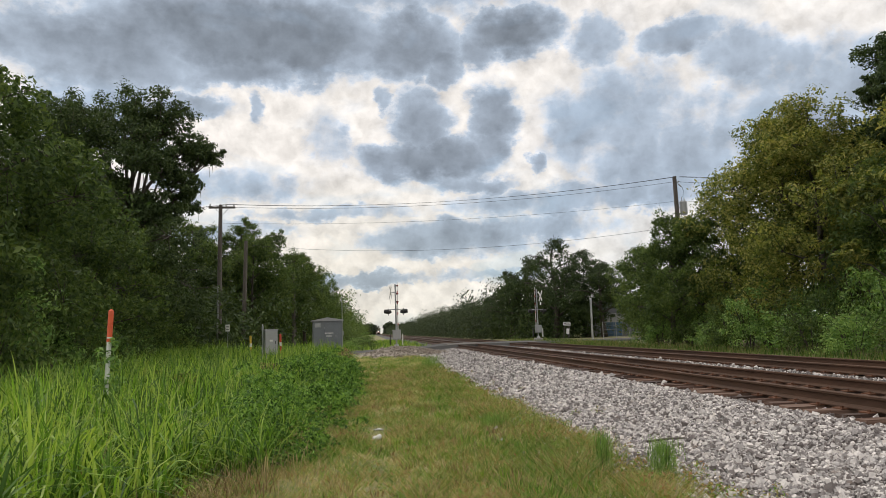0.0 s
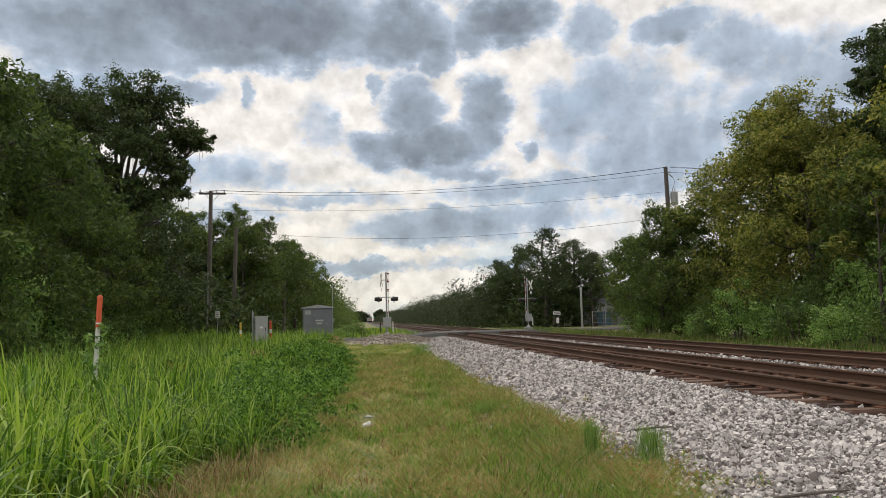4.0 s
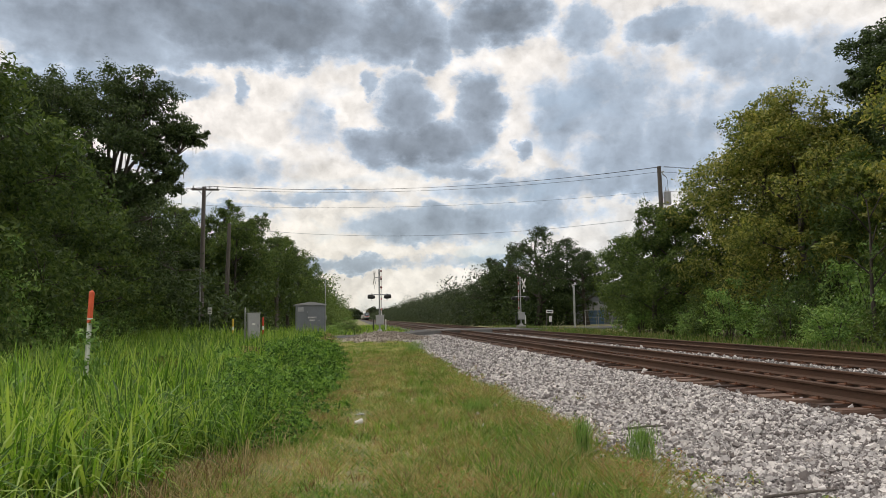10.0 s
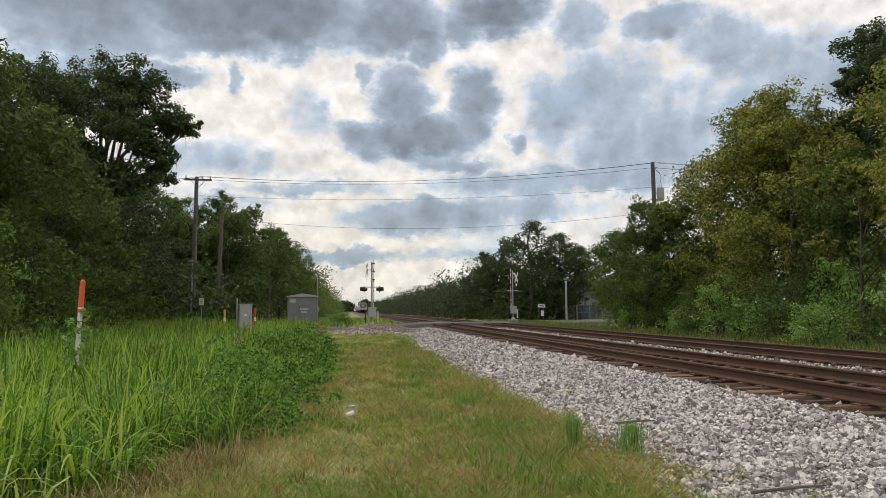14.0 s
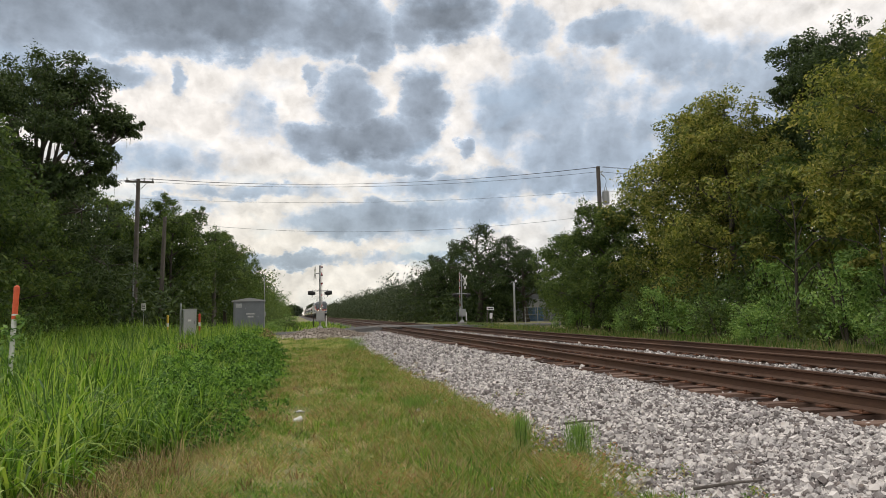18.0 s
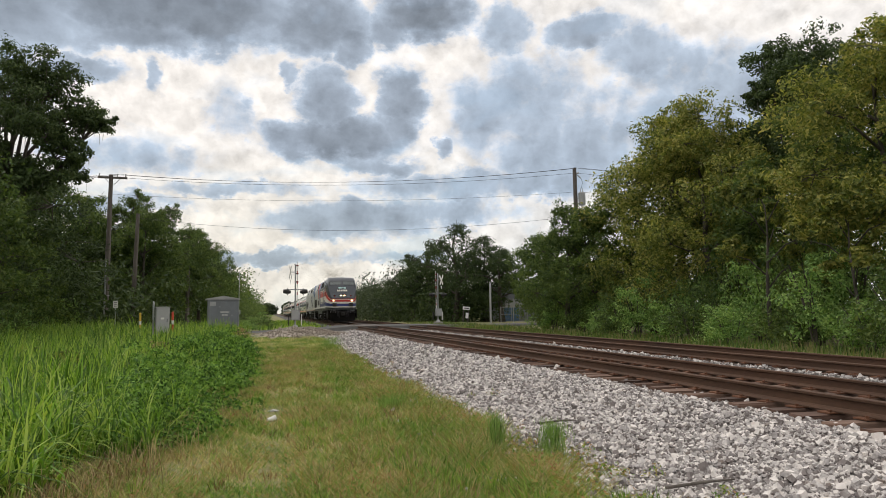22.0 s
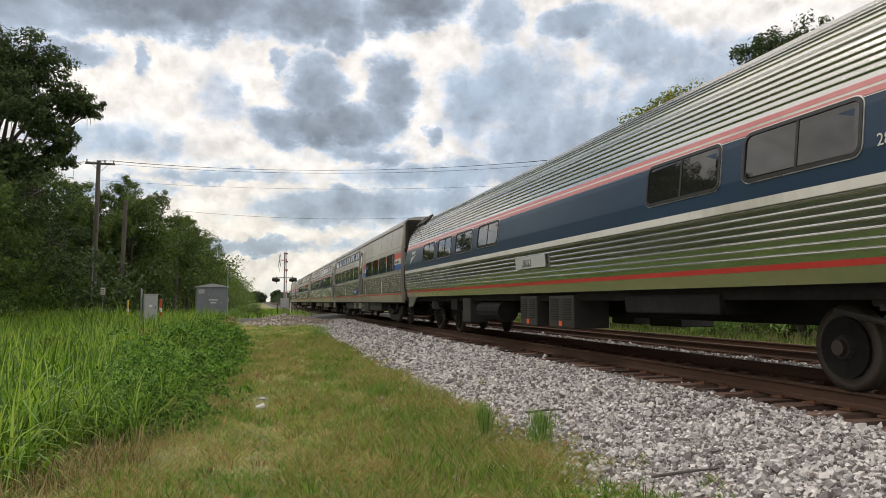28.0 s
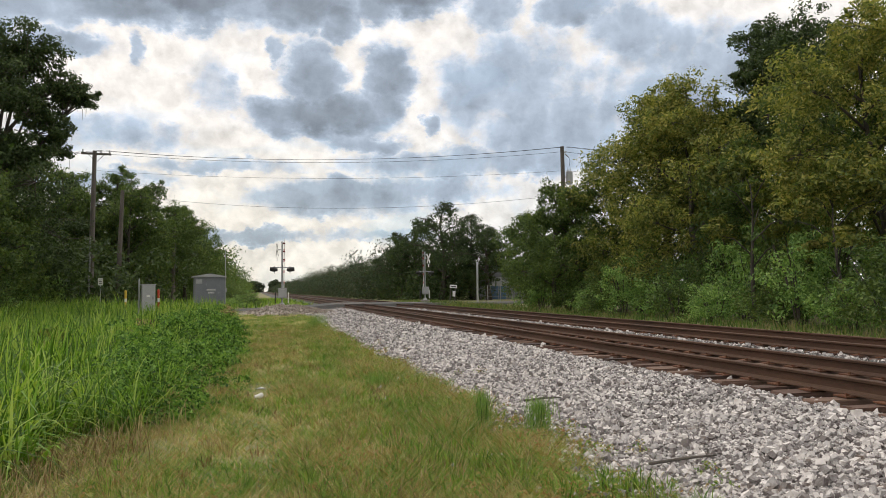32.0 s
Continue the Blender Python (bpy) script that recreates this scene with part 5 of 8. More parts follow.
def truck(car, y, style):
    """A bogie of two axles: frames outside the wheels, springs, struts to the body."""
    t = new("truck")
    t.parent = car
    base = 1.28 if style != "loco" else 1.37
    for dy in (-base, base):
        wheelset(t, y + dy, r=0.457 if style != "loco" else 0.508, inboard=style == "amfleet")
    for s in (-1, 1):
        x = s * (1.08 if style != "amfleet" else 0.42)
        if style == "viewliner":
            pr = [(-1.75, 0.78), (-1.55, 0.80), (-0.75, 0.62), (-0.55, 0.40), (0.55, 0.40), (0.75, 0.62), (1.55, 0.80), (1.75, 0.78), (1.75, 0.50), (1.35, 0.38), (0.95, 0.20), (0.8, 0.16), (-0.8, 0.16), (-0.95, 0.20), (-1.35, 0.38), (-1.75, 0.50)]
        elif style == "amfleet":
            pr = [(-1.7, 0.62), (-0.8, 0.66), (-0.5, 0.74), (0.5, 0.74), (0.8, 0.66), (1.7, 0.62), (1.7, 0.36), (0.8, 0.40), (0.45, 0.30), (-0.45, 0.30), (-0.8, 0.40), (-1.7, 0.36)]
        else:
            pr = [(-1.95, 0.86), (-1.0, 0.90), (-0.6, 0.80), (0.6, 0.80), (1.0, 0.90), (1.95, 0.86), (1.95, 0.64), (1.0, 0.66), (0.7, 0.52), (-0.7, 0.52), (-1.0, 0.66), (-1.95, 0.64)]
        bm = bmesh.new()
        a = [bm.verts.new((x, y + p, z)) for p, z in pr]
        b = [bm.verts.new((x + s * 0.11, y + p, z)) for p, z in pr]
        bm.faces.new(a)
        bm.faces.new(b[::-1])
        for i in range(len(pr)):
            j = (i + 1) % len(pr)
            bm.faces.new((a[i], a[j], b[j], b[i]))
        part("side_frame", bm, M_TRUCK, t)
        for dy in (-0.34, 0.34):
            spring(t, s * 1.14, y + dy, 0.45, 0.86)
            part("spring_cap", tube([(s * 1.14, y + dy, 0.86), (s * 1.14, y + dy, 0.92)], 0.13, 12), M_TRUCK, t)
        part("bolster", box((0.22, 1.0, 0.1), (s * 1.14, y, 0.95), 0.02), M_TRUCK, t)
        if style == "viewliner":
            for dy in (-1, 1):
                part("strut", plate([(y + dy * 0.85, 0.55), (y + dy * 0.6, 0.55), (y + dy * 0.95, 1.0), (y + dy * 1.3, 1.0)], lambda z: 1.24, s, 0.03, 0.05), M_TRUCK, t)
            part("damper", tube([(s * 1.27, y - 0.3, 0.5), (s * 1.27, y + 0.62, 0.62)], 0.045, 8), M_TRUCK, t)
        if style == "amfleet":
            part("air_bag", tube([(s * 1.12, y, 0.72), (s * 1.12, y, 0.96)], 0.25, 16), M_RUBBER, t)
            part("pull_rod", tube([(s * 1.2, y - 0.1, 0.66), (s * 1.2, y + 1.0, 0.86)], 0.035, 8), M_TRUCK, t)
            for dy in (-base, base):
                part("hub", tube([(s * 0.80, y + dy, 0.457), (s * 0.90, y + dy, 0.457)], [0.17, 0.12], 16), M_TRUCK, t)
                part("brake_disc", tube([(s * 0.83, y + dy, 0.457), (s * 0.86, y + dy, 0.457)], 0.33, 24), M_UNDER, t)
        if style == "loco":
            for dy in (-1.37, 1.37):
                part("damper", tube([(s * 1.22, y + dy * 0.55, 0.45), (s * 1.22, y + dy * 0.75, 1.1)], 0.06, 8), M_TRUCK, t)
                spring(t, s * 1.2, y + dy * 1.18, 0.62, 1.05, 0.11)
            part("brake_cylinder", tube([(s * 1.24, y - 0.7, 0.74), (s * 1.24, y + 0.1, 0.84)], 0.11, 10), M_TRUCK, t)
            part("brake_rod", tube([(s * 1.25, y - 0.9, 0.42), (s * 1.25, y + 0.9, 0.42)], 0.03, 8), M_TRUCK, t)
            part("air_pipe", tube([(s * 1.27, y - 1.5, 0.55), (s * 1.27, y - 0.5, 0.6), (s * 1.27, y + 0.6, 0.56), (s * 1.27, y + 1.6, 0.6)], 0.025, 6), M_TRUCK, t)
    return t


def ribs(wall_pts, z0, z1, pitch, depth):
    """Wall points (half width, z) with flutes between z0 and z1."""
    out, n = [], max(1, round((z1 - z0) / pitch))
    for i in range(n):
        z = z0 + (z1 - z0) * i / n
        h = (z1 - z0) / n
        for dz, d in ((0.0, 0), (0.58 * h, 0), (0.64 * h, depth), (0.74 * h, depth), (0.92 * h, 0.05 * depth)):
            out.append((float(np.interp(z + dz, *wall_pts)) + d, z + dz))
    return out


def make_wall(pts):
    zs, ws = [p[1] for p in pts], [p[0] for p in pts]
    return lambda z: float(np.interp(z, zs, ws)), (zs, ws)


def shell(pts, y0, y1, mat, taper=0.0, ends=True):
    """A closed hull whose half profile runs from sill to roof; the ends draw in by `taper`."""
    prof = [(-w, z) for w, z in pts] + [(w, z) for w, z in pts[::-1]]
    bm = bmesh.new()
    rows = []
    zmid = 2.4
    for y, k in ((y0, taper), (y0 + 0.12, taper * 0.45), (y0 + 0.4, 0), (y1 - 0.4, 0), (y1 - 0.12, taper * 0.45), (y1, taper)):
        rows.append([bm.verts.new((x * (1 - k), y, zmid + (z - zmid) * (1 - 0.5 * k))) for x, z in prof])
    n = len(prof)
    for a, b in zip(rows, rows[1:]):
        for i in range(n):
            bm.faces.new((a[i], a[(i + 1) % n], b[(i + 1) % n], b[i]))
    if ends:
        bm.faces.new(rows[0][::-1])
        bm.faces.new(rows[-1])
    return bm


# Viewliner: slab sides that lean in towards the roof
V_PTS = [(1.53, 0.92), (1.585, 1.10), (1.60, 1.3), (1.60, 2.95), (1.565, 3.27), (1.515, 3.80), (1.50, 3.95)]
V_WALL, V_TAB = make_wall(V_PTS)
V_ROOF = [(1.50, 3.97), (1.45, 4.08), (1.30, 4.19), (0.9, 4.26), (0.0, 4.30)]
# Amfleet: tube
A_PTS = [(1.47, 1.12), (1.515, 1.3), (1.55, 1.6), (1.57, 2.05), (1.565, 2.35), (1.52, 2.75), (1.48, 2.95), (1.42, 3.2), (1.33, 3.45), (1.19, 3.70), (0.98, 3.92), (0.7, 4.07), (0.35, 4.15), (0.0, 4.17)]
A_WALL, A_TAB = make_wall(A_PTS)
LONG = 26.0


def end_gear(car, y, out, wide, z1, mat=None):
    """Gangway diaphragm, coupler and hoses at an end; out is -1 at the front."""
    part("diaphragm", box((wide * 2, 0.5, z1 - 0.95), (0, y - out * 0.12, (z1 + 0.95) / 2), 0.12), mat or M_DIAPHRAGM, car)
    part("coupler", box((0.3, 0.6, 0.25), (0, y - out * 0.05, 0.88), 0.05), M_UNDER, car)
    if wide > 1.3:
        for s in (-1, 1):
            lm = part("marker_lamp", tube([(s * (wide - 0.06), y - out * 0.1, 2.95), (s * (wide + 0.05), y - out * 0.1, 2.95)], 0.085, 14), M_BLACK, car)
            part("lens", tube([(s * (wide + 0.03), y - out * 0.1, 2.95), (s * (wide + 0.07), y - out * 0.1, 2.95)], 0.055, 14), M_REDLENS, lm)
            part("warning_label", box((0.006, 0.14, 0.16), (s * (wide + 0.004), y - out * 0.1, 1.75)), M_LIGHTGREY, car)
    for s in (-1, 1):
        part("brake_hose", tube([(s * 0.55, y - out * 0.1, 0.85), (s * 0.55, y + out * 0.12, 0.6), (s * 0.4, y + out * 0.16, 0.45), (s * 0.25, y + out * 0.12, 0.7)], 0.028, 6), M_RUBBER, car)
        part("grab_iron", tube([(s * (wide + 0.02), y + out * 0.05, 1.3), (s * (wide + 0.1), y + out * 0.08, 1.45), (s * (wide + 0.1), y + out * 0.08, 2.3), (s * (wide + 0.02), y + out * 0.05, 2.4)], 0.014, 6), M_RUBBER, car)


def under_boxes(car, spans, z0, z1, half=1.42, side=0):
    for i, (a, b, mat) in enumerate(spans):
        for s in ((-1, 1) if not side else (side,)):
            ob = part("equipment_box", box((0.75, b - a, z1 - z0), (s * (half - 0.375), (a + b) / 2, (z0 + z1) / 2), 0.025), mat, car)
            if b - a > 1.0:
                for k in range(int((b - a) / 0.9)):
                    part("latch", box((0.012, 0.03, 0.16), (s * (half + 0.004), a + 0.45 + k * 0.9, z1 - 0.16)), M_RUBBER, ob)


def tall(y0, y1, z0, z1, r, n=3, k=6):
    """As rounded(), with points along the upright sides, so that a piece follows a leaning wall."""
    p = rounded(y0, y1, z0, z1, r, n)
    h = 2 * (n + 1)
    mid = [z1 - r + (z0 - z1 + 2 * r) * i / k for i in range(1, k)]
    return p[:h] + [(y0, z) for z in mid] + p[h:] + [(y1, z) for z in mid[::-1]]


def train_door(car, wall, side, y0, y1, z0, z1, leaf, win=True, leaves=1):
    zs = [z0 + (z1 - z0) * i / 8 for i in range(9)]
    d = part("door", bands(y0, y1, zs, wall, side, 0.044), leaf, car)
    # frame ring, black so that it also paints in the shade of a recess
    part("door_frame", ring(tall(y0 - 0.05, y1 + 0.05, z0 - 0.04, z1 + 0.05, 0.13), tall(y0 + 0.012, y1 - 0.012, z0 + 0.012, z1 - 0.012, 0.09), wall, side, 0.07, 0.07), M_RUBBER, d)
    part("door_surround", ring(tall(y0 - 0.13, y1 + 0.13, z0 - 0.05, z1 + 0.14, 0.18), tall(y0 - 0.045, y1 + 0.045, z0 - 0.04, z1 + 0.045, 0.13), wall, side, 0.084, 0.09), M_OLDSTEEL if wall is V_WALL else M_STAINLESS, d)
    w = (y1 - y0) / leaves
    for k in range(leaves):
        a, b = y0 + k * w, y0 + (k + 1) * w
        if win:
            m = 0.15 if leaves == 1 else 0.19
            z_w0 = z0 + (z1 - z0) * 0.48
            part("door_window", ring(tall(a + m, b - m, z_w0, z1 - 0.1, 0.12), tall(a + m + 0.04, b - m - 0.04, z_w0 + 0.04, z1 - 0.14, 0.09), wall, side, 0.062, 0.03), M_RUBBER, d)
            part("door_pane", plate(rounded(a + m + 0.035, b - m - 0.035, z_w0 + 0.035, z1 - 0.135, 0.09), lambda z: wall(z_w0 + 0.5 * (z1 - 0.1 - z_w0)) + 0.5 * (wall(z_w0) - wall(z1)) * (1 - 2 * (z - z_w0) / (z1 - z_w0)), side, 0.056, 0.02), M_PANE, d)
        part("door_handle", box((0.03, 0.1, 0.05), (side * (wall(2.1) + 0.065), b - 0.14, (z0 + z1) / 2 - 0.2), 0.01), M_RUBBER, d)
        part("door_lock", box((0.02, 0.1, 0.12), (side * (wall(2.1) + 0.055), b - 0.14, (z0 + z1) / 2 - 0.08), 0.01), M_GALV, d)
        if leaves == 2:
            part("warning_label", plate(rect(b - 0.4 if k == 0 else a + 0.18, b - 0.18 if k == 0 else a + 0.4, z0 + 0.1, z0 + 0.34), wall, side, 0.054, 0.003), M_RED, d)
    if leaves == 2:
        part("door_gap", bands((y0 + y1) / 2 - 0.012, (y0 + y1) / 2 + 0.012, zs, wall, side, 0.05), M_RUBBER, d)
    if wall is V_WALL and y0 < 2:
        part("step_skirt", box((0.1, y1 - y0 + 0.12, 0.42), (side * 1.49, (y0 + y1) / 2, 0.74), 0.03), M_LOCKER_L, d)
        part("step_tread", box((0.2, y1 - y0, 0.03), (side * 1.52, (y0 + y1) / 2, 1.3), 0.008), M_RUBBER, d)
    for yy in (y0 - 0.2, y1 + 0.2):
        part("grab_rail", tube([(side * (wall(1.3) + 0.02), yy, 1.42), (side * (wall(1.3) + 0.07), yy, 1.5), (side * (wall(1.3) + 0.07), yy, 2.1), (side * (wall(1.3) + 0.02), yy, 2.18)], 0.018, 6), M_RUBBER, d)
    part("sill", plate(rect(y0 - 0.06, y1 + 0.06, z0 - 0.1, z0 - 0.04), wall, side, 0.06, 0.07), M_STAINLESS, d)
    return d


def viewliner(label, livery, upper, lower, doors, extras, boxes, name="sleeping_car"):
    car = thing(name, Matrix(), label, "railway car", "cars of the train")
    Y0, Y1 = 0.42, 25.6
    low = [(1.53, 0.92), (1.585, 1.10)] + ribs(V_TAB, 1.31, 2.06, 0.083, 0.036) + [(1.60, 2.07), (1.60, 2.95), (1.565, 3.27), (1.515, 3.80), (1.50, 3.95)]
    hull = shell(low, Y0, Y1, None)
    for f in hull.faces:
        c = f.calc_center_median()
        f.material_index = 1 if 1.31 < c.z < 2.065 and Y0 + 0.01 < c.y < Y1 - 0.01 else 0
    part("body", hull, [M_OLDSTEEL, M_OLDFLUTE] if livery == "phase3" else [M_STAINLESS, M_FLUTE], car)
    part("roof", shell([(1.51, 3.95)] + V_ROOF, Y0 - 0.02, Y1 + 0.02, None, ends=True), M_ROOFSTEEL, car)
    for s in (-1, 1):
        part("gutter", plate(rect(Y0, Y1, 3.88, 3.91), V_WALL, s, 0.02, 0.03), M_RUBBER, car)
        # seams of the panels
        for z in (3.08,):
            part("seam", plate(rect(Y0, Y1, z, z + 0.008), V_WALL, s, 0.003, 0.004), M_RUBBER, car)
        if livery == "phase3":
            for z0, z1, m in ((2.64, 2.85, M_TREDF), (2.42, 2.64, M_CREAM), (2.20, 2.42, M_TBLUEF)):
                stripe(car, V_WALL, s, Y0 + 0.01, Y1 - 0.01, z0, z1, m)
        else:
            stripe(car, V_WALL, s, Y0 + 0.01, Y1 - 0.01, 2.07, 2.83, M_NAVY, name="navy_band")
            stripe(car, V_WALL, s, Y0 + 0.01, Y1 - 0.01, 2.0, 2.06, M_CREAM, 0.024)
            for z in (2.90, 2.98):
                stripe(car, V_WALL, s, Y0 + 0.01, Y1 - 0.01, z - 0.025, z + 0.025, M_TPINK)
            part("moulding", plate(rect(Y0, Y1, 3.06, 3.09), V_WALL, s, 0.015, 0.02), M_RUBBER, car)
        stripe(car, V_WALL, s, Y0 + 0.01, Y1 - 0.01, 1.225, 1.28, M_TREDF, name="red_line")
        for a, b in upper:
            window(car, V_WALL, s, a, b, 3.27, 3.73)
        for a, b in lower:
            window(car, V_WALL, s, a, b, 2.21, 2.89)
        for d in doors:
            train_door(car, V_WALL, s, *d)
        extras(car, s)
    under_boxes(car, boxes, 0.52, 1.0)
    part("floor", box((2.9, Y1 - Y0, 0.16), (0, 13, 0.95), 0.02), M_UNDER, car)
    part("centre_sill", box((0.7, 24, 0.3), (0, 13, 0.72), 0.03), M_UNDER, car)
    for y in (3.9, 22.1):
        truck(car, y, "viewliner")
    end_gear(car, 0.2, -1, 1.42, 4.1)
    end_gear(car, 25.8, 1, 1.42, 4.1)
    return car


def amfleet(label, spans, number, number_y, mark, boxes, name="coach", door_ends=(0.78, 24.5), nose_y=0.3):
    car = thing(name, Matrix(), label, "railway car", "cars of the train")
    Y0, Y1 = nose_y, 25.7
    prof = [(1.47, 1.12), (1.515, 1.3)] + ribs(A_TAB, 1.36, 1.98, 0.088, 0.036) + [(1.57, 2.05), (1.565, 2.35), (1.52, 2.75), (1.48, 2.93)] + ribs(A_TAB, 3.02, 3.44, 0.088, 0.024)
    roof = []
    # the roof's flutes run on over the top
    run = np.cumsum([0] + [math.dist(p, q_) for p, q_ in zip(A_PTS[8:], A_PTS[9:])])
    for k in range(18):
        for o, d in ((0.0, 0.0), (0.5, 0.0), (0.58, 0.022), (0.74, 0.022), (0.86, 0.0)):
            at_ = run[-1] * (k + o) / 18
            w, z = (float(np.interp(at_, run, [p[i] for p in A_PTS[8:]])) for i in (0, 1))
            roof.append((w + d * max(0.0, 1.0 - (z - 3.45) / 0.6), z + d * min(1.0, (z - 3.3) / 0.6)))
    roof.append((0.0, 4.17))
    part("body", shell(prof + roof, Y0, Y1, None), M_FLUTE, car)
    for s in (-1, 1):
        stripe(car, A_WALL, s, Y0 + 0.06, Y1 - 0.06, 2.09, 2.83, M_NAVY, name="navy_band")
        # plain white stands in for the bright reflection on the stainless belt
        stripe(car, A_WALL, s, Y0 + 0.02, Y1 - 0.02, 1.985, 2.085, M_CREAM, 0.02, label="stainless belt, its bright reflection painted white")
        for z in (2.875, 2.965):
            stripe(car, A_WALL, s, Y0 + 0.06, Y1 - 0.06, z - 0.03, z + 0.03, M_TPINK)
        stripe(car, A_WALL, s, Y0 + 0.06, Y1 - 0.06, 2.907, 2.933, M_CREAM, 0.003, "pale_stripe")
        stripe(car, A_WALL, s, Y0 + 0.04, Y1 - 0.04, 1.28, 1.345, M_TRED, 0.006, "red_line")
        for a, b in spans:
            window(car, A_WALL, s, a, b, 2.28, 2.86, 0.11, True, None, 0.04)
            part("rim", ring(rounded(a - 0.012, b + 0.012, 2.268, 2.872, 0.12), rounded(a, b, 2.28, 2.86, 0.11), A_WALL, s, 0.014, 0.02), M_STAINLESS, car)
        for y in door_ends:
            train_door(car, A_WALL, s, y, y + 0.72, 1.35, 3.05, M_FLUTE)
        if number:
            lettering(car, number, A_WALL, s, number_y + (0.0 if s < 0 else -0.7), 2.33, 0.16, M_CREAM, "number")
        if mark:
            arrow_mark(car, A_WALL, s, mark, 2.28, 0.9, 0.32, M_CREAM)
            bars(car, A_WALL, s, mark - 0.15, 2.64, 0.1, 6, M_CREAM)
        for e, o in ((Y0 + 0.02, 1), (25.68, -1)):
            part("end_skirt", plate([(e, 1.15), (e + o * 1.9, 1.15), (e + o * 1.3, 1.08), (e + o * 0.75, 0.78), (e + o * 0.1, 0.74)][::o], lambda z: 1.45, s, 0.0, 0.05), M_LOCKER_L, car)
            part("corner_step", tube([(s * 1.46, e + o * 0.1, 0.78), (s * 1.46, e + o * 0.1, 0.5), (s * 1.46, e + o * 0.5, 0.5), (s * 1.46, e + o * 0.5, 0.78)], 0.022, 6), M_RUBBER, car)
        for e in door_ends:
            yw = 23.15 if e > 13 else 2.3
            window(car, A_WALL, s, yw - 0.2, yw + 0.2, 2.52, 2.72, 0.08, False, M_STAINLESS, 0.03)
        if name == "cafe_car":
            part("number_plate", bands(11.75, 13.4, [1.62, 1.7, 1.78, 1.86], A_WALL, s, 0.046), M_SILVER, car, "stainless plate with the car's number")
            lettering(car, "28022", A_WALL, s, 13.0 if s < 0 else 12.2, 1.66, 0.21, M_BLACK, "plate_number", 0.05)
    if name == "cafe_car":
        for a, b in ((10.85, 12.0), (12.65, 13.6)):
            for s in (-1, 1):
                bx_ = part("louvred_box", box((0.7, b - a, 0.6), (s * 1.08, (a + b) / 2, 0.76), 0.02), M_LOCKER, car)
                for i in range(9):
                    for h in (0.25, 0.75):
                        part("louvre", box((0.012, (b - a) * 0.3, 0.018), (s * 1.436, a + (b - a) * h, 0.62 + i * 0.045)), M_TRUCK, bx_)
                part("orange_label", box((0.008, 0.14, 0.1), (s * 1.438, (a + b) / 2, 0.54)), M_ORANGE, bx_)
        for s in (-1, 1):
            part("air_tank", tube([(s * 1.15, 15.2, 0.72), (s * 1.15, 17.0, 0.72)], 0.26, 14), M_UNDER, car)
            part("equipment_box", box((0.5, 0.75, 0.66), (s * 1.15, 17.95, 0.72), 0.02), M_LOCKER, car)
    for y in (1.0, 1.75, 24.2, 25.0):
        part("roof_vent", box((0.5, 0.34, 0.08), (-1.06, y, 3.90), 0.03, turn=pose(0, 0, 0, 0, -42, 0)), M_LOCKER, car)
    half_ = [(w - 0.02, z) for w, z in A_PTS]
    for y in (Y0 - 0.015, Y1 - 0.03):
        part("bulkhead", extrude([(-w, z) for w, z in half_] + [(w, z) for w, z in half_[-2::-1]], y, y + 0.045), M_BULKHEAD, car, "dark grey end wall")
    part("floor", box((2.7, Y1 - Y0 - 0.6, 0.2), (0, 13, 1.06), 0.02), M_UNDER, car)
    part("centre_sill", box((0.6, 24, 0.34), (0, 13, 0.82), 0.03), M_UNDER, car)
    for a, b, z0, mat in boxes:
        for s in (-1, 1):
            bx_ = part("equipment_box", box((0.7, b - a, 1.04 - z0), (s * 1.05, (a + b) / 2, (1.04 + z0) / 2), 0.025), mat, car)
            if name != "cafe_car":
                part("red_tag", box((0.006, 0.26, 0.03), (s * 1.403, (a + b) / 2, 0.84)), M_RED, bx_)
    for y in (3.95, 22.1):
        truck(car, y, "amfleet")
    end_gear(car, 0.2, -1, 1.05, 3.5)
    end_gear(car, 25.8, 1, 1.05, 3.5)
    return car


AM_WIN = [(2.58, 4.25), (4.70, 6.37), (6.82, 8.49), (8.92, 10.58), (11.0, 12.65), (13.72, 15.35), (15.82, 17.45), (17.93, 19.56), (20.04, 21.70)]
AM_BOX = [(6.5, 7.1, 0.6, M_UNDER), (7.6, 9.0, 0.66, M_UNDER), (10.1, 10.7, 0.55, M_LOCKER), (11.6, 12.6, 0.6, M_LOCKER), (13.6, 15.2, 0.6, M_LOCKER), (16.4, 18.0, 0.62, M_UNDER), (18.8, 19.4, 0.6, M_LOCKER)]
CAFE_WIN = [(4.15, 5.86), (6.28, 8.0), (14.7, 16.35), (16.85, 18.5), (18.95, 20.6), (21.05, 22.72)]
SL_UP = [(3.80, 5.50), (5.85, 7.55), (7.92, 9.64), (10.68, 12.35), (13.27, 14.9), (15.37, 17.0), (17.45, 19.08), (19.53, 21.12), (21.5, 23.1), (23.4, 25.1)]
SL_LO = [(3.92, 5.68), (6.04, 7.78), (8.1, 9.86), (10.85, 12.55), (13.4, 15.15), (15.56, 17.25), (17.65, 19.35), (19.75, 21.45), (21.6, 23.35)]
DI_UP = [(12.95, 14.66), (15.05, 16.75), (17.16, 18.86), (19.27, 20.95), (21.33, 23.0), (23.4, 25.02)]
DI_LO = [(1.8, 3.58), (3.87, 5.6), (5.92, 7.66), (7.98, 9.75), (13.07, 14.82), (15.2, 16.94), (17.32, 19.06), (19.44, 21.2), (21.55, 23.27), (23.62, 25.33)]


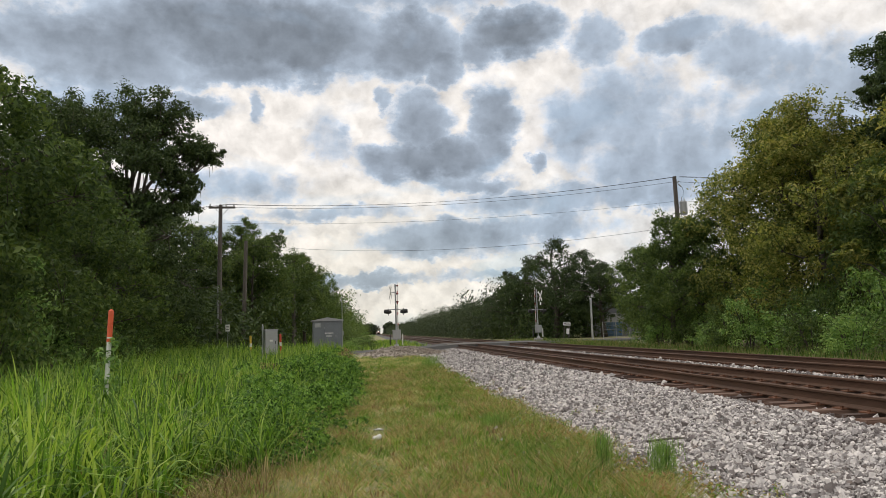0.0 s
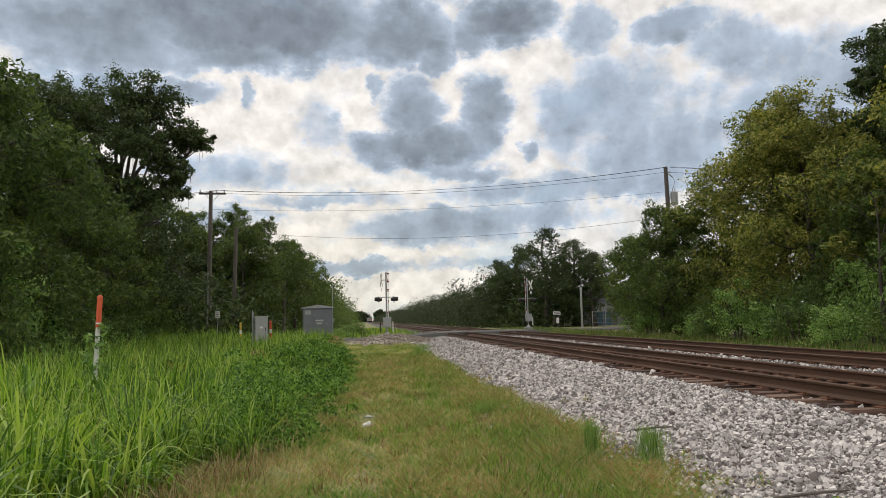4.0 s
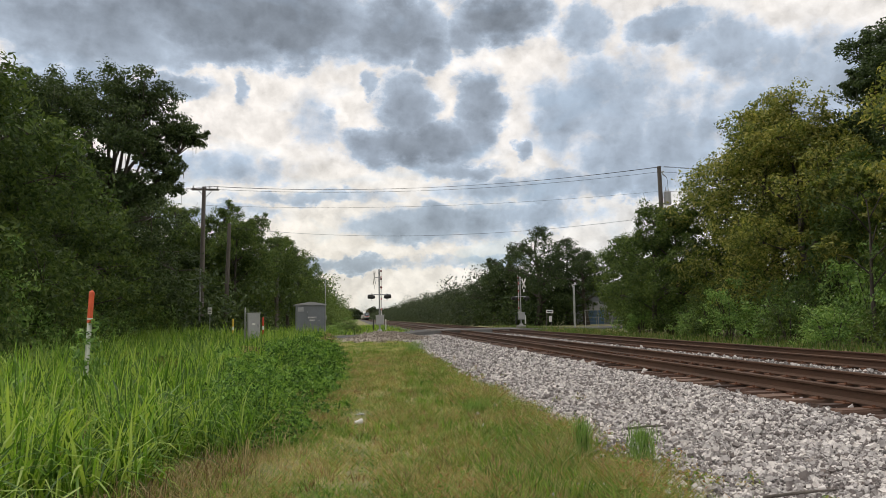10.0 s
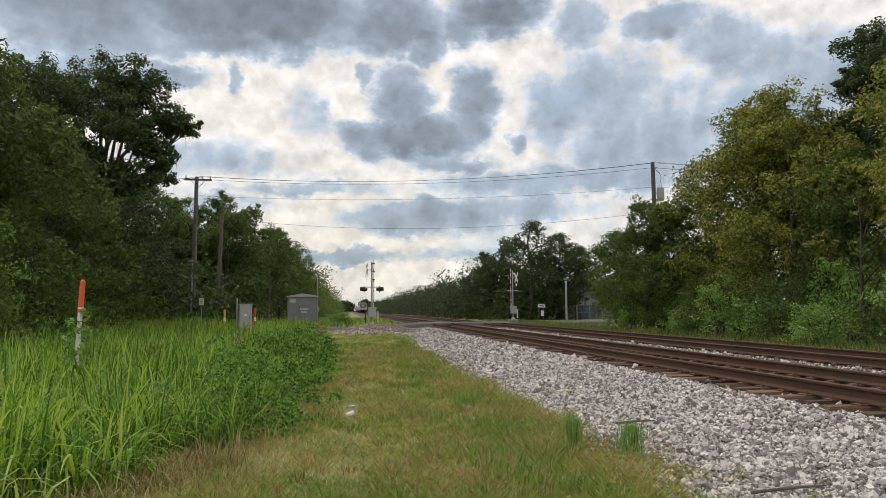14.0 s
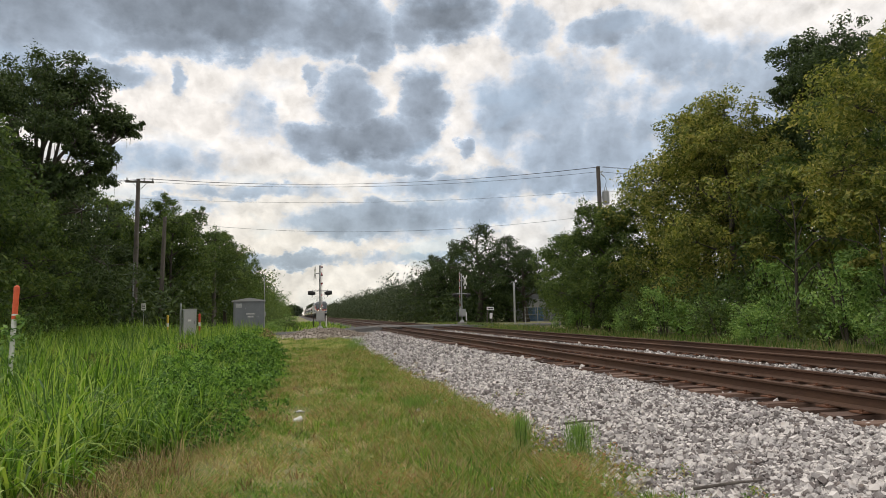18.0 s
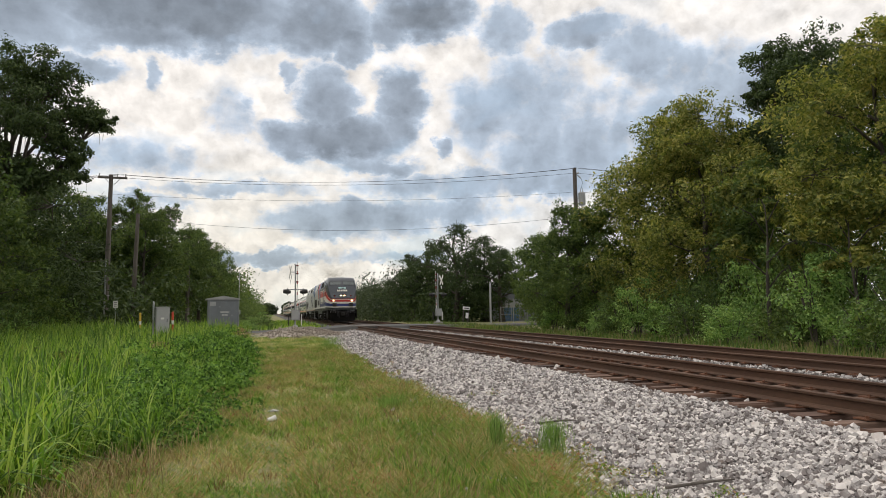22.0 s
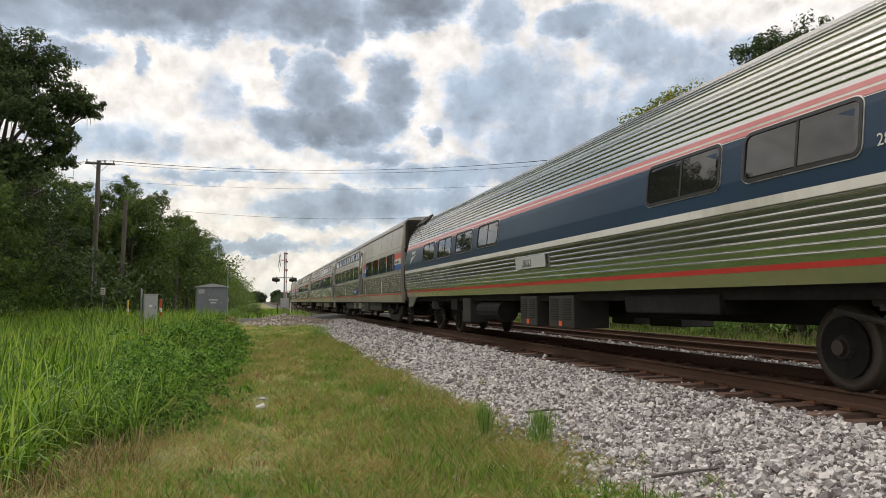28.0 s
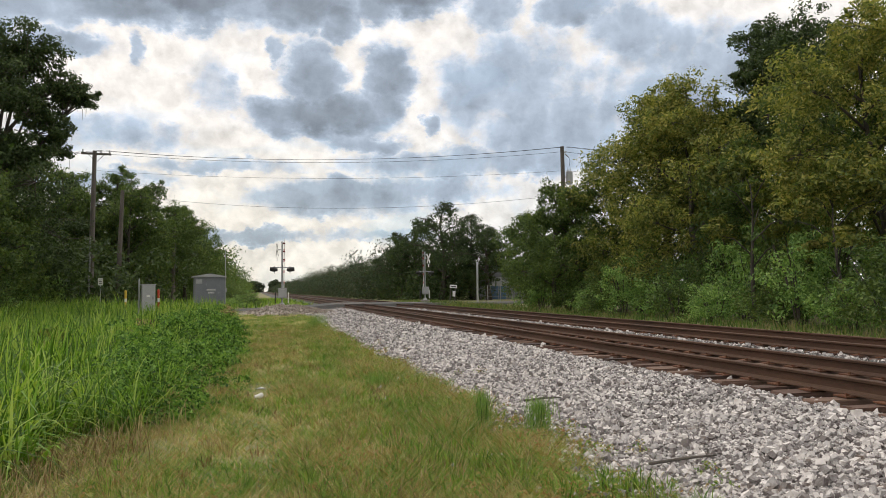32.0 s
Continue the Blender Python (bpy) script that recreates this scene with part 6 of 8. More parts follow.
def louvre(car, side, y0, y1, z0, z1, wall=None):
    w = wall or V_WALL
    v = part("vent", plate(rect(y0, y1, z0, z1), w, side, 0.03, 0.04), M_STAINLESS, car)
    n = int((z1 - z0) / 0.045)
    for i in range(n):
        z = z0 + (z1 - z0) * (i + 0.3) / n
        part("slat", plate(rect(y0 + 0.03, y1 - 0.03, z, z + 0.018), w, side, 0.036, 0.008), M_RUBBER, v)


def name_plate(car, s, y0, y1, text):
    part("name_plate", plate(rect(y0, y1, 1.40, 1.63), V_WALL, s, 0.035, 0.02), M_TBLUEF, car, "blue enamel name plate")
    if text:
        lettering(car, text, V_WALL, s, (y0 + y1) / 2 + (0.42 if s < 0 else -0.42), 1.45, 0.2, M_CREAM, "plate_lettering", 0.04)
    else:
        bars(car, V_WALL, s, y1 - 0.25, 1.47, 0.1, 10, M_CREAM, 0.038, 0.0, "plate_lettering")


def diner_extras(car, s):
    for z0, z1 in ((3.18, 3.76), (2.22, 2.82)):
        louvre(car, s, 12.38, 12.76, z0, z1)
    name_plate(car, s, 13.23, 14.75, "Hartford")
    arrow_mark(car, V_WALL, s, 10.75, 2.36, 0.85, 0.34, M_TBLUEF)
    bars(car, V_WALL, s, 10.0, 2.58, 0.15, 6, M_TBLUEF)
    lettering(car, "Diner   68013", V_WALL, s, 1.6 if s < 0 else 0.5, 2.47, 0.13, M_LETTER)
    well = part("step_well", box((0.5, 0.8, 0.56), (s * 1.2, 11.45, 0.74), 0.02), M_UNDER, car)
    for z in (0.5, 0.74, 0.98):
        part("step", box((0.3, 0.7, 0.03), (s * 1.4, 11.45, z), 0.008), M_GALV, well)
    for yy in (11.05, 11.85):
        part("step_side", box((0.34, 0.03, 0.6), (s * 1.38, yy, 0.74), 0.008), M_LOCKER_L, well)
    for y0, y1 in ((10.42, 10.98), (11.98, 12.7)):
        v_ = part("louvred_panel", plate(rect(y0, y1, 0.56, 0.98), lambda z: 1.425, s, 0.012, 0.02), M_LOCKER_L, car)
        for i in range(9):
            part("slat", plate(rect(y0 + 0.05, y1 - 0.05, 0.6 + i * 0.04, 0.618 + i * 0.04), lambda z: 1.425, s, 0.02, 0.01), M_RUBBER, v_)
    for y0, y1 in ((12.95, 13.55), (13.62, 14.05), (15.4, 15.9)):
        part("access_panel", plate(rect(y0, y1, 0.58, 0.94), lambda z: 1.425, s, 0.012, 0.02), M_OLDSTEEL, car)
    for y in (2.7, 5.4, 8.1):
        part("panel_joint", plate(rect(y, y + 0.01, 2.92, 3.86), V_WALL, s, 0.004, 0.008), M_LOCKER, car)
    for y in (10.15, 12.3, 5.0, 19.0):
        part("panel_joint", plate(rect(y, y + 0.012, 1.3, 3.85), V_WALL, s, 0.022, 0.03), M_STAINLESS, car)


def sleeper_extras(blue):
    def put(car, s):
        if blue:
            arrow_mark(car, V_WALL, s, 3.45, 2.22, 0.7, 0.3, M_CREAM)
            bars(car, V_WALL, s, 3.35, 2.56, 0.1, 6, M_CREAM)
            lettering(car, "62001", V_WALL, s, 3.88 if s < 0 else 3.3, 2.12, 0.13, M_CREAM, "number")
            lettering(car, "Sleeping Car", V_WALL, s, 2.1 if s < 0 else 1.4, 2.14, 0.12, M_CREAM)
            window(car, V_WALL, s, 1.78, 2.16, 2.44, 2.68, 0.06, False, M_CREAM, 0.05)
            part("destination_plate", plate(rect(13.3, 14.6, 1.5, 1.62), V_WALL, s, 0.03, 0.012), M_STAINLESS, car)
        else:
            name_plate(car, s, 13.5, 15.04, "")
            for z0, z1 in ((3.18, 3.72), (2.25, 2.85)):
                louvre(car, s, 12.72, 13.0, z0, z1)
            arrow_mark(car, V_WALL, s, 25.35, 2.28, 0.8, 0.42, M_TBLUEF)
            bars(car, V_WALL, s, 24.6, 2.56, 0.16, 6, M_TBLUEF)
            part("marker_lamp", tube([(s * 1.6, 25.5, 2.62), (s * 1.68, 25.5, 2.62)], 0.04, 8), M_RUBBER, car)
            window(car, V_WALL, s, 2.1, 2.42, 2.4, 2.62, 0.08, False)
    return put


def baggage_extras(car, s):
    lettering(car, "Baggage   61006", V_WALL, s, 1.75 if s < 0 else 0.5, 2.47, 0.17, M_LETTER)
    lettering(car, "61006  Baggage", V_WALL, s, 25.4 if s < 0 else 24.2, 2.47, 0.14, M_LETTER)
    arrow_mark(car, V_WALL, s, 13.25, 2.36, 0.95, 0.38, M_TBLUEF)
    bars(car, V_WALL, s, 12.3, 2.58, 0.17, 6, M_TBLUEF)
    for y in (2.9, 7.4, 10.2, 12.9, 15.6, 22.4):
        part("panel_joint", plate(rect(y, y + 0.01, 2.87, 3.86), V_WALL, s, 0.004, 0.008), M_LOCKER, car)
    for y in (9.0, 14.0):
        part("panel_joint", plate(rect(y, y + 0.012, 1.3, 3.85), V_WALL, s, 0.008, 0.012), M_STAINLESS, car)


LK, LL, UN = M_LOCKER, M_LOCKER_L, M_UNDER
BAGGAGE = viewliner("stainless baggage car with red, white and blue stripes", "phase3", [], [], [(4.25, 6.22, 1.37, 3.42, M_LOCKER_L, True, 2), (18.25, 20.22, 1.37, 3.42, M_LOCKER_L, True, 2)], baggage_extras,
                    [(6.3, 10.5, LK), (10.52, 15.3, LK), (15.32, 20.0, LK)], "baggage_car")
SLEEPER = viewliner("stainless sleeping car with red, white and blue stripes", "phase3", SL_UP, SL_LO, [(0.95, 1.72, 1.36, 3.5, M_LOCKER_L)], sleeper_extras(False),
                    [(6.2, 9.0, LK), (9.02, 12.0, LK), (12.02, 13.4, LL), (13.42, 16.5, LK), (16.52, 19.8, LK)])
SLEEPER_BLUE = viewliner("stainless sleeping car with a navy window band", "phase4", SL_UP, SL_LO, [(0.5, 1.28, 1.36, 3.46, M_STAINLESS)], sleeper_extras(True),
                         [(6.0, 8.2, LL), (8.6, 11.2, LL), (11.4, 13.2, UN), (13.4, 14.6, LL), (15.2, 19.9, LL)])
DINER = viewliner("stainless dining car named Hartford with striped window band", "phase3", DI_UP, DI_LO, [(11.0, 11.9, 1.36, 3.5, M_LOCKER_L)], diner_extras,
                  [(6.2, 9.9, LK), (10.2, 11.9, LK), (11.95, 14.1, LL), (14.2, 17.0, LK), (17.02, 20.2, LK)], "dining_car")
CAFE = amfleet("fluted stainless cafe car with a navy window band", CAFE_WIN, "28022", 3.98, 24.75, [(6.6, 9.0, 0.78, M_UNDER), (18.9, 19.6, 0.7, M_UNDER)], "cafe_car", (0.78,))
COACH_C = amfleet("fluted stainless coach with a navy window band", AM_WIN, "", 0, 1.85, AM_BOX, door_ends=(24.5,))
COACH_B = amfleet("fluted stainless coach with a navy window band", AM_WIN, "", 0, 1.85, AM_BOX, door_ends=(24.5,))
COACH_A = amfleet("fluted stainless coach, number 25124, navy window band", AM_WIN, "25124", 2.5, 1.75, AM_BOX, door_ends=(24.5,), nose_y=-0.12)

# ---- locomotives ----
L_PTS = [(1.50, 1.28), (1.53, 1.45), (1.53, 3.58), (1.30, 4.36)]
L_WALL, L_TAB = make_wall(L_PTS)
L_ROOF = [(1.2, 4.43), (0.9, 4.49), (0.0, 4.53)]
NOSE_TOP = ([0.28, 0.33, 0.5, 1.0, 1.17, 1.52, 1.9, 2.3, 2.8], [2.44, 2.52, 2.69, 3.44, 3.70, 4.14, 4.42, 4.51, 4.53])
NOSE_WIDE = ([0.28, 0.36, 0.5, 1.0, 1.6, 2.3], [1.0, 1.10, 1.18, 1.36, 1.48, 1.53])


def nose(loco, rows, materials, pick):
    """The raked cab front, in bands that sweep down from the sides. rows: (height on the side, height on the front)."""
    bm = bmesh.new()
    ys = [0.28, 0.33, 0.42, 0.55, 0.75, 1.0, 1.25, 1.5, 1.8, 2.1, 2.45, 2.8]
    grid = []
    for y in ys:
        top = float(np.interp(y, *NOSE_TOP))
        wide = float(np.interp(y, *NOSE_WIDE))
        k = min(1.0, max(0.0, (y - 0.5) / 1.75))
        z = [f + (s - f) * k for s, f in rows]
        z = [min(v, top - 0.02) for v in z]
        shoulder = min(3.58, top - 0.12)
        line = [(wide * (0.985 if v < 1.6 else 1.0), v) for v in z]
        a = z[-1]
        for u in (0.3, 0.65, 1.0):
            line.append((wide, a + (max(shoulder, a + 0.01) - a) * u))
        s_z = line[-1][1]
        edge = wide * L_WALL(max(3.58, top - 0.1)) / 1.53
        d = top - s_z
        for w, dz in ((1.0, -min(0.09, 0.6 * d)), (0.96, -min(0.03, 0.25 * d)), (0.85, 0.0), (0.45, 0.02), (0.0, 0.03)):
            line.append((edge * w, top + dz))
        grid.append([bm.verts.new((-w, y, v)) for w, v in line] + [bm.verts.new((w, y, v)) for w, v in line[-2::-1]])
    n = len(grid[0])
    half = n // 2
    for i in range(len(ys) - 1):
        for j in range(n - 1):
            f = bm.faces.new((grid[i][j], grid[i][j + 1], grid[i + 1][j + 1], grid[i + 1][j]))
            f.material_index = pick(min(j, n - 2 - j), len(rows))
            f.smooth = True
    # the flat front below the lamps
    g = grid[0]
    for j in range(half):
        f = bm.faces.new((g[j], g[n - 1 - j], g[n - 2 - j], g[j + 1])) if g[j + 1] is not g[n - 2 - j] else bm.faces.new((g[j], g[n - 1 - j], g[j + 1]))
        f.material_index = pick(j, len(rows))
    bmesh.ops.remove_doubles(bm, verts=bm.verts, dist=0.0005)
    return part("cab_front", bm, materials, loco)


def front_plate(loco, name, pts, mat, out=0.015, thick=0.03, label="", parent=None):
    """A piece that lies on the raked front: points (x, z), set on the nose at that height."""
    bm = bmesh.new()
    a, b = [], []
    for x, z in pts:
        y = float(np.interp(z, NOSE_TOP[1], NOSE_TOP[0])) + 0.015 * (abs(x) / 1.2) ** 2 - 0.02
        a.append(bm.verts.new((x, y - out, z + out * 0.5)))
        b.append(bm.verts.new((x, y - out + thick, z + out * 0.5 - thick * 0.5)))
    bm.faces.new(a)
    for i in range(len(pts)):
        j = (i + 1) % len(pts)
        bm.faces.new((a[i], b[i], b[j], a[j]))
    return part(name, bm, mat, parent or loco, label)


def lamp(loco, x, z, r, mat, y=None, rim=True):
    y = float(np.interp(z, NOSE_TOP[1], NOSE_TOP[0])) if y is None else y
    if rim:
        h = part("lamp_housing", tube([(x, y + 0.12, z), (x, y - 0.05, z)], r * 1.3, 20), M_GALV, loco)
    else:
        h = loco
    part("lamp", tube([(x, y + 0.05, z), (x, y - 0.058, z)], r, 20), mat, h)
    if mat in (M_LAMP, M_DITCH):
        part("bulb", tube([(x, y, z), (x, y - 0.062, z)], r * 0.32, 12), M_CORE, h)


def locomotive(label, heritage):
    lo = thing("locomotive", Matrix(), label, "locomotive", "locomotives of the train")
    main = M_SILVER
    Y1 = 20.85
    body = part("body", shell([(1.50, 1.28), (1.53, 1.45), (1.53, 3.58), (1.30, 4.36)] + L_ROOF, 2.75, Y1, None, 0.02), main, lo)
    if heritage:
        rows = [(1.28, 1.30), (1.55, 1.50), (1.66, 1.62), (2.06, 1.88), (2.12, 1.91), (2.65, 2.06), (3.10, 2.27), (3.15, 2.30), (3.24, 2.36)]
        mats = [M_BAND, M_CREAM, M_TBLUE, M_TRED, M_SLATE]
        order = [0, 1, 2, 1, 1, 3, 1, 3]
        nose(lo, rows, mats, lambda j, n: order[j] if j < len(order) else 4)
    else:
        rows = [(1.28, 1.30), (1.34, 1.33), (1.40, 1.38), (1.62, 1.6), (2.6, 1.9), (3.5, 2.1)]
        mats = [M_BAND, M_TRED, M_CREAM, M_SILVER, M_NOSEBLUE]
        order = [0, 1, 2, 3, 3]
        nose(lo, rows, mats, lambda j, n: order[j] if j < len(order) else 4)
    for s in (-1, 1):
        if heritage:
            y0, y1 = 2.4, 10.0
            for z0, z1, m in ((3.34, 3.57, M_SLATE), (3.24, 3.34, M_CREAM), (3.15, 3.24, M_TRED), (3.10, 3.15, M_CREAM), (2.65, 3.10, M_TRED), (2.12, 2.65, M_CREAM), (2.06, 2.12, M_TBLUE), (2.0, 2.06, M_CREAM), (1.66, 2.0, M_TBLUE)):
                lean = (z0 - 1.66) * 0.18, (z1 - 1.66) * 0.18
                part("stripe", plate([(2.45, z0), (y1 + lean[0] - 0.2, z0), (y1 + lean[1] - 0.2, z1), (2.45, z1)], L_WALL, s, 0.004, 0.006), m, lo)
            part("roof_panel", plate(rect(2.82, 9.85, 3.60, 4.34), L_WALL, s, 0.004, 0.006), M_SLATE, lo)
            part("blue_slash", plate([(9.85, 1.66), (11.05, 1.66), (12.2, 3.57), (10.2, 3.57)], L_WALL, s, 0.005, 0.006), M_TBLUE, lo, "dark blue slanting panel")
            part("white_edge", plate([(11.05, 1.66), (11.3, 1.66), (12.5, 3.57), (12.2, 3.57)], L_WALL, s, 0.005, 0.006), M_CREAM, lo)
            part("red_panel", plate([(13.4, 2.62), (12.2, 2.62), (12.45, 3.57), (14.25, 3.57)], L_WALL, s, 0.005, 0.006), M_TRED, lo, "red slanting panel")
            part("red_panel", plate([(14.25, 3.59), (12.45, 3.59), (12.62, 4.28), (14.85, 4.28)], L_WALL, s, 0.005, 0.006), M_TRED, lo)
            part("blue_slash", plate([(9.87, 3.59), (12.2, 3.59), (12.42, 4.3), (9.87, 4.3)], L_WALL, s, 0.005, 0.006), M_TBLUE, lo)
            bars(lo, L_WALL, s, 14.75, 1.86, 0.54, 6, M_LETTER, 0.012, 0.0)
            stripe(lo, L_WALL, s, 2.45, Y1 - 0.1, 1.50, 1.62, M_CREAM, 0.006, "white_line")
            stripe(lo, L_WALL, s, 2.45, Y1 - 0.05, 1.29, 1.49, M_BAND, 0.005, "sill_band")
            lettering(lo, "160", L_WALL, s, 3.14 if s < 0 else 2.1, 2.68, 0.62, M_LETTER, "number")
            lettering(lo, "50", L_WALL, s, 18.8 if s < 0 else 18.1, 3.05, 0.5, M_PURPLE, "anniversary_number")
            arrow_mark(lo, L_WALL, s, 18.4, 2.72, 0.75, 0.32, M_PURPLE)
            lettering(lo, "BEECH GROVE", L_WALL, s, 2.3 if s < 0 else 1.5, 1.33, 0.1, M_CREAM)
            part("flag", plate(rect(2.45, 2.7, 3.36, 3.52), L_WALL, s, 0.006, 0.004), M_TPINK, lo)
        else:
            stripe(lo, L_WALL, s, 2.45, Y1 - 0.05, 1.30, 1.345, M_TRED, 0.007, "red_line")
            stripe(lo, L_WALL, s, 2.45, Y1 - 0.05, 1.35, 1.58, M_SILVER_L, 0.006, "sill_band")
            stripe(lo, L_WALL, s, 2.45, Y1 - 0.05, 1.282, 1.30, M_SKIRT, 0.006, "sill_edge")
            part("blue_panel", plate([(2.45, 3.5), (2.9, 3.56), (2.45, 3.57)], L_WALL, s, 0.005, 0.006), M_NOSEBLUE, lo)
            lettering(lo, "82", L_WALL, s, 15.2 if s < 0 else 14.3, 1.85, 0.85, M_LETTER, "number")
            arrow_mark(lo, L_WALL, s, 7.1, 2.0, 2.1, 0.85, M_MARKGREY)
            bars(lo, L_WALL, s, 6.6, 2.92, 0.24, 6, M_MARKGREY)
        # lean roof panels with grilles
        for y0, y1 in ((4.6, 6.6), (6.72, 8.25), (8.32, 9.55), (14.3, 15.7)):
            g = part("grille", plate(rect(y0, y1, 3.64, 4.2), L_WALL, s, 0.012, 0.03), M_UNDER, lo)
            if y0 < 5:
                for i in range(9):
                    z = 3.67 + i * 0.058
                    part("slat", plate(rect(y0 + 0.04, y1 - 0.04, z, z + 0.022), L_WALL, s, 0.03, 0.02), M_LOCKER, g)
        for y0, y1 in ((15.98, 17.66), (17.92, 19.64)):
            g = part("radiator_grille", plate(rect(y0, y1, 1.64, 2.58), L_WALL, s, 0.01, 0.02), M_UNDER, lo)
            part("grille_frame", ring(rounded(y0 - 0.04, y1 + 0.04, 1.60, 2.62, 0.02, 1), rounded(y0, y1, 1.64, 2.58, 0.02, 1), L_WALL, s, 0.03, 0.03), main, g)
            for i in range(16):
                z = 1.67 + i * 0.057
                part("slat", plate(rect(y0 + 0.02, y1 - 0.02, z, z + 0.02), L_WALL, s, 0.03, 0.022), M_LOCKER, g)
        # cab window, doors
        cw = part("cab_window", ring(rounded(2.35, 3.2, 3.62, 4.02, 0.05), rounded(2.4, 3.15, 3.66, 3.98, 0.04), L_WALL, s, 0.02, 0.03), M_RUBBER, lo)
        part("pane", plate(rounded(2.4, 3.15, 3.66, 3.98, 0.04), L_WALL, s, 0.012, 0.015), M_CABGLASS, cw)
        d = part("cab_door", plate(rect(3.42, 4.15, 1.70, 3.56), L_WALL, s, 0.012, 0.02), main if not heritage else M_CREAM, lo)
        if heritage:
            for z0, z1, m in ((3.24, 3.56, M_SLATE), (2.65, 3.10, M_TRED), (1.70, 2.0, M_TBLUE)):
                part("door_stripe", plate(rect(3.43, 4.14, z0, z1), L_WALL, s, 0.016, 0.005), m, d)
        # no hollow is cut: a flat black plate paints in the shade behind the steps
        part("step_recess", plate(rect(3.55, 4.0, 1.75, 2.25), L_WALL, s, 0.018, 0.012), M_RUBBER, d)
        for i in range(3):
            part("step", tube([(s * 1.545, 3.55, 1.85 + i * 0.15), (s * 1.545, 4.0, 1.85 + i * 0.15)], 0.015, 6), M_GALV, d)
        for y in (3.36, 4.22):
            part("grab_rail", tube([(s * 1.55, y, 1.72), (s * 1.6, y, 1.8), (s * 1.6, y, 3.3), (s * 1.55, y, 3.4)], 0.02, 6), M_GALV, d)
        rd = part("rear_door", plate(rect(19.8, 20.35, 1.66, 3.5), L_WALL, s, 0.012, 0.02), main, lo)
        part("door_pane", plate(rounded(19.88, 20.27, 2.85, 3.35, 0.06), L_WALL, s, 0.02, 0.01), M_PANE, rd)
        for y in (19.72, 20.45):
            part("grab_rail", tube([(s * 1.55, y, 1.68), (s * 1.6, y, 1.76), (s * 1.6, y, 2.9), (s * 1.55, y, 3.0)], 0.02, 6), M_GALV, rd)
        for y in (13.45, 14.05):
            part("panel_joint", plate(rect(y, y + 0.012, 1.68, 3.5), L_WALL, s, 0.003, 0.004), M_RUBBER, lo)
        part("panel_joint", plate(rect(2.76, Y1 - 0.05, 3.575, 3.59), L_WALL, s, 0.004, 0.005), M_LOCKER, lo)
        part("fuel_filler", plate(rect(10.3, 10.65, 1.66, 2.0), L_WALL, s, 0.01, 0.012), M_RUBBER, lo)
        # side sill that drops between the trucks
        sk = [(2.6, 1.28), (Y1, 1.28), (Y1, 1.22), (14.6, 1.22), (13.6, 0.86), (8.0, 0.86), (7.2, 1.22), (2.6, 1.22)]
        part("side_skirt", plate(sk, lambda z: 1.49, s, 0.0, 0.12), M_BAND if heritage else M_SKIRT, lo)
        # ladders
        for y in (3.78, 20.1):
            l = part("ladder", tube([(s * 1.46, y - 0.22, 1.3), (s * 1.5, y - 0.22, 0.42)], 0.025, 6), M_TRUCK, lo)
            part("ladder_rail", tube([(s * 1.46, y + 0.22, 1.3), (s * 1.5, y + 0.22, 0.42)], 0.025, 6), M_TRUCK, l)
            for i in range(4):
                part("rung", box((0.12, 0.44, 0.03), (s * 1.48, y, 0.45 + i * 0.24), 0.008), M_GALV, l)
        part("front_skirt", plate([(0.45, 1.28), (2.2, 1.28), (2.2, 0.55), (0.6, 0.42)], lambda z: 1.42, s, 0.0, 0.06), M_UNDER if heritage else M_LOCKER, lo)
        part("side_box", box((0.3, 0.95, 0.75), (s * 1.28, 14.35, 0.66), 0.03), M_TRUCK, lo)
    # fuel tank, air tanks
    part("fuel_tank", box((2.5, 4.2, 0.6), (0, 10.4, 0.62), 0.12), M_UNDER, lo)
    for s in (-1, 1):
        part("air_tank", tube([(s * 1.2, 10.9, 0.55), (s * 1.2, 12.9, 0.55)], 0.22, 14), M_LOCKER, lo)
    part("floor", box((2.6, 20, 0.2), (0, 11, 1.15), 0.02), M_UNDER, lo)
    for y in (3.55, 16.9):
        truck(lo, y, "loco")
    # front: glass, lamps, number board, plow, coupler
    for s in (-1, 1):
        w = front_plate(lo, "windshield", [(s * 0.06, 3.74), (s * 1.28, 3.71), (s * 1.2, 4.09), (s * 0.06, 4.13)], M_RUBBER, 0.012)
        front_plate(lo, "windshield_pane", [(s * 0.10, 3.77), (s * 1.23, 3.74), (s * 1.16, 4.06), (s * 0.10, 4.10)], M_CABGLASS, 0.02, 0.02, parent=w)
        front_plate(lo, "wiper", [(s * 0.55, 3.66), (s * 0.58, 3.66), (s * 0.98, 4.0), (s * 0.95, 4.01)], M_RUBBER, 0.05, 0.012, parent=w)
        lamp(lo, s * 0.17, 2.64, 0.10, M_LAMP, 0.47)
        lamp(lo, s * 0.89, 2.18, 0.105, M_DITCH, 0.30)
        part("lamp_recess", tube([(s * 0.79, 0.62, 2.62), (s * 0.79, 0.40, 2.62)], [0.15, 0.125], 20), M_BLACK, lo)
        lamp(lo, s * 0.79, 2.62, 0.075, M_REDLENS, 0.435, False)
        part("cable_box", box((0.40, 0.10, 0.34), (s * 0.80, 0.27, 1.77), 0.03), M_RUBBER, lo)
        for dx in (-0.11, 0.11):
            part("cable_socket", tube([(s * 0.80 + dx * 0.85, 0.24, 1.74), (s * 0.80 + dx * 0.85, 0.19, 1.74)], 0.075, 14), M_BLACK, lo)
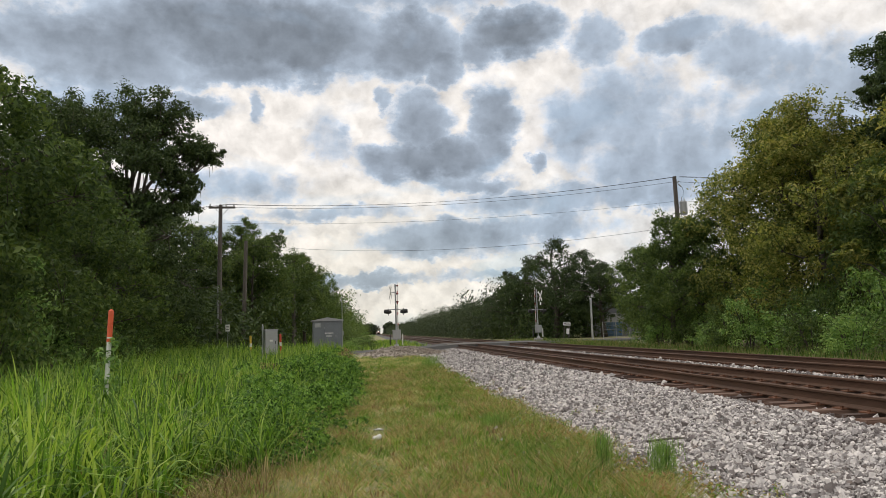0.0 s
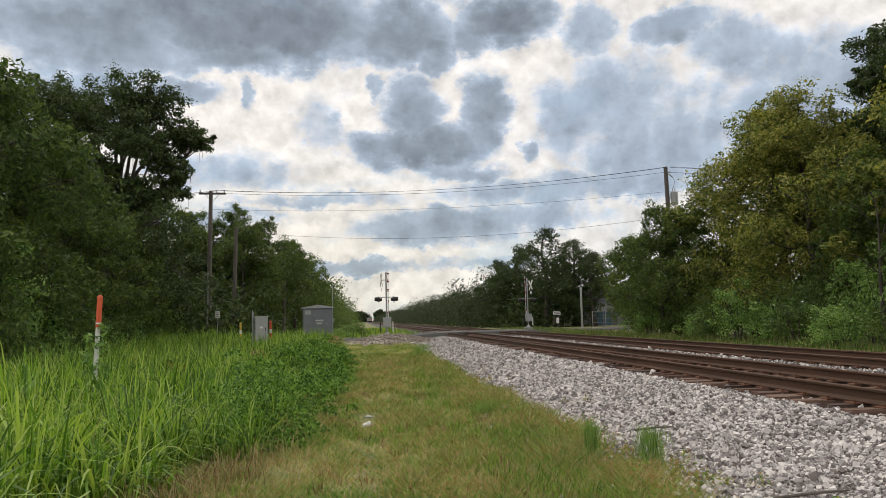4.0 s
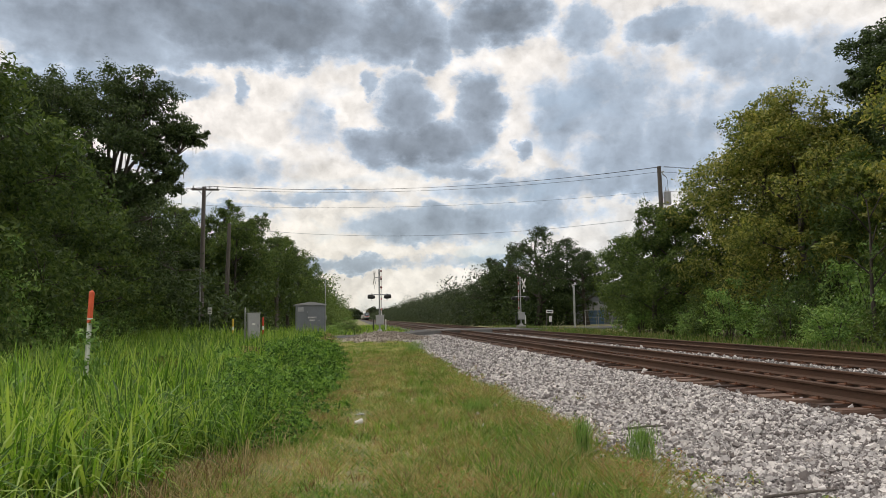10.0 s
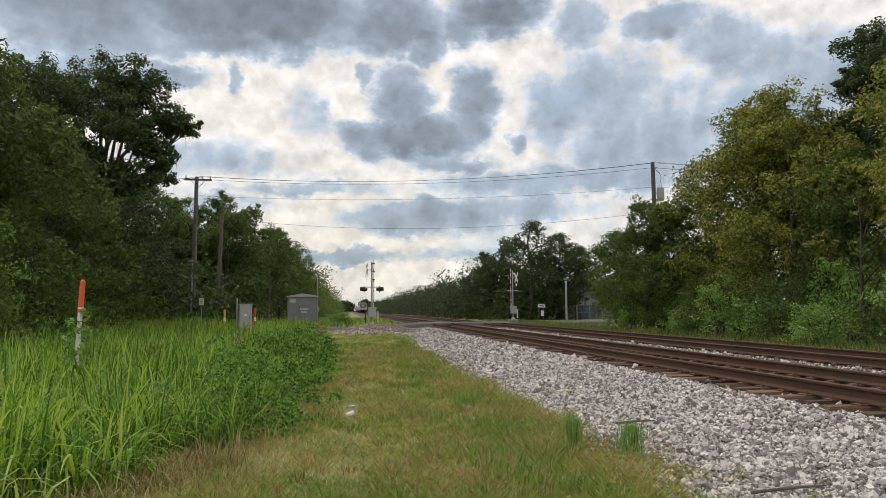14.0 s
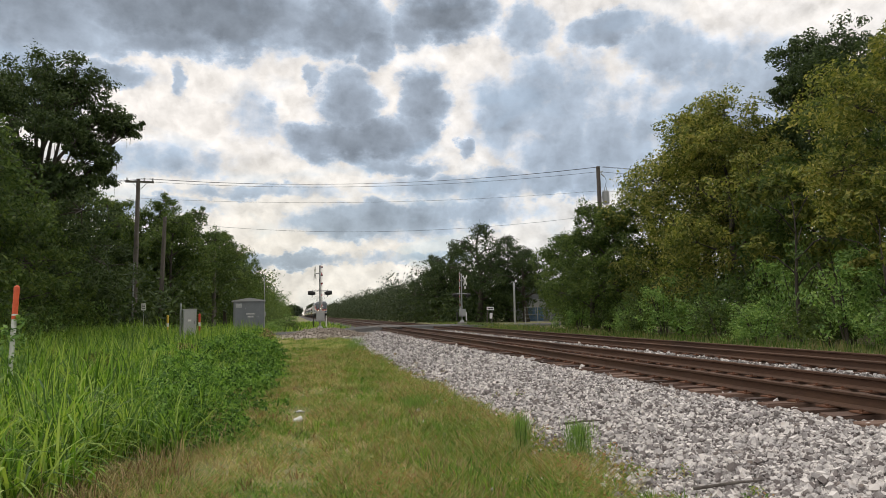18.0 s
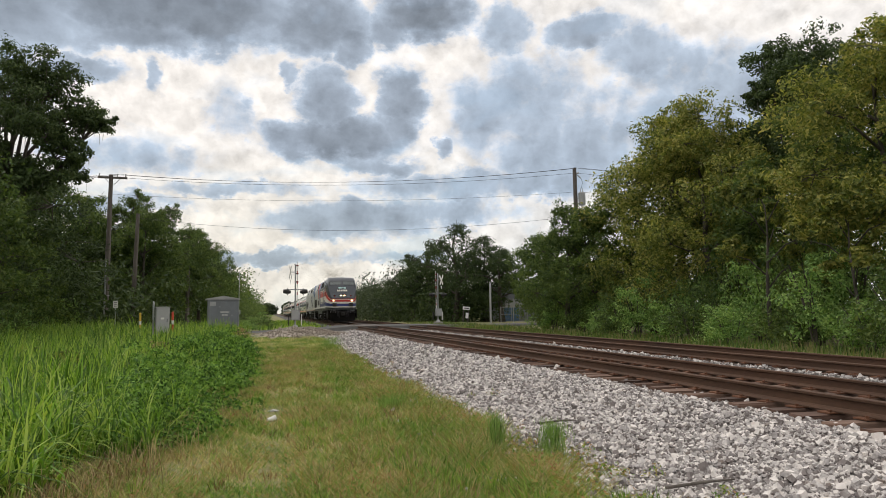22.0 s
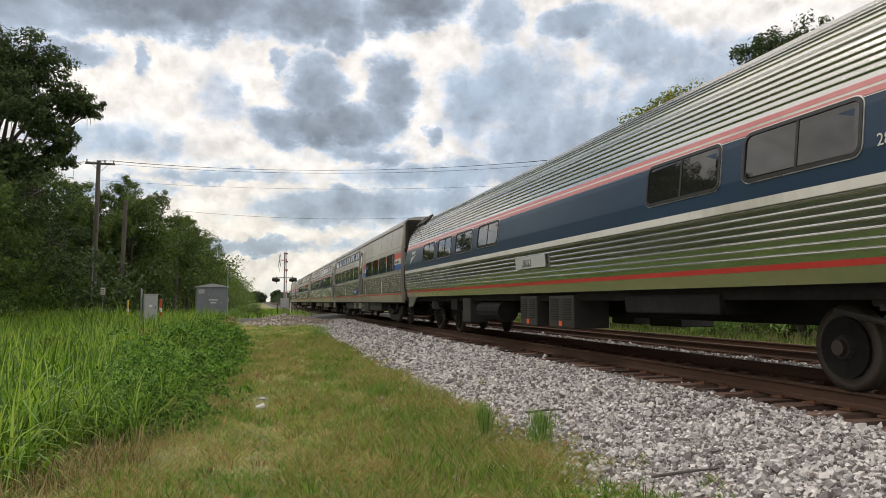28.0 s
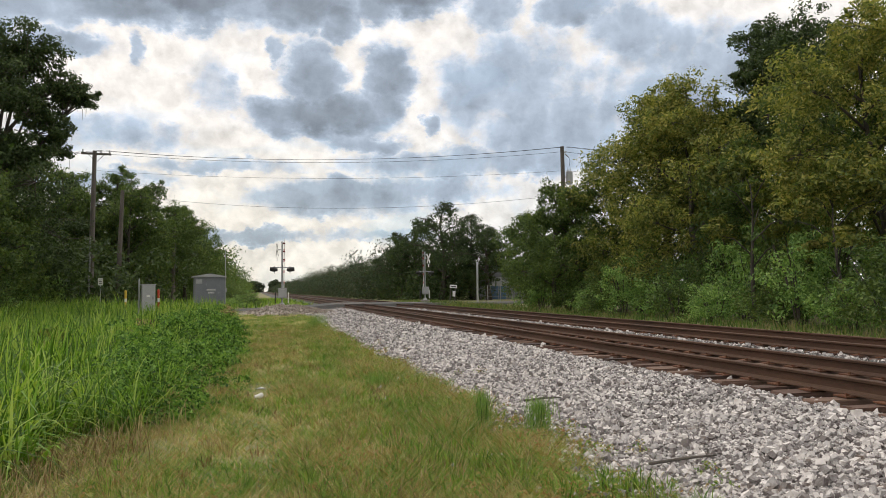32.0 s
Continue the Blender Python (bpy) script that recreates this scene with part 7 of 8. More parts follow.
        part("front_step", box((0.42, 0.36, 0.04), (s * 0.98, 0.35, 1.02), 0.01), M_TRUCK, lo)
        part("front_rail", tube([(s * 0.72, 0.16, 1.0), (s * 0.72, 0.08, 1.16), (s * 1.2, 0.14, 1.16), (s * 1.2, 0.26, 1.0)], 0.018, 6), M_GALV, lo)
        part("brake_hose", tube([(s * 0.35, 0.2, 1.0), (s * 0.38, 0.02, 0.85), (s * 0.34, 0.0, 0.55), (s * 0.28, 0.15, 0.5)], 0.03, 6), M_RUBBER, lo)
    part("lamp_hood", box((0.78, 0.10, 0.30), (0, 0.5, 2.645), 0.12), M_BLACK, lo, "black recessed headlight housing")
    # cab mirrors, air hoses, a hatch on the nose
    for s in (-1, 1):
        mr = part("mirror", box((0.05, 0.30, 0.42), (s * 1.60, 2.42, 3.86), 0.02), M_LIGHTGREY, lo, "grey wing mirror")
        part("mirror_arm", tube([(s * 1.42, 2.5, 3.7), (s * 1.6, 2.44, 3.72)], 0.018, 6), M_BLACK, mr)
        for dx in (0.12, 0.2, 0.28):
            part("air_hose", tube([(s * (0.3 + dx), 0.3, 1.22), (s * (0.32 + dx), 0.12, 1.05), (s * (0.3 + dx * 0.8), 0.04, 0.72), (s * (0.22 + dx * 0.5), 0.12, 0.55)], 0.022, 6), M_RUBBER, lo)
        part("jumper_cable", tube([(s * 0.62, 0.26, 1.3), (s * 0.7, 0.14, 1.12), (s * 0.86, 0.18, 1.06), (s * 0.95, 0.3, 1.28)], 0.025, 6), M_RUBBER, lo)
        part("rivet_strip", plate(rect(1.3, 2.4, 1.262, 1.278), lambda z: 1.46, s, 0.004, 0.01), M_TRUCK, lo)
    front_plate(lo, "nose_hatch", [(-0.98, 3.0), (-0.62, 3.0), (-0.62, 3.26), (-0.98, 3.26)], M_SLATE if heritage else M_NOSEBLUE, 0.018, 0.02)
    nb = front_plate(lo, "number_board", [(-0.40, 3.33), (0.40, 3.33), (0.40, 3.55), (-0.40, 3.55)], M_RUBBER, 0.014)
    front_plate(lo, "number_glass", [(-0.36, 3.36), (0.36, 3.36), (0.36, 3.52), (-0.36, 3.52)], M_NUMGLOW, 0.02, 0.02, parent=nb)
    cu = bpy.data.curves.new("writing", "FONT")
    cu.body, cu.size, cu.extrude, cu.align_x, cu.resolution_u = "160" if heritage else "82", 0.22, 0.004, "CENTER", 3
    tmp = new("writing", cu)
    bpy.context.view_layer.update()
    me = bpy.data.meshes.new_from_object(tmp.evaluated_get(bpy.context.evaluated_depsgraph_get()))
    bpy.data.objects.remove(tmp)
    me.materials.clear()
    me.materials.append(M_BLACK)
    part("board_number", me, None, nb).matrix_basis = pose(0, float(np.interp(3.37, NOSE_TOP[1], NOSE_TOP[0])) - 0.10, 3.372, 57, 0, 0)
    for i in range(6):
        x = -0.50 + i * 0.172
        front_plate(lo, "front_lettering", [(x, 3.08), (x + 0.13, 3.08), (x + 0.13, 3.25), (x, 3.25)], M_CREAM if heritage else M_SILVER, 0.02, 0.012)
    bm = bmesh.new()
    rowa = [bm.verts.new(p) for p in ((-1.22, 0.62, 1.2), (-0.5, 0.3, 1.2), (0.5, 0.3, 1.2), (1.22, 0.62, 1.2))]
    rowb = [bm.verts.new(p) for p in ((-1.24, 0.42, 0.6), (-0.5, 0.06, 0.6), (0.5, 0.06, 0.6), (1.24, 0.42, 0.6))]
    rowc = [bm.verts.new(p) for p in ((-1.18, 0.34, 0.2), (-0.45, -0.08, 0.12), (0.45, -0.08, 0.12), (1.18, 0.34, 0.2))]
    for a, b in ((rowa, rowb), (rowb, rowc)):
        for i in range(3):
            bm.faces.new((a[i], a[i + 1], b[i + 1], b[i]))
    geo = bmesh.ops.solidify(bm, geom=bm.faces[:], thickness=0.05)
    part("snow_plow", bm, M_UNDER, lo)
    part("coupler", box((0.34, 0.7, 0.34), (0, 0.05, 0.86), 0.08), M_TRUCK, lo)
    part("coupler_pocket", box((0.8, 0.25, 0.5), (0, 0.2, 0.88), 0.08), M_UNDER, lo)
    end_gear(lo, 21.0, 1, 0.8, 3.3)
    part("horn", tube([(0.1, 3.1, 4.5), (0.1, 2.6, 4.52)], [0.03, 0.08], 10), M_BLACK, lo)
    part("antenna", box((0.3, 0.5, 0.1), (-0.4, 3.4, 4.48), 0.04), M_BLACK, lo)
    for y in (6.0, 10.5, 16.5, 18.5):
        part("roof_hatch", box((1.6, 1.6, 0.10), (0, y, 4.46), 0.04), M_LOCKER, lo)
    return lo


LOCO_A = locomotive("grey-nosed locomotive with red, white and blue stripes", True)
LOCO_B = locomotive("silver diesel locomotive with a blue-grey nose", False)

SPEED, REAR_AT_30 = 31.9, 67.5
# metres from the train's rear to the front of each
CONSIST = ((BAGGAGE, 26.0), (SLEEPER, 52.0), (SLEEPER_BLUE, 78.0), (DINER, 104.0), (CAFE, 130.0), (COACH_C, 156.0), (COACH_B, 182.0), (COACH_A, 208.0), (LOCO_B, 229.5), (LOCO_A, 251.0))


# ---- level crossing and road ----
M_DECK = surface("grimy_crossing_panel", [(0.06, 0.055, 0.05), (0.12, 0.11, 0.10), (0.2, 0.185, 0.17)], 1.6, 0.9, bump=0.004, fine=30, each=0.3)
M_SAND = surface("sandy_rubble", [(0.17, 0.14, 0.11), (0.30, 0.26, 0.22), (0.45, 0.42, 0.38)], 1.3, 0.95, bump=0.03, fine=14, stretch=(0.5, 1, 2), dirt=((0.16, 0.10, 0.06), 0.52, 0.6))
def road_y(x):
    return 52.5 + 0.55 * x


rx = np.array([-45, -30, -20, -12, -6, -2, 1, 3.5, 5.0, 6.0, 8.0, 10.0, 12.0, 13.2, 16, 20, 30, 45, 70.0])
rz = np.interp(rx, [-20, -1, 3.5, 5.2, 12.9, 16, 30], [0.33, 0.34, 0.5, RAIL_TOP - 0.012, RAIL_TOP - 0.03, 0.5, 0.4])
rows_ = [(x, road_y(x) + o, z + (0 if abs(o) < 3.4 else -0.3)) for x, z in zip(rx, rz) for o in (-3.7, -3.3, 0, 3.3, 3.7)]
k = np.arange(len(rx) - 1)[:, None] * 5 + np.arange(4)[None]
k = k.ravel()
tagged(new("road", mesh_np("road", np.array(rows_), np.stack([k, k + 1, k + 6, k + 5], -1), M_ASPHALT, smooth=False)), "worn grey asphalt road over the tracks", "road", kind="structure")
for cx, top in ((TRACK_X, RAIL_TOP), (TRACK2_X, RAIL_TOP - 0.04)):
    cp = thing("crossing_deck", pose(cx, road_y(cx), top), "weathered concrete crossing panels between the rails", "crossing panels", "decks of the level crossing")
    for x, w in ((0, 1.28), (-1.17, 0.62), (1.17, 0.62)):
        for i in range(3):
            part("panel", box((w, 2.35, 0.14), (x, -2.4 + i * 2.4, -0.06), 0.015), M_DECK, cp)
# heaped sand and broken stone by the signal
def mound_z(x, y):
    d2 = ((x - 1.7) / 2.1) ** 2 + ((y - 45.6) / 2.6) ** 2
    return 0.42 * np.exp(-d2 ** 1.3) + 0.05 * np.exp(-d2) * np.sin(5 * x + y) * np.sin(3.1 * y - x)


mx_, my_ = np.meshgrid(np.linspace(-2.6, 5.0, 39), np.linspace(40.5, 51, 43))
mv = np.stack([mx_, my_, ground_z(mx_, my_) + mound_z(mx_, my_) - 0.03 * (mound_z(mx_, my_) < 0.02) - 0.008], -1).reshape(-1, 3)
ii, jj = np.meshgrid(np.arange(42), np.arange(38), indexing="ij")
q = (ii * 39 + jj).ravel()
tagged(new("rubble_mound", mesh_np("rubble_mound", mv, np.stack([q, q + 1, q + 40, q + 39], -1), M_SAND, smooth=True)), "heap of pale sand and broken stone beside the crossing", "ground", kind="structure")
n = 1500
sx, sy = RNG.normal(2.0, 1.1, n), RNG.normal(45.4, 1.6, n)
v, f = stones(np.stack([sx, sy, ground_z(sx, sy) + mound_z(sx, sy) + 0.02], -1), RNG.uniform(0.025, 0.075, n), CUBE_V, CUBE_F)
tagged(new("rubble", mesh_np("rubble", v, f, M_SAND)), "grey rubble and stones beside the crossing", "gravel", kind="stuff")


def crossing_signal(x, y, z, tip, face, label):
    s = thing("crossing_signal", pose(x, y, z), label, "crossing signal", "signals of the level crossing")
    part("footing", box((0.7, 0.7, 0.5), (0, 0, 0.0), 0.04), M_CONCRETE, s)
    part("base_flange", tube([(0, 0, 0.25), (0, 0, 0.42)], [0.2, 0.13], 12), M_GALV, s)
    part("mast", tube([(0, 0, 0.4), (0, 0, tip * 0.93)], 0.055, 12), M_GALV, s)
    part("mast_cap", tube([(0, 0, tip * 0.93), (0, 0, tip * 0.93 + 0.06)], [0.07, 0.03], 10), M_GALV, s)
    gb = part("gate_box", box((0.55, 0.42, 0.62), (0.02, -0.08, 1.05), 0.03), M_GALV, s, "grey gate mechanism box")
    part("box_lid", box((0.6, 0.47, 0.05), (0.02, -0.08, 1.38), 0.015), M_LIGHTGREY, gb)
    part("box_door", box((0.46, 0.02, 0.5), (0.02, -0.3, 1.05), 0.01), M_LIGHTGREY, gb)
    for dx in (-0.42, 0.42):
        part("counterweight", box((0.06, 0.28, 0.75), (dx, 0.1, 0.75), 0.02), M_BLACK if dx < 0 else M_WHITE, gb)
    arm = part("gate_arm", tube([(0.12 * face, 0.16, 1.2), (0.14 * face, 0.16, tip)], [0.035, 0.02], 8), M_WHITE, s, "raised gate arm with red bands")
    for i in range(4):
        z0 = 1.7 + i * (tip - 1.8) / 4
        part("red_band", tube([(0.128 * face, 0.16, z0), (0.13 * face, 0.16, z0 + 0.16)], 0.038, 8), M_TPINK, arm)
    for i in range(3):
        part("arm_lamp", tube([(0.13 * face - 0.07, 0.16, tip - 0.3 - i * 0.55), (0.13 * face + 0.07, 0.16, tip - 0.3 - i * 0.55)], 0.05, 10), M_REDLENS, arm)
    bar = part("cross_arm", tube([(-0.55, 0, 2.78), (0.55, 0, 2.78)], 0.03, 8), M_GALV, s)
    for dx in (-0.5, 0.5):
        d = 1 if dx > 0 else -1
        part("lamp_backing", tube([(dx, 0, 2.62), (dx + 0.03 * d, 0, 2.62)], 0.25, 20), M_BLACK, bar)
        part("lamp_hood", tube([(dx + 0.03 * d, 0, 2.64), (dx + 0.30 * d, 0, 2.66)], [0.16, 0.13], 14), M_BLACK, bar)
        part("lamp_body", tube([(dx - 0.2 * d, 0, 2.62), (dx, 0, 2.62)], [0.09, 0.14], 12), M_BLACK, bar)
        part("lens", tube([(dx + 0.02 * d, 0, 2.62), (dx + 0.06 * d, 0, 2.62)], 0.1, 14), M_REDLENS, bar)
    xb = part("crossbuck", box((0.02, 1.15, 0.2), (-0.32 * face, 0, 3.95), 0.005, turn=pose(0, 0, 0, 45, 0, 8)), M_WHITE, s, "white crossbuck boards")
    part("crossbuck_board", box((0.02, 1.15, 0.2), (-0.345 * face, 0, 3.95), 0.005, turn=pose(0, 0, 0, -45, 0, 8)), M_WHITE, xb)
    part("bracket", box((0.32, 0.05, 0.05), (-0.16 * face, 0, 3.95)), M_GALV, xb)
    part("track_sign", box((0.02, 0.45, 0.25), (-0.33 * face, 0, 3.3), 0.01), M_WHITE, xb)
    part("bell", tube([(0, 0, tip * 0.93 + 0.06), (0, 0, tip * 0.93 + 0.14)], [0.09, 0.05], 12), M_GALV, s)
    return s


crossing_signal(1.62, 49.9, 0.42, 4.7, 1, "grey crossing signal with raised gate and dark lamps")
crossing_signal(14.55, 63.6, 0.5, 4.75, -1, "grey crossing signal across the tracks, gate raised")


def signal_hut(x, y, turn):
    z = float(ground_z(x, y))
    s = thing("signal_hut", pose(x, y, z, 0, 0, turn), "grey steel signal bungalow with a low pitched roof", "equipment hut")
    part("foundation", box((2.0, 2.6, 0.34), (0, 0, 0.1), 0.03), M_CONCRETE, s)
    part("wall", box((2.05, 2.7, 2.05), (0, 0, 1.28), 0.02), M_GREY, s)
    bm = bmesh.new()
    extrude([(-1.15, 2.30), (1.15, 2.30), (1.15, 2.36), (0, 2.56), (-1.15, 2.36)], -1.45, 1.45, bm=bm)
    part("roof", bm, M_LIGHTGREY, s, "light grey steel roof")
    d = part("door", box((0.95, 0.04, 1.8), (0.25, -1.36, 1.22), 0.01), M_GREY, s)
    part("door_handle", box((0.12, 0.05, 0.04), (0.6, -1.4, 1.2), 0.01), M_GALV, d)
    for zz in (0.6, 1.8):
        part("hinge", tube([(-0.24, -1.39, zz - 0.06), (-0.24, -1.39, zz + 0.06)], 0.02, 8), M_GALV, d)
    for dx, zz, w in ((0.1, 1.42, 0.62), (0.1, 1.22, 0.42)):
        sg = part("notice", box((w, 0.012, 0.13), (dx, -1.388, zz), 0.003), M_LIGHTGREY, d)
        for i in range(int(w / 0.09)):
            part("writing_bar", box((0.055, 0.004, 0.05), (dx - w / 2 + 0.06 + i * 0.09, -1.396, zz)), M_WHITE, sg)
    part("vent", box((0.4, 0.03, 0.3), (-0.7, -1.36, 2.0), 0.01), M_GALV, s)
    for i in range(8):
        part("wall_rib", box((0.025, 2.6, 0.02), (-1.03, 0, 0.5 + i * 0.24), 0.0), M_GREY, s)
    part("antenna_mast", tube([(1.06, -1.2, 0.4), (1.06, -1.2, 4.3)], [0.03, 0.015], 8), M_GALV, s)
    part("meter", box((0.2, 0.16, 0.3), (1.12, -0.4, 1.4), 0.02), M_GALV, s)
    return s


signal_hut(-3.35, 54.8, 6)


def cabinet(x, y):
    z = float(ground_z(x, y))
    s = thing("utility_cabinet", pose(x, y, z, 0, 0, 14), "light grey utility cabinet on legs in tall grass", "utility box")
    part("body", box((0.64, 0.5, 1.3), (0, 0, 1.1), 0.03), M_LIGHTGREY, s)
    part("top", box((0.7, 0.56, 0.05), (0, 0, 1.77), 0.02), M_LIGHTGREY, s)
    d = part("door", box((0.56, 0.02, 1.16), (0, -0.255, 1.1), 0.01), M_LIGHTGREY, s)
    part("latch", box((0.03, 0.03, 0.16), (0.2, -0.275, 1.1), 0.008), M_BLACK, d)
    part("label_plate", box((0.16, 0.008, 0.1), (-0.02, -0.268, 1.2)), M_WHITE, d)
    for dx in (-0.26, 0.26):
        part("leg", box((0.07, 0.3, 0.5), (dx, 0, 0.22), 0.01), M_GALV, s)
    part("conduit", tube([(-0.42, 0.1, 0), (-0.42, 0.1, 1.95)], 0.05, 10), M_GALV, s)
    part("cap", tube([(-0.42, 0.1, 1.95), (-0.42, 0.1, 2.1)], [0.05, 0.02], 10), M_GALV, s)
    part("bracket", box((0.2, 0.05, 0.05), (-0.34, 0.1, 1.3)), M_GALV, s)
    return s


cabinet(*bearing(-7.7, 40))


def hydrant_marker(x, y, h, mat, label):
    z = float(ground_z(x, y))
    s = thing("marker_post", pose(x, y, z), label, "marker post")
    part("post", tube([(0, 0, -0.1), (0, 0, h)], 0.06, 10), mat, s)
    part("cap", tube([(0, 0, h), (0, 0, h + 0.05)], [0.065, 0.03], 10), mat, s)
    part("band", tube([(0, 0, h * 0.55), (0, 0, h * 0.7)], 0.064, 10), M_WHITE, s)
    return s


hydrant_marker(*bearing(-7.0, 43), 1.45, M_RED, "small red marker post beside the cabinet")
hydrant_marker(*bearing(-9.2, 44), 1.35, M_YELLOW, "yellow gas marker post in the grass")
# tall orange and white marker with vines
ox, oy = bearing(-19.2, 15)
om = thing("marker_post", pose(ox, oy, float(ground_z(ox, oy)), 0, 2.5, 0), "orange and white marker post overgrown by vine", "marker post")
part("post", tube([(0, 0, -0.1), (0, 0, 1.62)], 0.042, 14), M_WHITE, om, "weathered white tube")
part("sleeve", tube([(0, 0, 1.6), (0, 0, 2.12)], 0.048, 14), M_ORANGE, om, "orange tube with a domed top")
part("dome", tube([(0, 0, 2.12), (0, 0, 2.17), (0, 0, 2.2)], [0.052, 0.046, 0.016], 14), M_ORANGE, om)
part("band", tube([(0, 0, 1.66), (0, 0, 1.69)], 0.05, 14), M_WHITE, om)
cs = np.array([(0.12 * math.sin(i * 1.9), 0.12 * math.cos(i * 1.9), 0.5 + 0.1 * i) for i in range(12)])
v, f = cloud_of_leaves(cs, np.linspace(0.34, 0.09, 12), 26, 0.06)
part("vine", mesh_np("vine", v, f, M_LEAF_SHRUB), None, om, "climbing green vine")

# small white sign on a stake
sx, sy = bearing(-10.85, 50)
sg = thing("small_sign", pose(sx, sy, float(ground_z(sx, sy))), "small white notice on a thin metal stake", "sign")
part("stake", tube([(0, 0, -0.1), (0, 0, 2.0)], 0.025, 8), M_GALV, sg)
part("board", box((0.28, 0.015, 0.45), (0, -0.03, 1.85), 0.01), M_WHITE, sg)
for zz in (1.96, 1.86, 1.74):
    part("writing_bar", box((0.18, 0.004, 0.035), (0, -0.04, zz)), M_BLACK, sg)
sx, sy = bearing(15.0, 66)
sg = thing("road_sign", pose(sx, sy, float(ground_z(sx, sy)), 0, 4, 0), "weathered white board on two posts", "sign")
for dx in (-0.22, 0.22):
    part("post", box((0.07, 0.07, 1.8), (dx, 0, 0.9), 0.01), M_POLEWOOD, sg)
part("board", box((0.66, 0.04, 0.28), (0, -0.06, 1.6), 0.01), M_WHITE, sg)
part("writing_bar", box((0.5, 0.01, 0.08), (0, -0.085, 1.6)), M_LOCKER, sg)
part("lower_board", box((0.26, 0.04, 0.5), (0.1, -0.06, 0.95), 0.01), M_WHITE, sg)


# ---- poles and wires ----
def insulator(parent, x, y, z):
    part("insulator", tube([(x, y, z), (x, y, z + 0.06), (x, y, z + 0.12), (x, y, z + 0.2)], [0.03, 0.06, 0.04, 0.05], 8), M_LIGHTGREY, parent)


def utility_pole(x, y, h, label, lean=0.0, arm=0.0, sleeve=False, transformer=False):
    z = float(ground_z(x, y))
    p = thing("utility_pole", pose(x, y, z, 0, lean, 0), label, "utility pole", "wooden utility poles")
    part("pole", tube([(0, 0, -0.5), (0, 0, h * 0.5), (0, 0, h)], [0.19, 0.165, 0.13], 14), M_POLEWOOD, p)
    if arm:
        c = part("crossarm", box((0.12, 1.9, 0.14), (0.1, 0, h - 0.2), 0.01, turn=pose(0, 0, 0, 0, 0, arm)), M_POLEWOOD, p)
        a = radians(arm)
        for o in (-0.85, -0.3, 0.85):
            insulator(c, 0.1 - math.sin(a) * o, math.cos(a) * o, h - 0.13)
        for o in (-0.5, 0.5):
            part("brace", tube([(0.1 - math.sin(a) * o, math.cos(a) * o, h - 0.25), (0.1, 0, h - 0.8)], 0.02, 6), M_GALV, c)
    if sleeve:
        part("riser_guard", box((0.10, 0.09, 4.6), (-0.06, -0.19, 2.6), 0.02), M_GALV, p, "pale riser pipe up the pole")
        for zz in (1.0, 2.5, 4.4):
            part("strap", tube([(0, 0, zz), (0, 0, zz + 0.04)], 0.195, 14), M_GALV, p)
    if transformer:
        t = part("transformer", tube([(0.42, -0.1, h - 2.6), (0.42, -0.1, h - 2.5), (0.42, -0.1, h - 1.75), (0.42, -0.1, h - 1.68)], [0.2, 0.24, 0.24, 0.18], 16), M_LIGHTGREY, p, "grey transformer can")
        part("hanger", box((0.3, 0.1, 0.08), (0.2, -0.05, h - 2.1), 0.01), M_GALV, t)
        for o in (-0.08, 0.08):
            part("bushing", tube([(0.42 + o, -0.1, h - 1.68), (0.42 + o, -0.1, h - 1.42)], [0.04, 0.02], 8), M_LIGHTGREY, t)
        part("cutout", tube([(0.15, -0.1, h - 0.5), (0.4, -0.15, h - 0.75)], 0.04, 8), M_LIGHTGREY, p)
        part("arrester", tube([(0.15, 0.1, h - 0.4), (0.35, 0.1, h - 0.3)], 0.05, 8), M_LIGHTGREY, p)
        part("lead", tube([(0.42, -0.1, h - 1.42), (0.5, -0.12, h - 1.0), (0.4, -0.15, h - 0.75)], 0.012, 5), M_WIRE, p)
    return p


PL, PR = (*bearing(-11.5, 55), 10.9), (*bearing(23.9, 50), 11.0)
utility_pole(*PL, "tall grey wooden utility pole with a short crossarm", 0.6, 90, True)
utility_pole(*PR, "wooden utility pole carrying a grey transformer", -0.8, 0, False, True)
P2 = (*bearing(-9.75, 60), 8.9)
utility_pole(*P2, "leaning dark wooden pole without crossarm", 1.6)
P3 = (*bearing(-6.0, 75), 7.7)
utility_pole(*P3, "slender wooden pole beyond the cabinet", 0.3)


def cable(a, b, sag, r=0.011, label="black overhead power cable"):
    pts = [Vector(a).lerp(Vector(b), t) - Vector((0, 0, sag * 4 * t * (1 - t))) for t in np.linspace(0, 1, 25)]
    tagged(new("power_cable", finish(tube(pts, r, 5), "power_cable", M_WIRE, True)), label, "cable", "overhead cables")


zL, zR = float(ground_z(PL[0], PL[1])) + PL[2], float(ground_z(PR[0], PR[1])) + PR[2]
for o, dz in ((-0.85, 0.05), (-0.3, 0.05), (0.85, -0.08)):
    cable((PL[0] - o, PL[1] + 0.1, zL + dz), (PR[0] - 0.1, PR[1] + o * 0.3, zR - 0.15 + dz * 2), 0.75)
    cable((PL[0] - o, PL[1] + 0.1, zL + dz), (PL[0] - 38, PL[1] + 8 + o, zL - 0.6), 0.9)
    cable((PR[0] + 0.1, PR[1] + o * 0.3, zR - 0.15 + dz * 2), (PR[0] + 38, PR[1] - 7 + o, zR - 0.4), 0.9)
cable((PL[0], PL[1], zL - 1.35), (PR[0], PR[1], zR - 1.65), 0.55, 0.008)
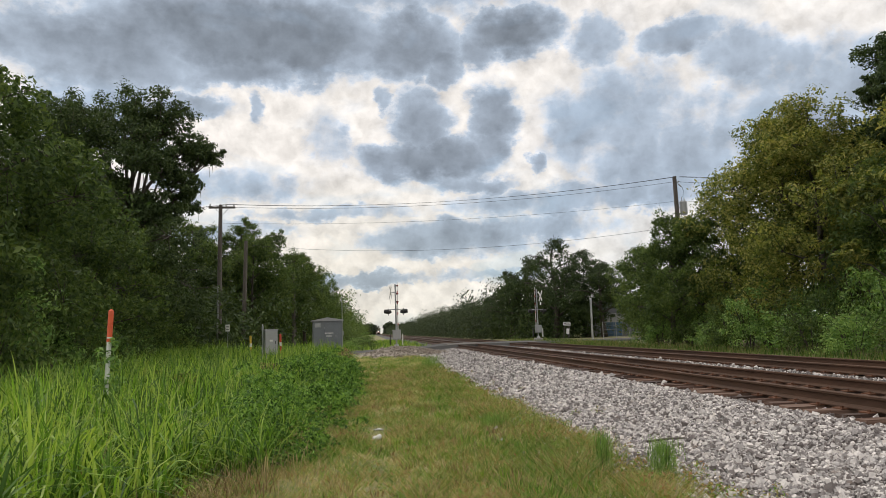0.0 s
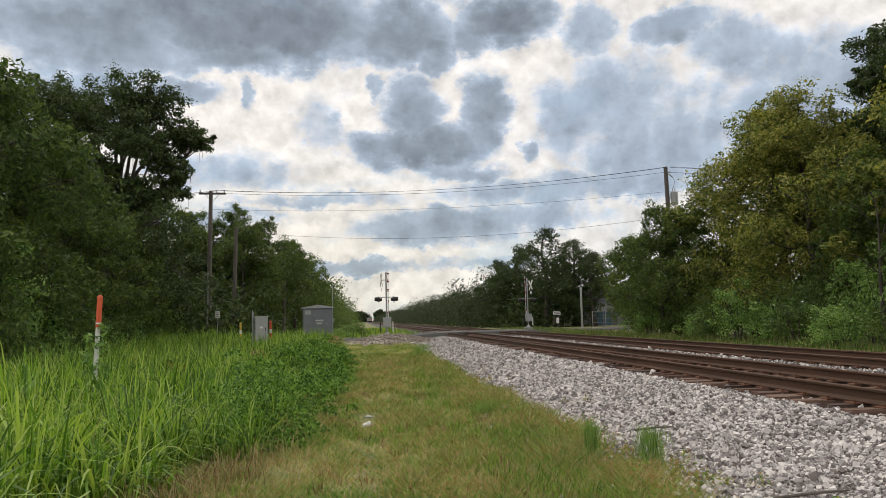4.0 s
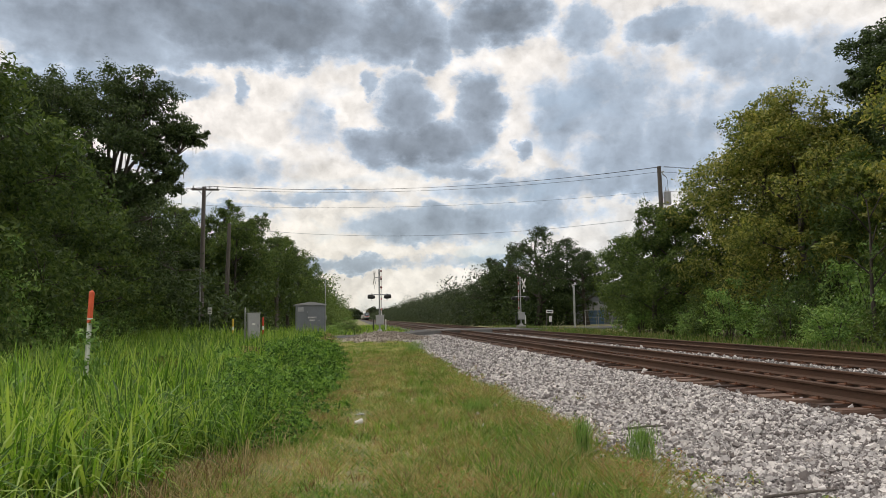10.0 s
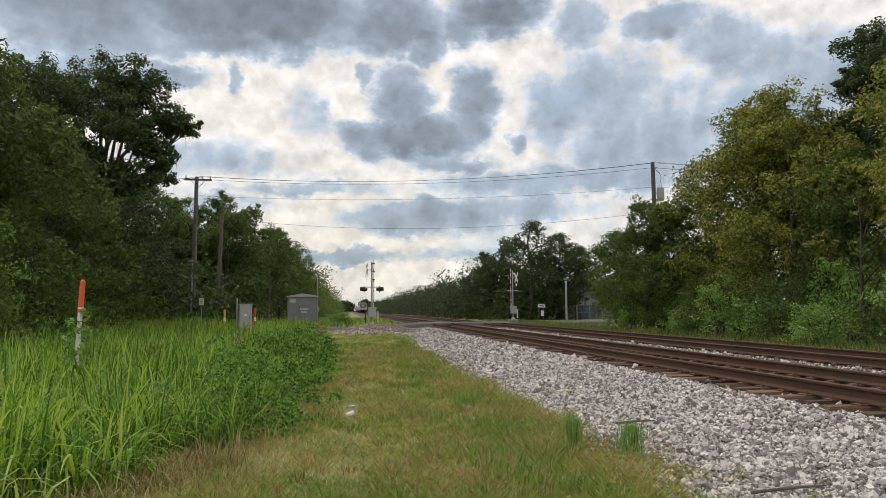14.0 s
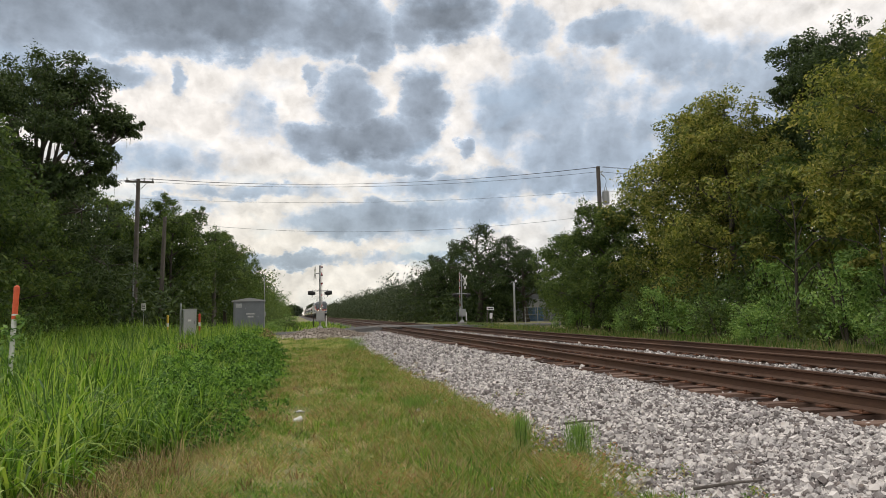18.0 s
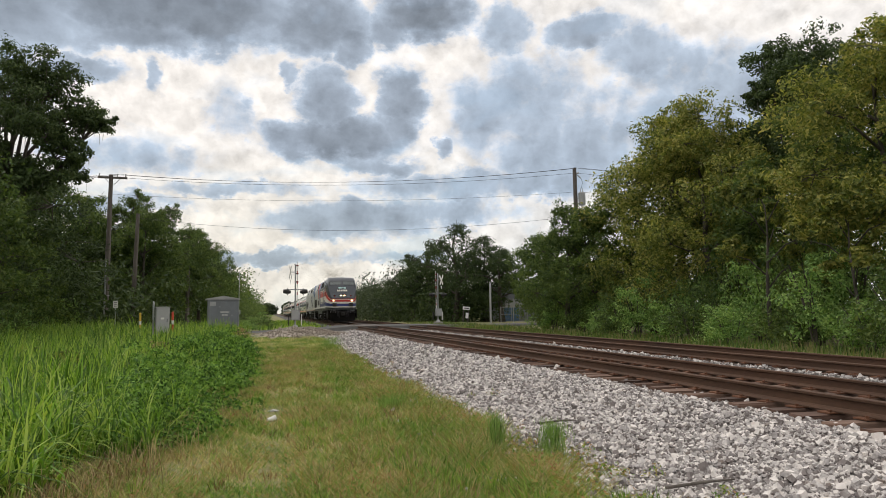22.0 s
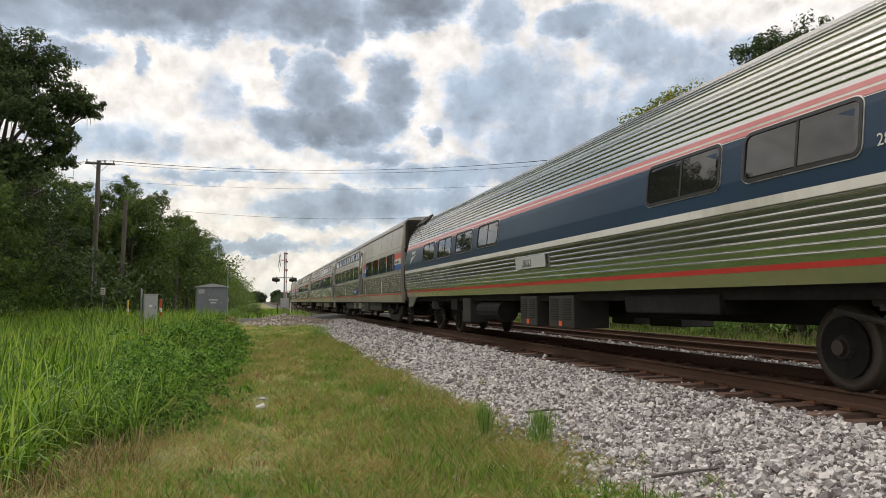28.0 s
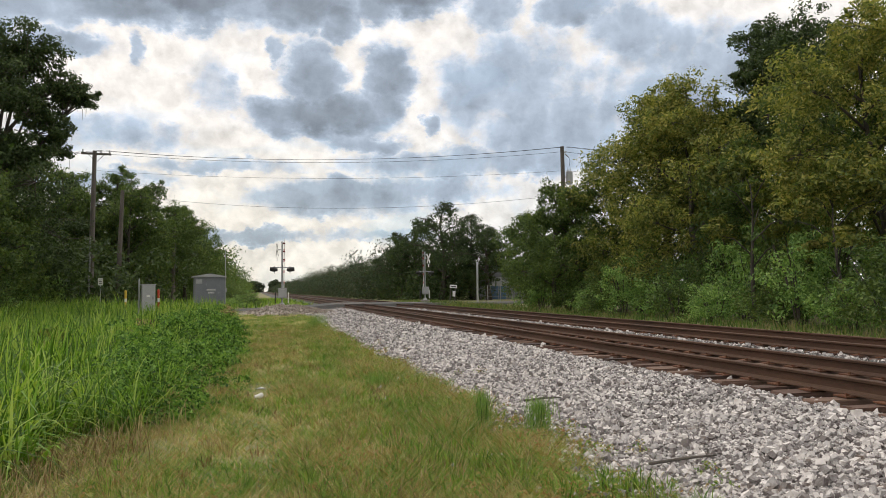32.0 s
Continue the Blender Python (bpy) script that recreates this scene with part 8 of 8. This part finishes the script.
cable((PR[0], PR[1], zR - 1.65), (PR[0] + 38, PR[1] - 7, zR - 2.2), 0.6, 0.008)
cable((P2[0], P2[1], float(ground_z(P2[0], P2[1])) + P2[2] - 0.3), (PR[0], PR[1], zR - 3.3), 1.0, 0.010)
cable((PR[0] + 0.1, PR[1], zR - 2.4), (PR[0] + 5.0, PR[1] + 2, zR - 6.5), 0.2, 0.01, "thin guy wire of the pole")
cable((P2[0], P2[1], 8.6), (P3[0], P3[1], 7.9), 0.4, 0.012)
cable((P3[0], P3[1], 7.9), (-9, 160, 7.5), 1.5, 0.014)

# ---- buildings beyond the crossing ----
bx0, by0 = bearing(18.6, 100)
hs = thing("warehouse", pose(bx0 + 4, by0 + 4, 0.3, 0, 0, -20), "low grey metal warehouse behind the trees", "building")
part("wall", box((13, 10, 4.6), (0, 0, 2.3), 0.05), M_BUILDING, hs)
bm = bmesh.new()
extrude([(-6.8, 4.5), (6.8, 4.5), (6.8, 4.62), (0, 5.2), (-6.8, 4.62)], -5.2, 5.2, bm=bm)
part("roof", bm, M_LIGHTGREY, hs, "pale metal roof")
for i in range(22):
    part("rib", box((0.05, 0.04, 4.4), (-6.3 + i * 0.6, -5.02, 2.25)), M_BUILDING, hs)
part("loading_door", box((2.6, 0.06, 3.0), (-2, -5.03, 1.5), 0.02), M_LIGHTGREY, hs)
part("service_door", box((0.95, 0.06, 2.1), (3.0, -5.03, 1.05), 0.02), M_BLACK, hs)
fc = thing("panel_fence", pose(bx0 - 2.5, by0 - 6, 0.35, 0, 0, -20), "blue-grey corrugated panel fence", "fence")
for i in range(10):
    part("panel", box((0.95, 0.05, 1.7), (i * 1.0, 0, 0.9), 0.01), M_BLUEFENCE if i < 2 else M_BUILDING, fc)
    part("post", box((0.08, 0.08, 1.9), (i * 1.0 - 0.5, 0.05, 0.95), 0.01), M_GALV, fc)
tp = thing("steel_post", pose(*bearing(17.0, 80), 0.3), "pale steel post beside the fence", "post")
part("shaft", tube([(0, 0, -0.2), (0, 0, 4.3)], 0.11, 10), M_GALV, tp)
part("cap", tube([(0, 0, 4.3), (0, 0, 4.36)], [0.13, 0.06], 10), M_GALV, tp)
tp = thing("wire_fence", pose(*bearing(17.8, 78), 0.3), "grey wire mesh fence panel", "fence")
for i in range(4):
    part("post", tube([(i * 1.4, 0, -0.1), (i * 1.4, 0, 1.8)], 0.035, 8), M_GALV, tp)
for i in range(5):
    part("rail", tube([(0, 0, 0.2 + i * 0.38), (4.2, 0, 0.2 + i * 0.38)], 0.012, 6), M_GALV, tp)

# ---- near details ----
# low vine and weed patch beside the path
m = 620
vy = 9.2 + 27 * RNG.uniform(0, 1, m) ** 1.15
left_, right_ = np.interp(vy, [9, 12, 20, 36], [-1.7, -2.7, -2.9, -2.6]), np.interp(vy, [9, 11, 13, 25, 36], [-1.2, -0.75, -0.45, -0.45, -0.8])
right_ = right_ + 0.16 * np.sin(vy * 2.1) + RNG.normal(0, 0.14, m)
s_ = RNG.uniform(0, 1, m)
vx = left_ + (right_ - left_) * s_
heap = 0.5 + 0.5 * np.sin(vy * 1.25 + 0.9 * np.sin(vx * 2.2)) * np.sin(vx * 2.6 + 0.5 * vy)
bump = np.interp(s_, [0, 0.5, 0.85, 1], [0.72, 0.8, 0.5, 0.05]) * RNG.uniform(0.4, 1.25, m) * (0.15 + 1.0 * heap) * np.interp(vy, [9, 11, 30, 36], [0.6, 1, 1, 0.6])
radii_ = RNG.uniform(0.12, 0.3, m)
idx = np.repeat(np.arange(m), 85)
d = RNG.normal(size=(len(idx), 3))
d /= np.linalg.norm(d, axis=1)[:, None]
d[:, 2] = np.abs(d[:, 2]) - 0.3
at = np.stack([vx, vy, ground_z(vx, vy) + bump], -1)[idx] + d * (radii_[idx] * RNG.uniform(0.5, 1.2, len(idx)))[:, None] * np.array([1.1, 1.1, 0.75])
v, f = leaves(at, RNG.uniform(0.018, 0.05, len(idx)) * np.where(vy[idx] > 14, 1.4, 1.0), d, 0.3)
tagged(new("vine_patch", mesh_np("vine_patch", v, f, M_WEED)), "dense green vines and broadleaf weeds", "weeds", kind="stuff")


# grass stems that stand up through the vines
n = 2600
gy_ = 8.6 + 26 * RNG.uniform(0, 1, n) ** 1.3
gx_ = np.interp(gy_, [9, 12, 20, 36], [-1.9, -2.6, -2.8, -2.5]) + RNG.uniform(0, 1, n) ** 1.6 * np.interp(gy_, [9, 12, 36], [0.7, 1.6, 1.6])
v, f = arching(gx_, gy_, ground_z(gx_, gy_), RNG.uniform(0.5, 1.15, n), RNG.uniform(0.004, 0.011, n), RNG.uniform(0, 6.28, n), RNG.uniform(0.15, 1.2, n))
tagged(new("verge_stems", mesh_np("verge_stems", v, f, M_GRASS_FIELD)), "green grass stems standing among the vines", "grass", kind="stuff")


def fennel(x, y, h, label, spread=0.07, n=420):
    z = float(ground_z(x, y))
    t = thing("weed_tuft", pose(x, y, z), label, "weed", "upright weeds beside the ballast")
    bm = bmesh.new()
    rnd_ = random.Random(int(x * 100))
    for i in range(9):
        a = rnd_.uniform(0, 6.28)
        tube([(0.02 * math.cos(a), 0.02 * math.sin(a), -0.02), (spread * math.cos(a), spread * math.sin(a), h * rnd_.uniform(0.7, 1.0))], [0.005, 0.002], 4, bm)
    part("stalk", bm, M_WEED, t)
    xx, yy = RNG.normal(0, spread * 0.8, n), RNG.normal(0, spread * 0.8, n)
    zz = RNG.uniform(0.05, 0.8, n) * h
    v, f = blades(xx, yy, zz, RNG.uniform(0.08, 0.18, n), np.full(n, 0.0022), np.full(n, 0.35))
    tagged(part("leaf_plume", mesh_np("leaf_plume", v, f, M_FENNEL), None, t), kind="stuff")


M_FENNEL = leafy("fennel_leaves", [(0.10, 0.19, 0.05), (0.19, 0.32, 0.08), (0.30, 0.45, 0.13)], 0.5, 0.35, 1.0)
fennel(2.47, 7.93, 0.46, "upright feathery green weed at the ballast's edge")
fennel(2.92, 7.38, 0.42, "bushy feathery green weed at the ballast's edge", 0.1, 620)
fennel(2.62, 33.0, 0.55, "feathery green weed at the ballast's edge", 0.3, 700)
fennel(2.35, 31.0, 0.5, "feathery green weed at the ballast's edge", 0.3, 700)
fennel(2.0, 12.3, 0.2, "low feathery green weed in the grass", 0.16, 400)


def stick(a, b, r, label="dry grey stick lying on the stones"):
    a, b = Vector(a), Vector(b)
    mid_ = a.lerp(b, 0.5) + Vector((0.03, -0.02, 0.015))
    tagged(new("stick", finish(tube([a, mid_, b], [r, r * 0.9, r * 0.5], 6), "stick", M_POLEWOOD, True)), label, "stick", "sticks on the ground")


stick((2.35, 6.75, 0.05), (2.98, 7.05, 0.07), 0.012, "dry stick lying in the grass")
stick((2.45, 6.68, 0.05), (3.0, 7.12, 0.05), 0.008, "dry stick lying in the grass")
stick((3.35, 8.95, 0.17), (3.78, 8.75, 0.22), 0.016)
stick((3.2, 5.6, 0.13), (3.75, 5.45, 0.2), 0.014)
# litter on the path
lt = thing("plastic_cup", pose(0.03, 11.75, float(ground_z(0.03, 11.75)) + 0.045, 0, 80, 25), "crushed white plastic cup on the grass", "litter")
bm = bmesh.new()
tube([(0, 0, -0.06), (0, 0, 0.0), (0, 0, 0.065)], [0.032, 0.037, 0.044], 14, bm)
part("cup", bm, M_WHITE, lt)
part("rim", tube([(0, 0, 0.062), (0, 0, 0.07)], 0.046, 14), M_WHITE, lt)
lp = thing("paper_scrap", pose(0.06, 12.6, float(ground_z(0.06, 12.6)) + 0.02, 4, 3, 40), "flattened pale wrapper on the path", "litter")
part("sheet", box((0.2, 0.06, 0.01), (0, 0, 0), 0.003), M_LIGHTGREY, lp)
part("fold", box((0.1, 0.05, 0.008), (0.03, 0.01, 0.012), 0.003, turn=pose(0, 0, 0, 8, 5, 20)), M_WHITE, lp)
# yellow-green weeds and dead stalks in the tall grass
for (x, y, h, mt, lab) in ((-4.3, 17.5, 0.85, M_LEAF_YELLOW, "yellow-green weed in the tall grass"), (-6.2, 21.0, 0.9, M_LEAF_YELLOW, "yellow-green weed at the field's edge"), (-3.4, 25.0, 0.95, M_STRAW, "dry brown dead weed in the grass"), (-2.3, 34.0, 0.9, M_STRAW, "dry brown dead weed in the grass"), (-1.5, 38, 0.8, M_STRAW, "dry brown dead weed beside the path")):
    me = shrub_mesh(int(-x * 10), 0.7, h, 22, 40, 0.05, mt)
    plant_shrub((stems_mesh(int(-x * 10), 0.6, h), me), x, y, lab, name="weed")


# brown exhaust that hangs behind the leading locomotive
M_SMOKE = surface("exhaust_soot", [(0.14, 0.105, 0.07), (0.22, 0.175, 0.125)], 0.5, 0.95, island=0.4, spec=0.0, through_light=0.4)
n = 34000
sk_ = RNG.uniform(0, 1, n) ** 1.6
at = np.stack([RNG.normal(0, 1, n) * (0.5 + 2.0 * sk_), 26 * sk_ + RNG.normal(0, 0.8, n), 4.9 + 2.6 * sk_ ** 0.6 + RNG.normal(0, 1, n) * (0.35 + 1.3 * sk_)], -1)
at[:, 2] = np.maximum(at[:, 2], 4.6)
v, f = leaves(at, RNG.uniform(0.008, 0.018, n))
SMOKE = tagged(new("exhaust_smoke", mesh_np("exhaust_smoke", v, f, M_SMOKE)), "thin brown exhaust haze over the locomotive", "smoke", kind="stuff")


# ---- movement ----
def motions():
    times = [0, 0.1] + [float(k) for k in range(1, 32)] + [31.9, 32.0]
    for car, ahead in CONSIST:
        walk(car, [(t, pose(TRACK_X, REAR_AT_30 + SPEED * (30 - t) - ahead, RAIL_TOP)) for t in times])

    # the exhaust follows the leading engine, then hangs and drifts off behind the woods
    rows = [(float(t), pose(TRACK_X, REAR_AT_30 + SPEED * (30 - t) - 241, RAIL_TOP)) for t in range(0, 22)]
    rows += [(22.0, pose(TRACK_X, 81.7, RAIL_TOP)), (22.6, pose(TRACK_X, 68.5, RAIL_TOP)), (23.4, pose(TRACK_X, 63, RAIL_TOP)), (24.4, pose(TRACK_X, 68, RAIL_TOP - 0.2)), (26.0, pose(TRACK_X + 2, 84, RAIL_TOP - 0.5)), (28.0, pose(TRACK_X + 6, 104, RAIL_TOP - 0.5)), (30.0, pose(TRACK_X + 12, 130, RAIL_TOP - 0.5)), (32.0, pose(TRACK_X + 20, 160, RAIL_TOP - 0.5))]
    walk(SMOKE, rows)


motions()
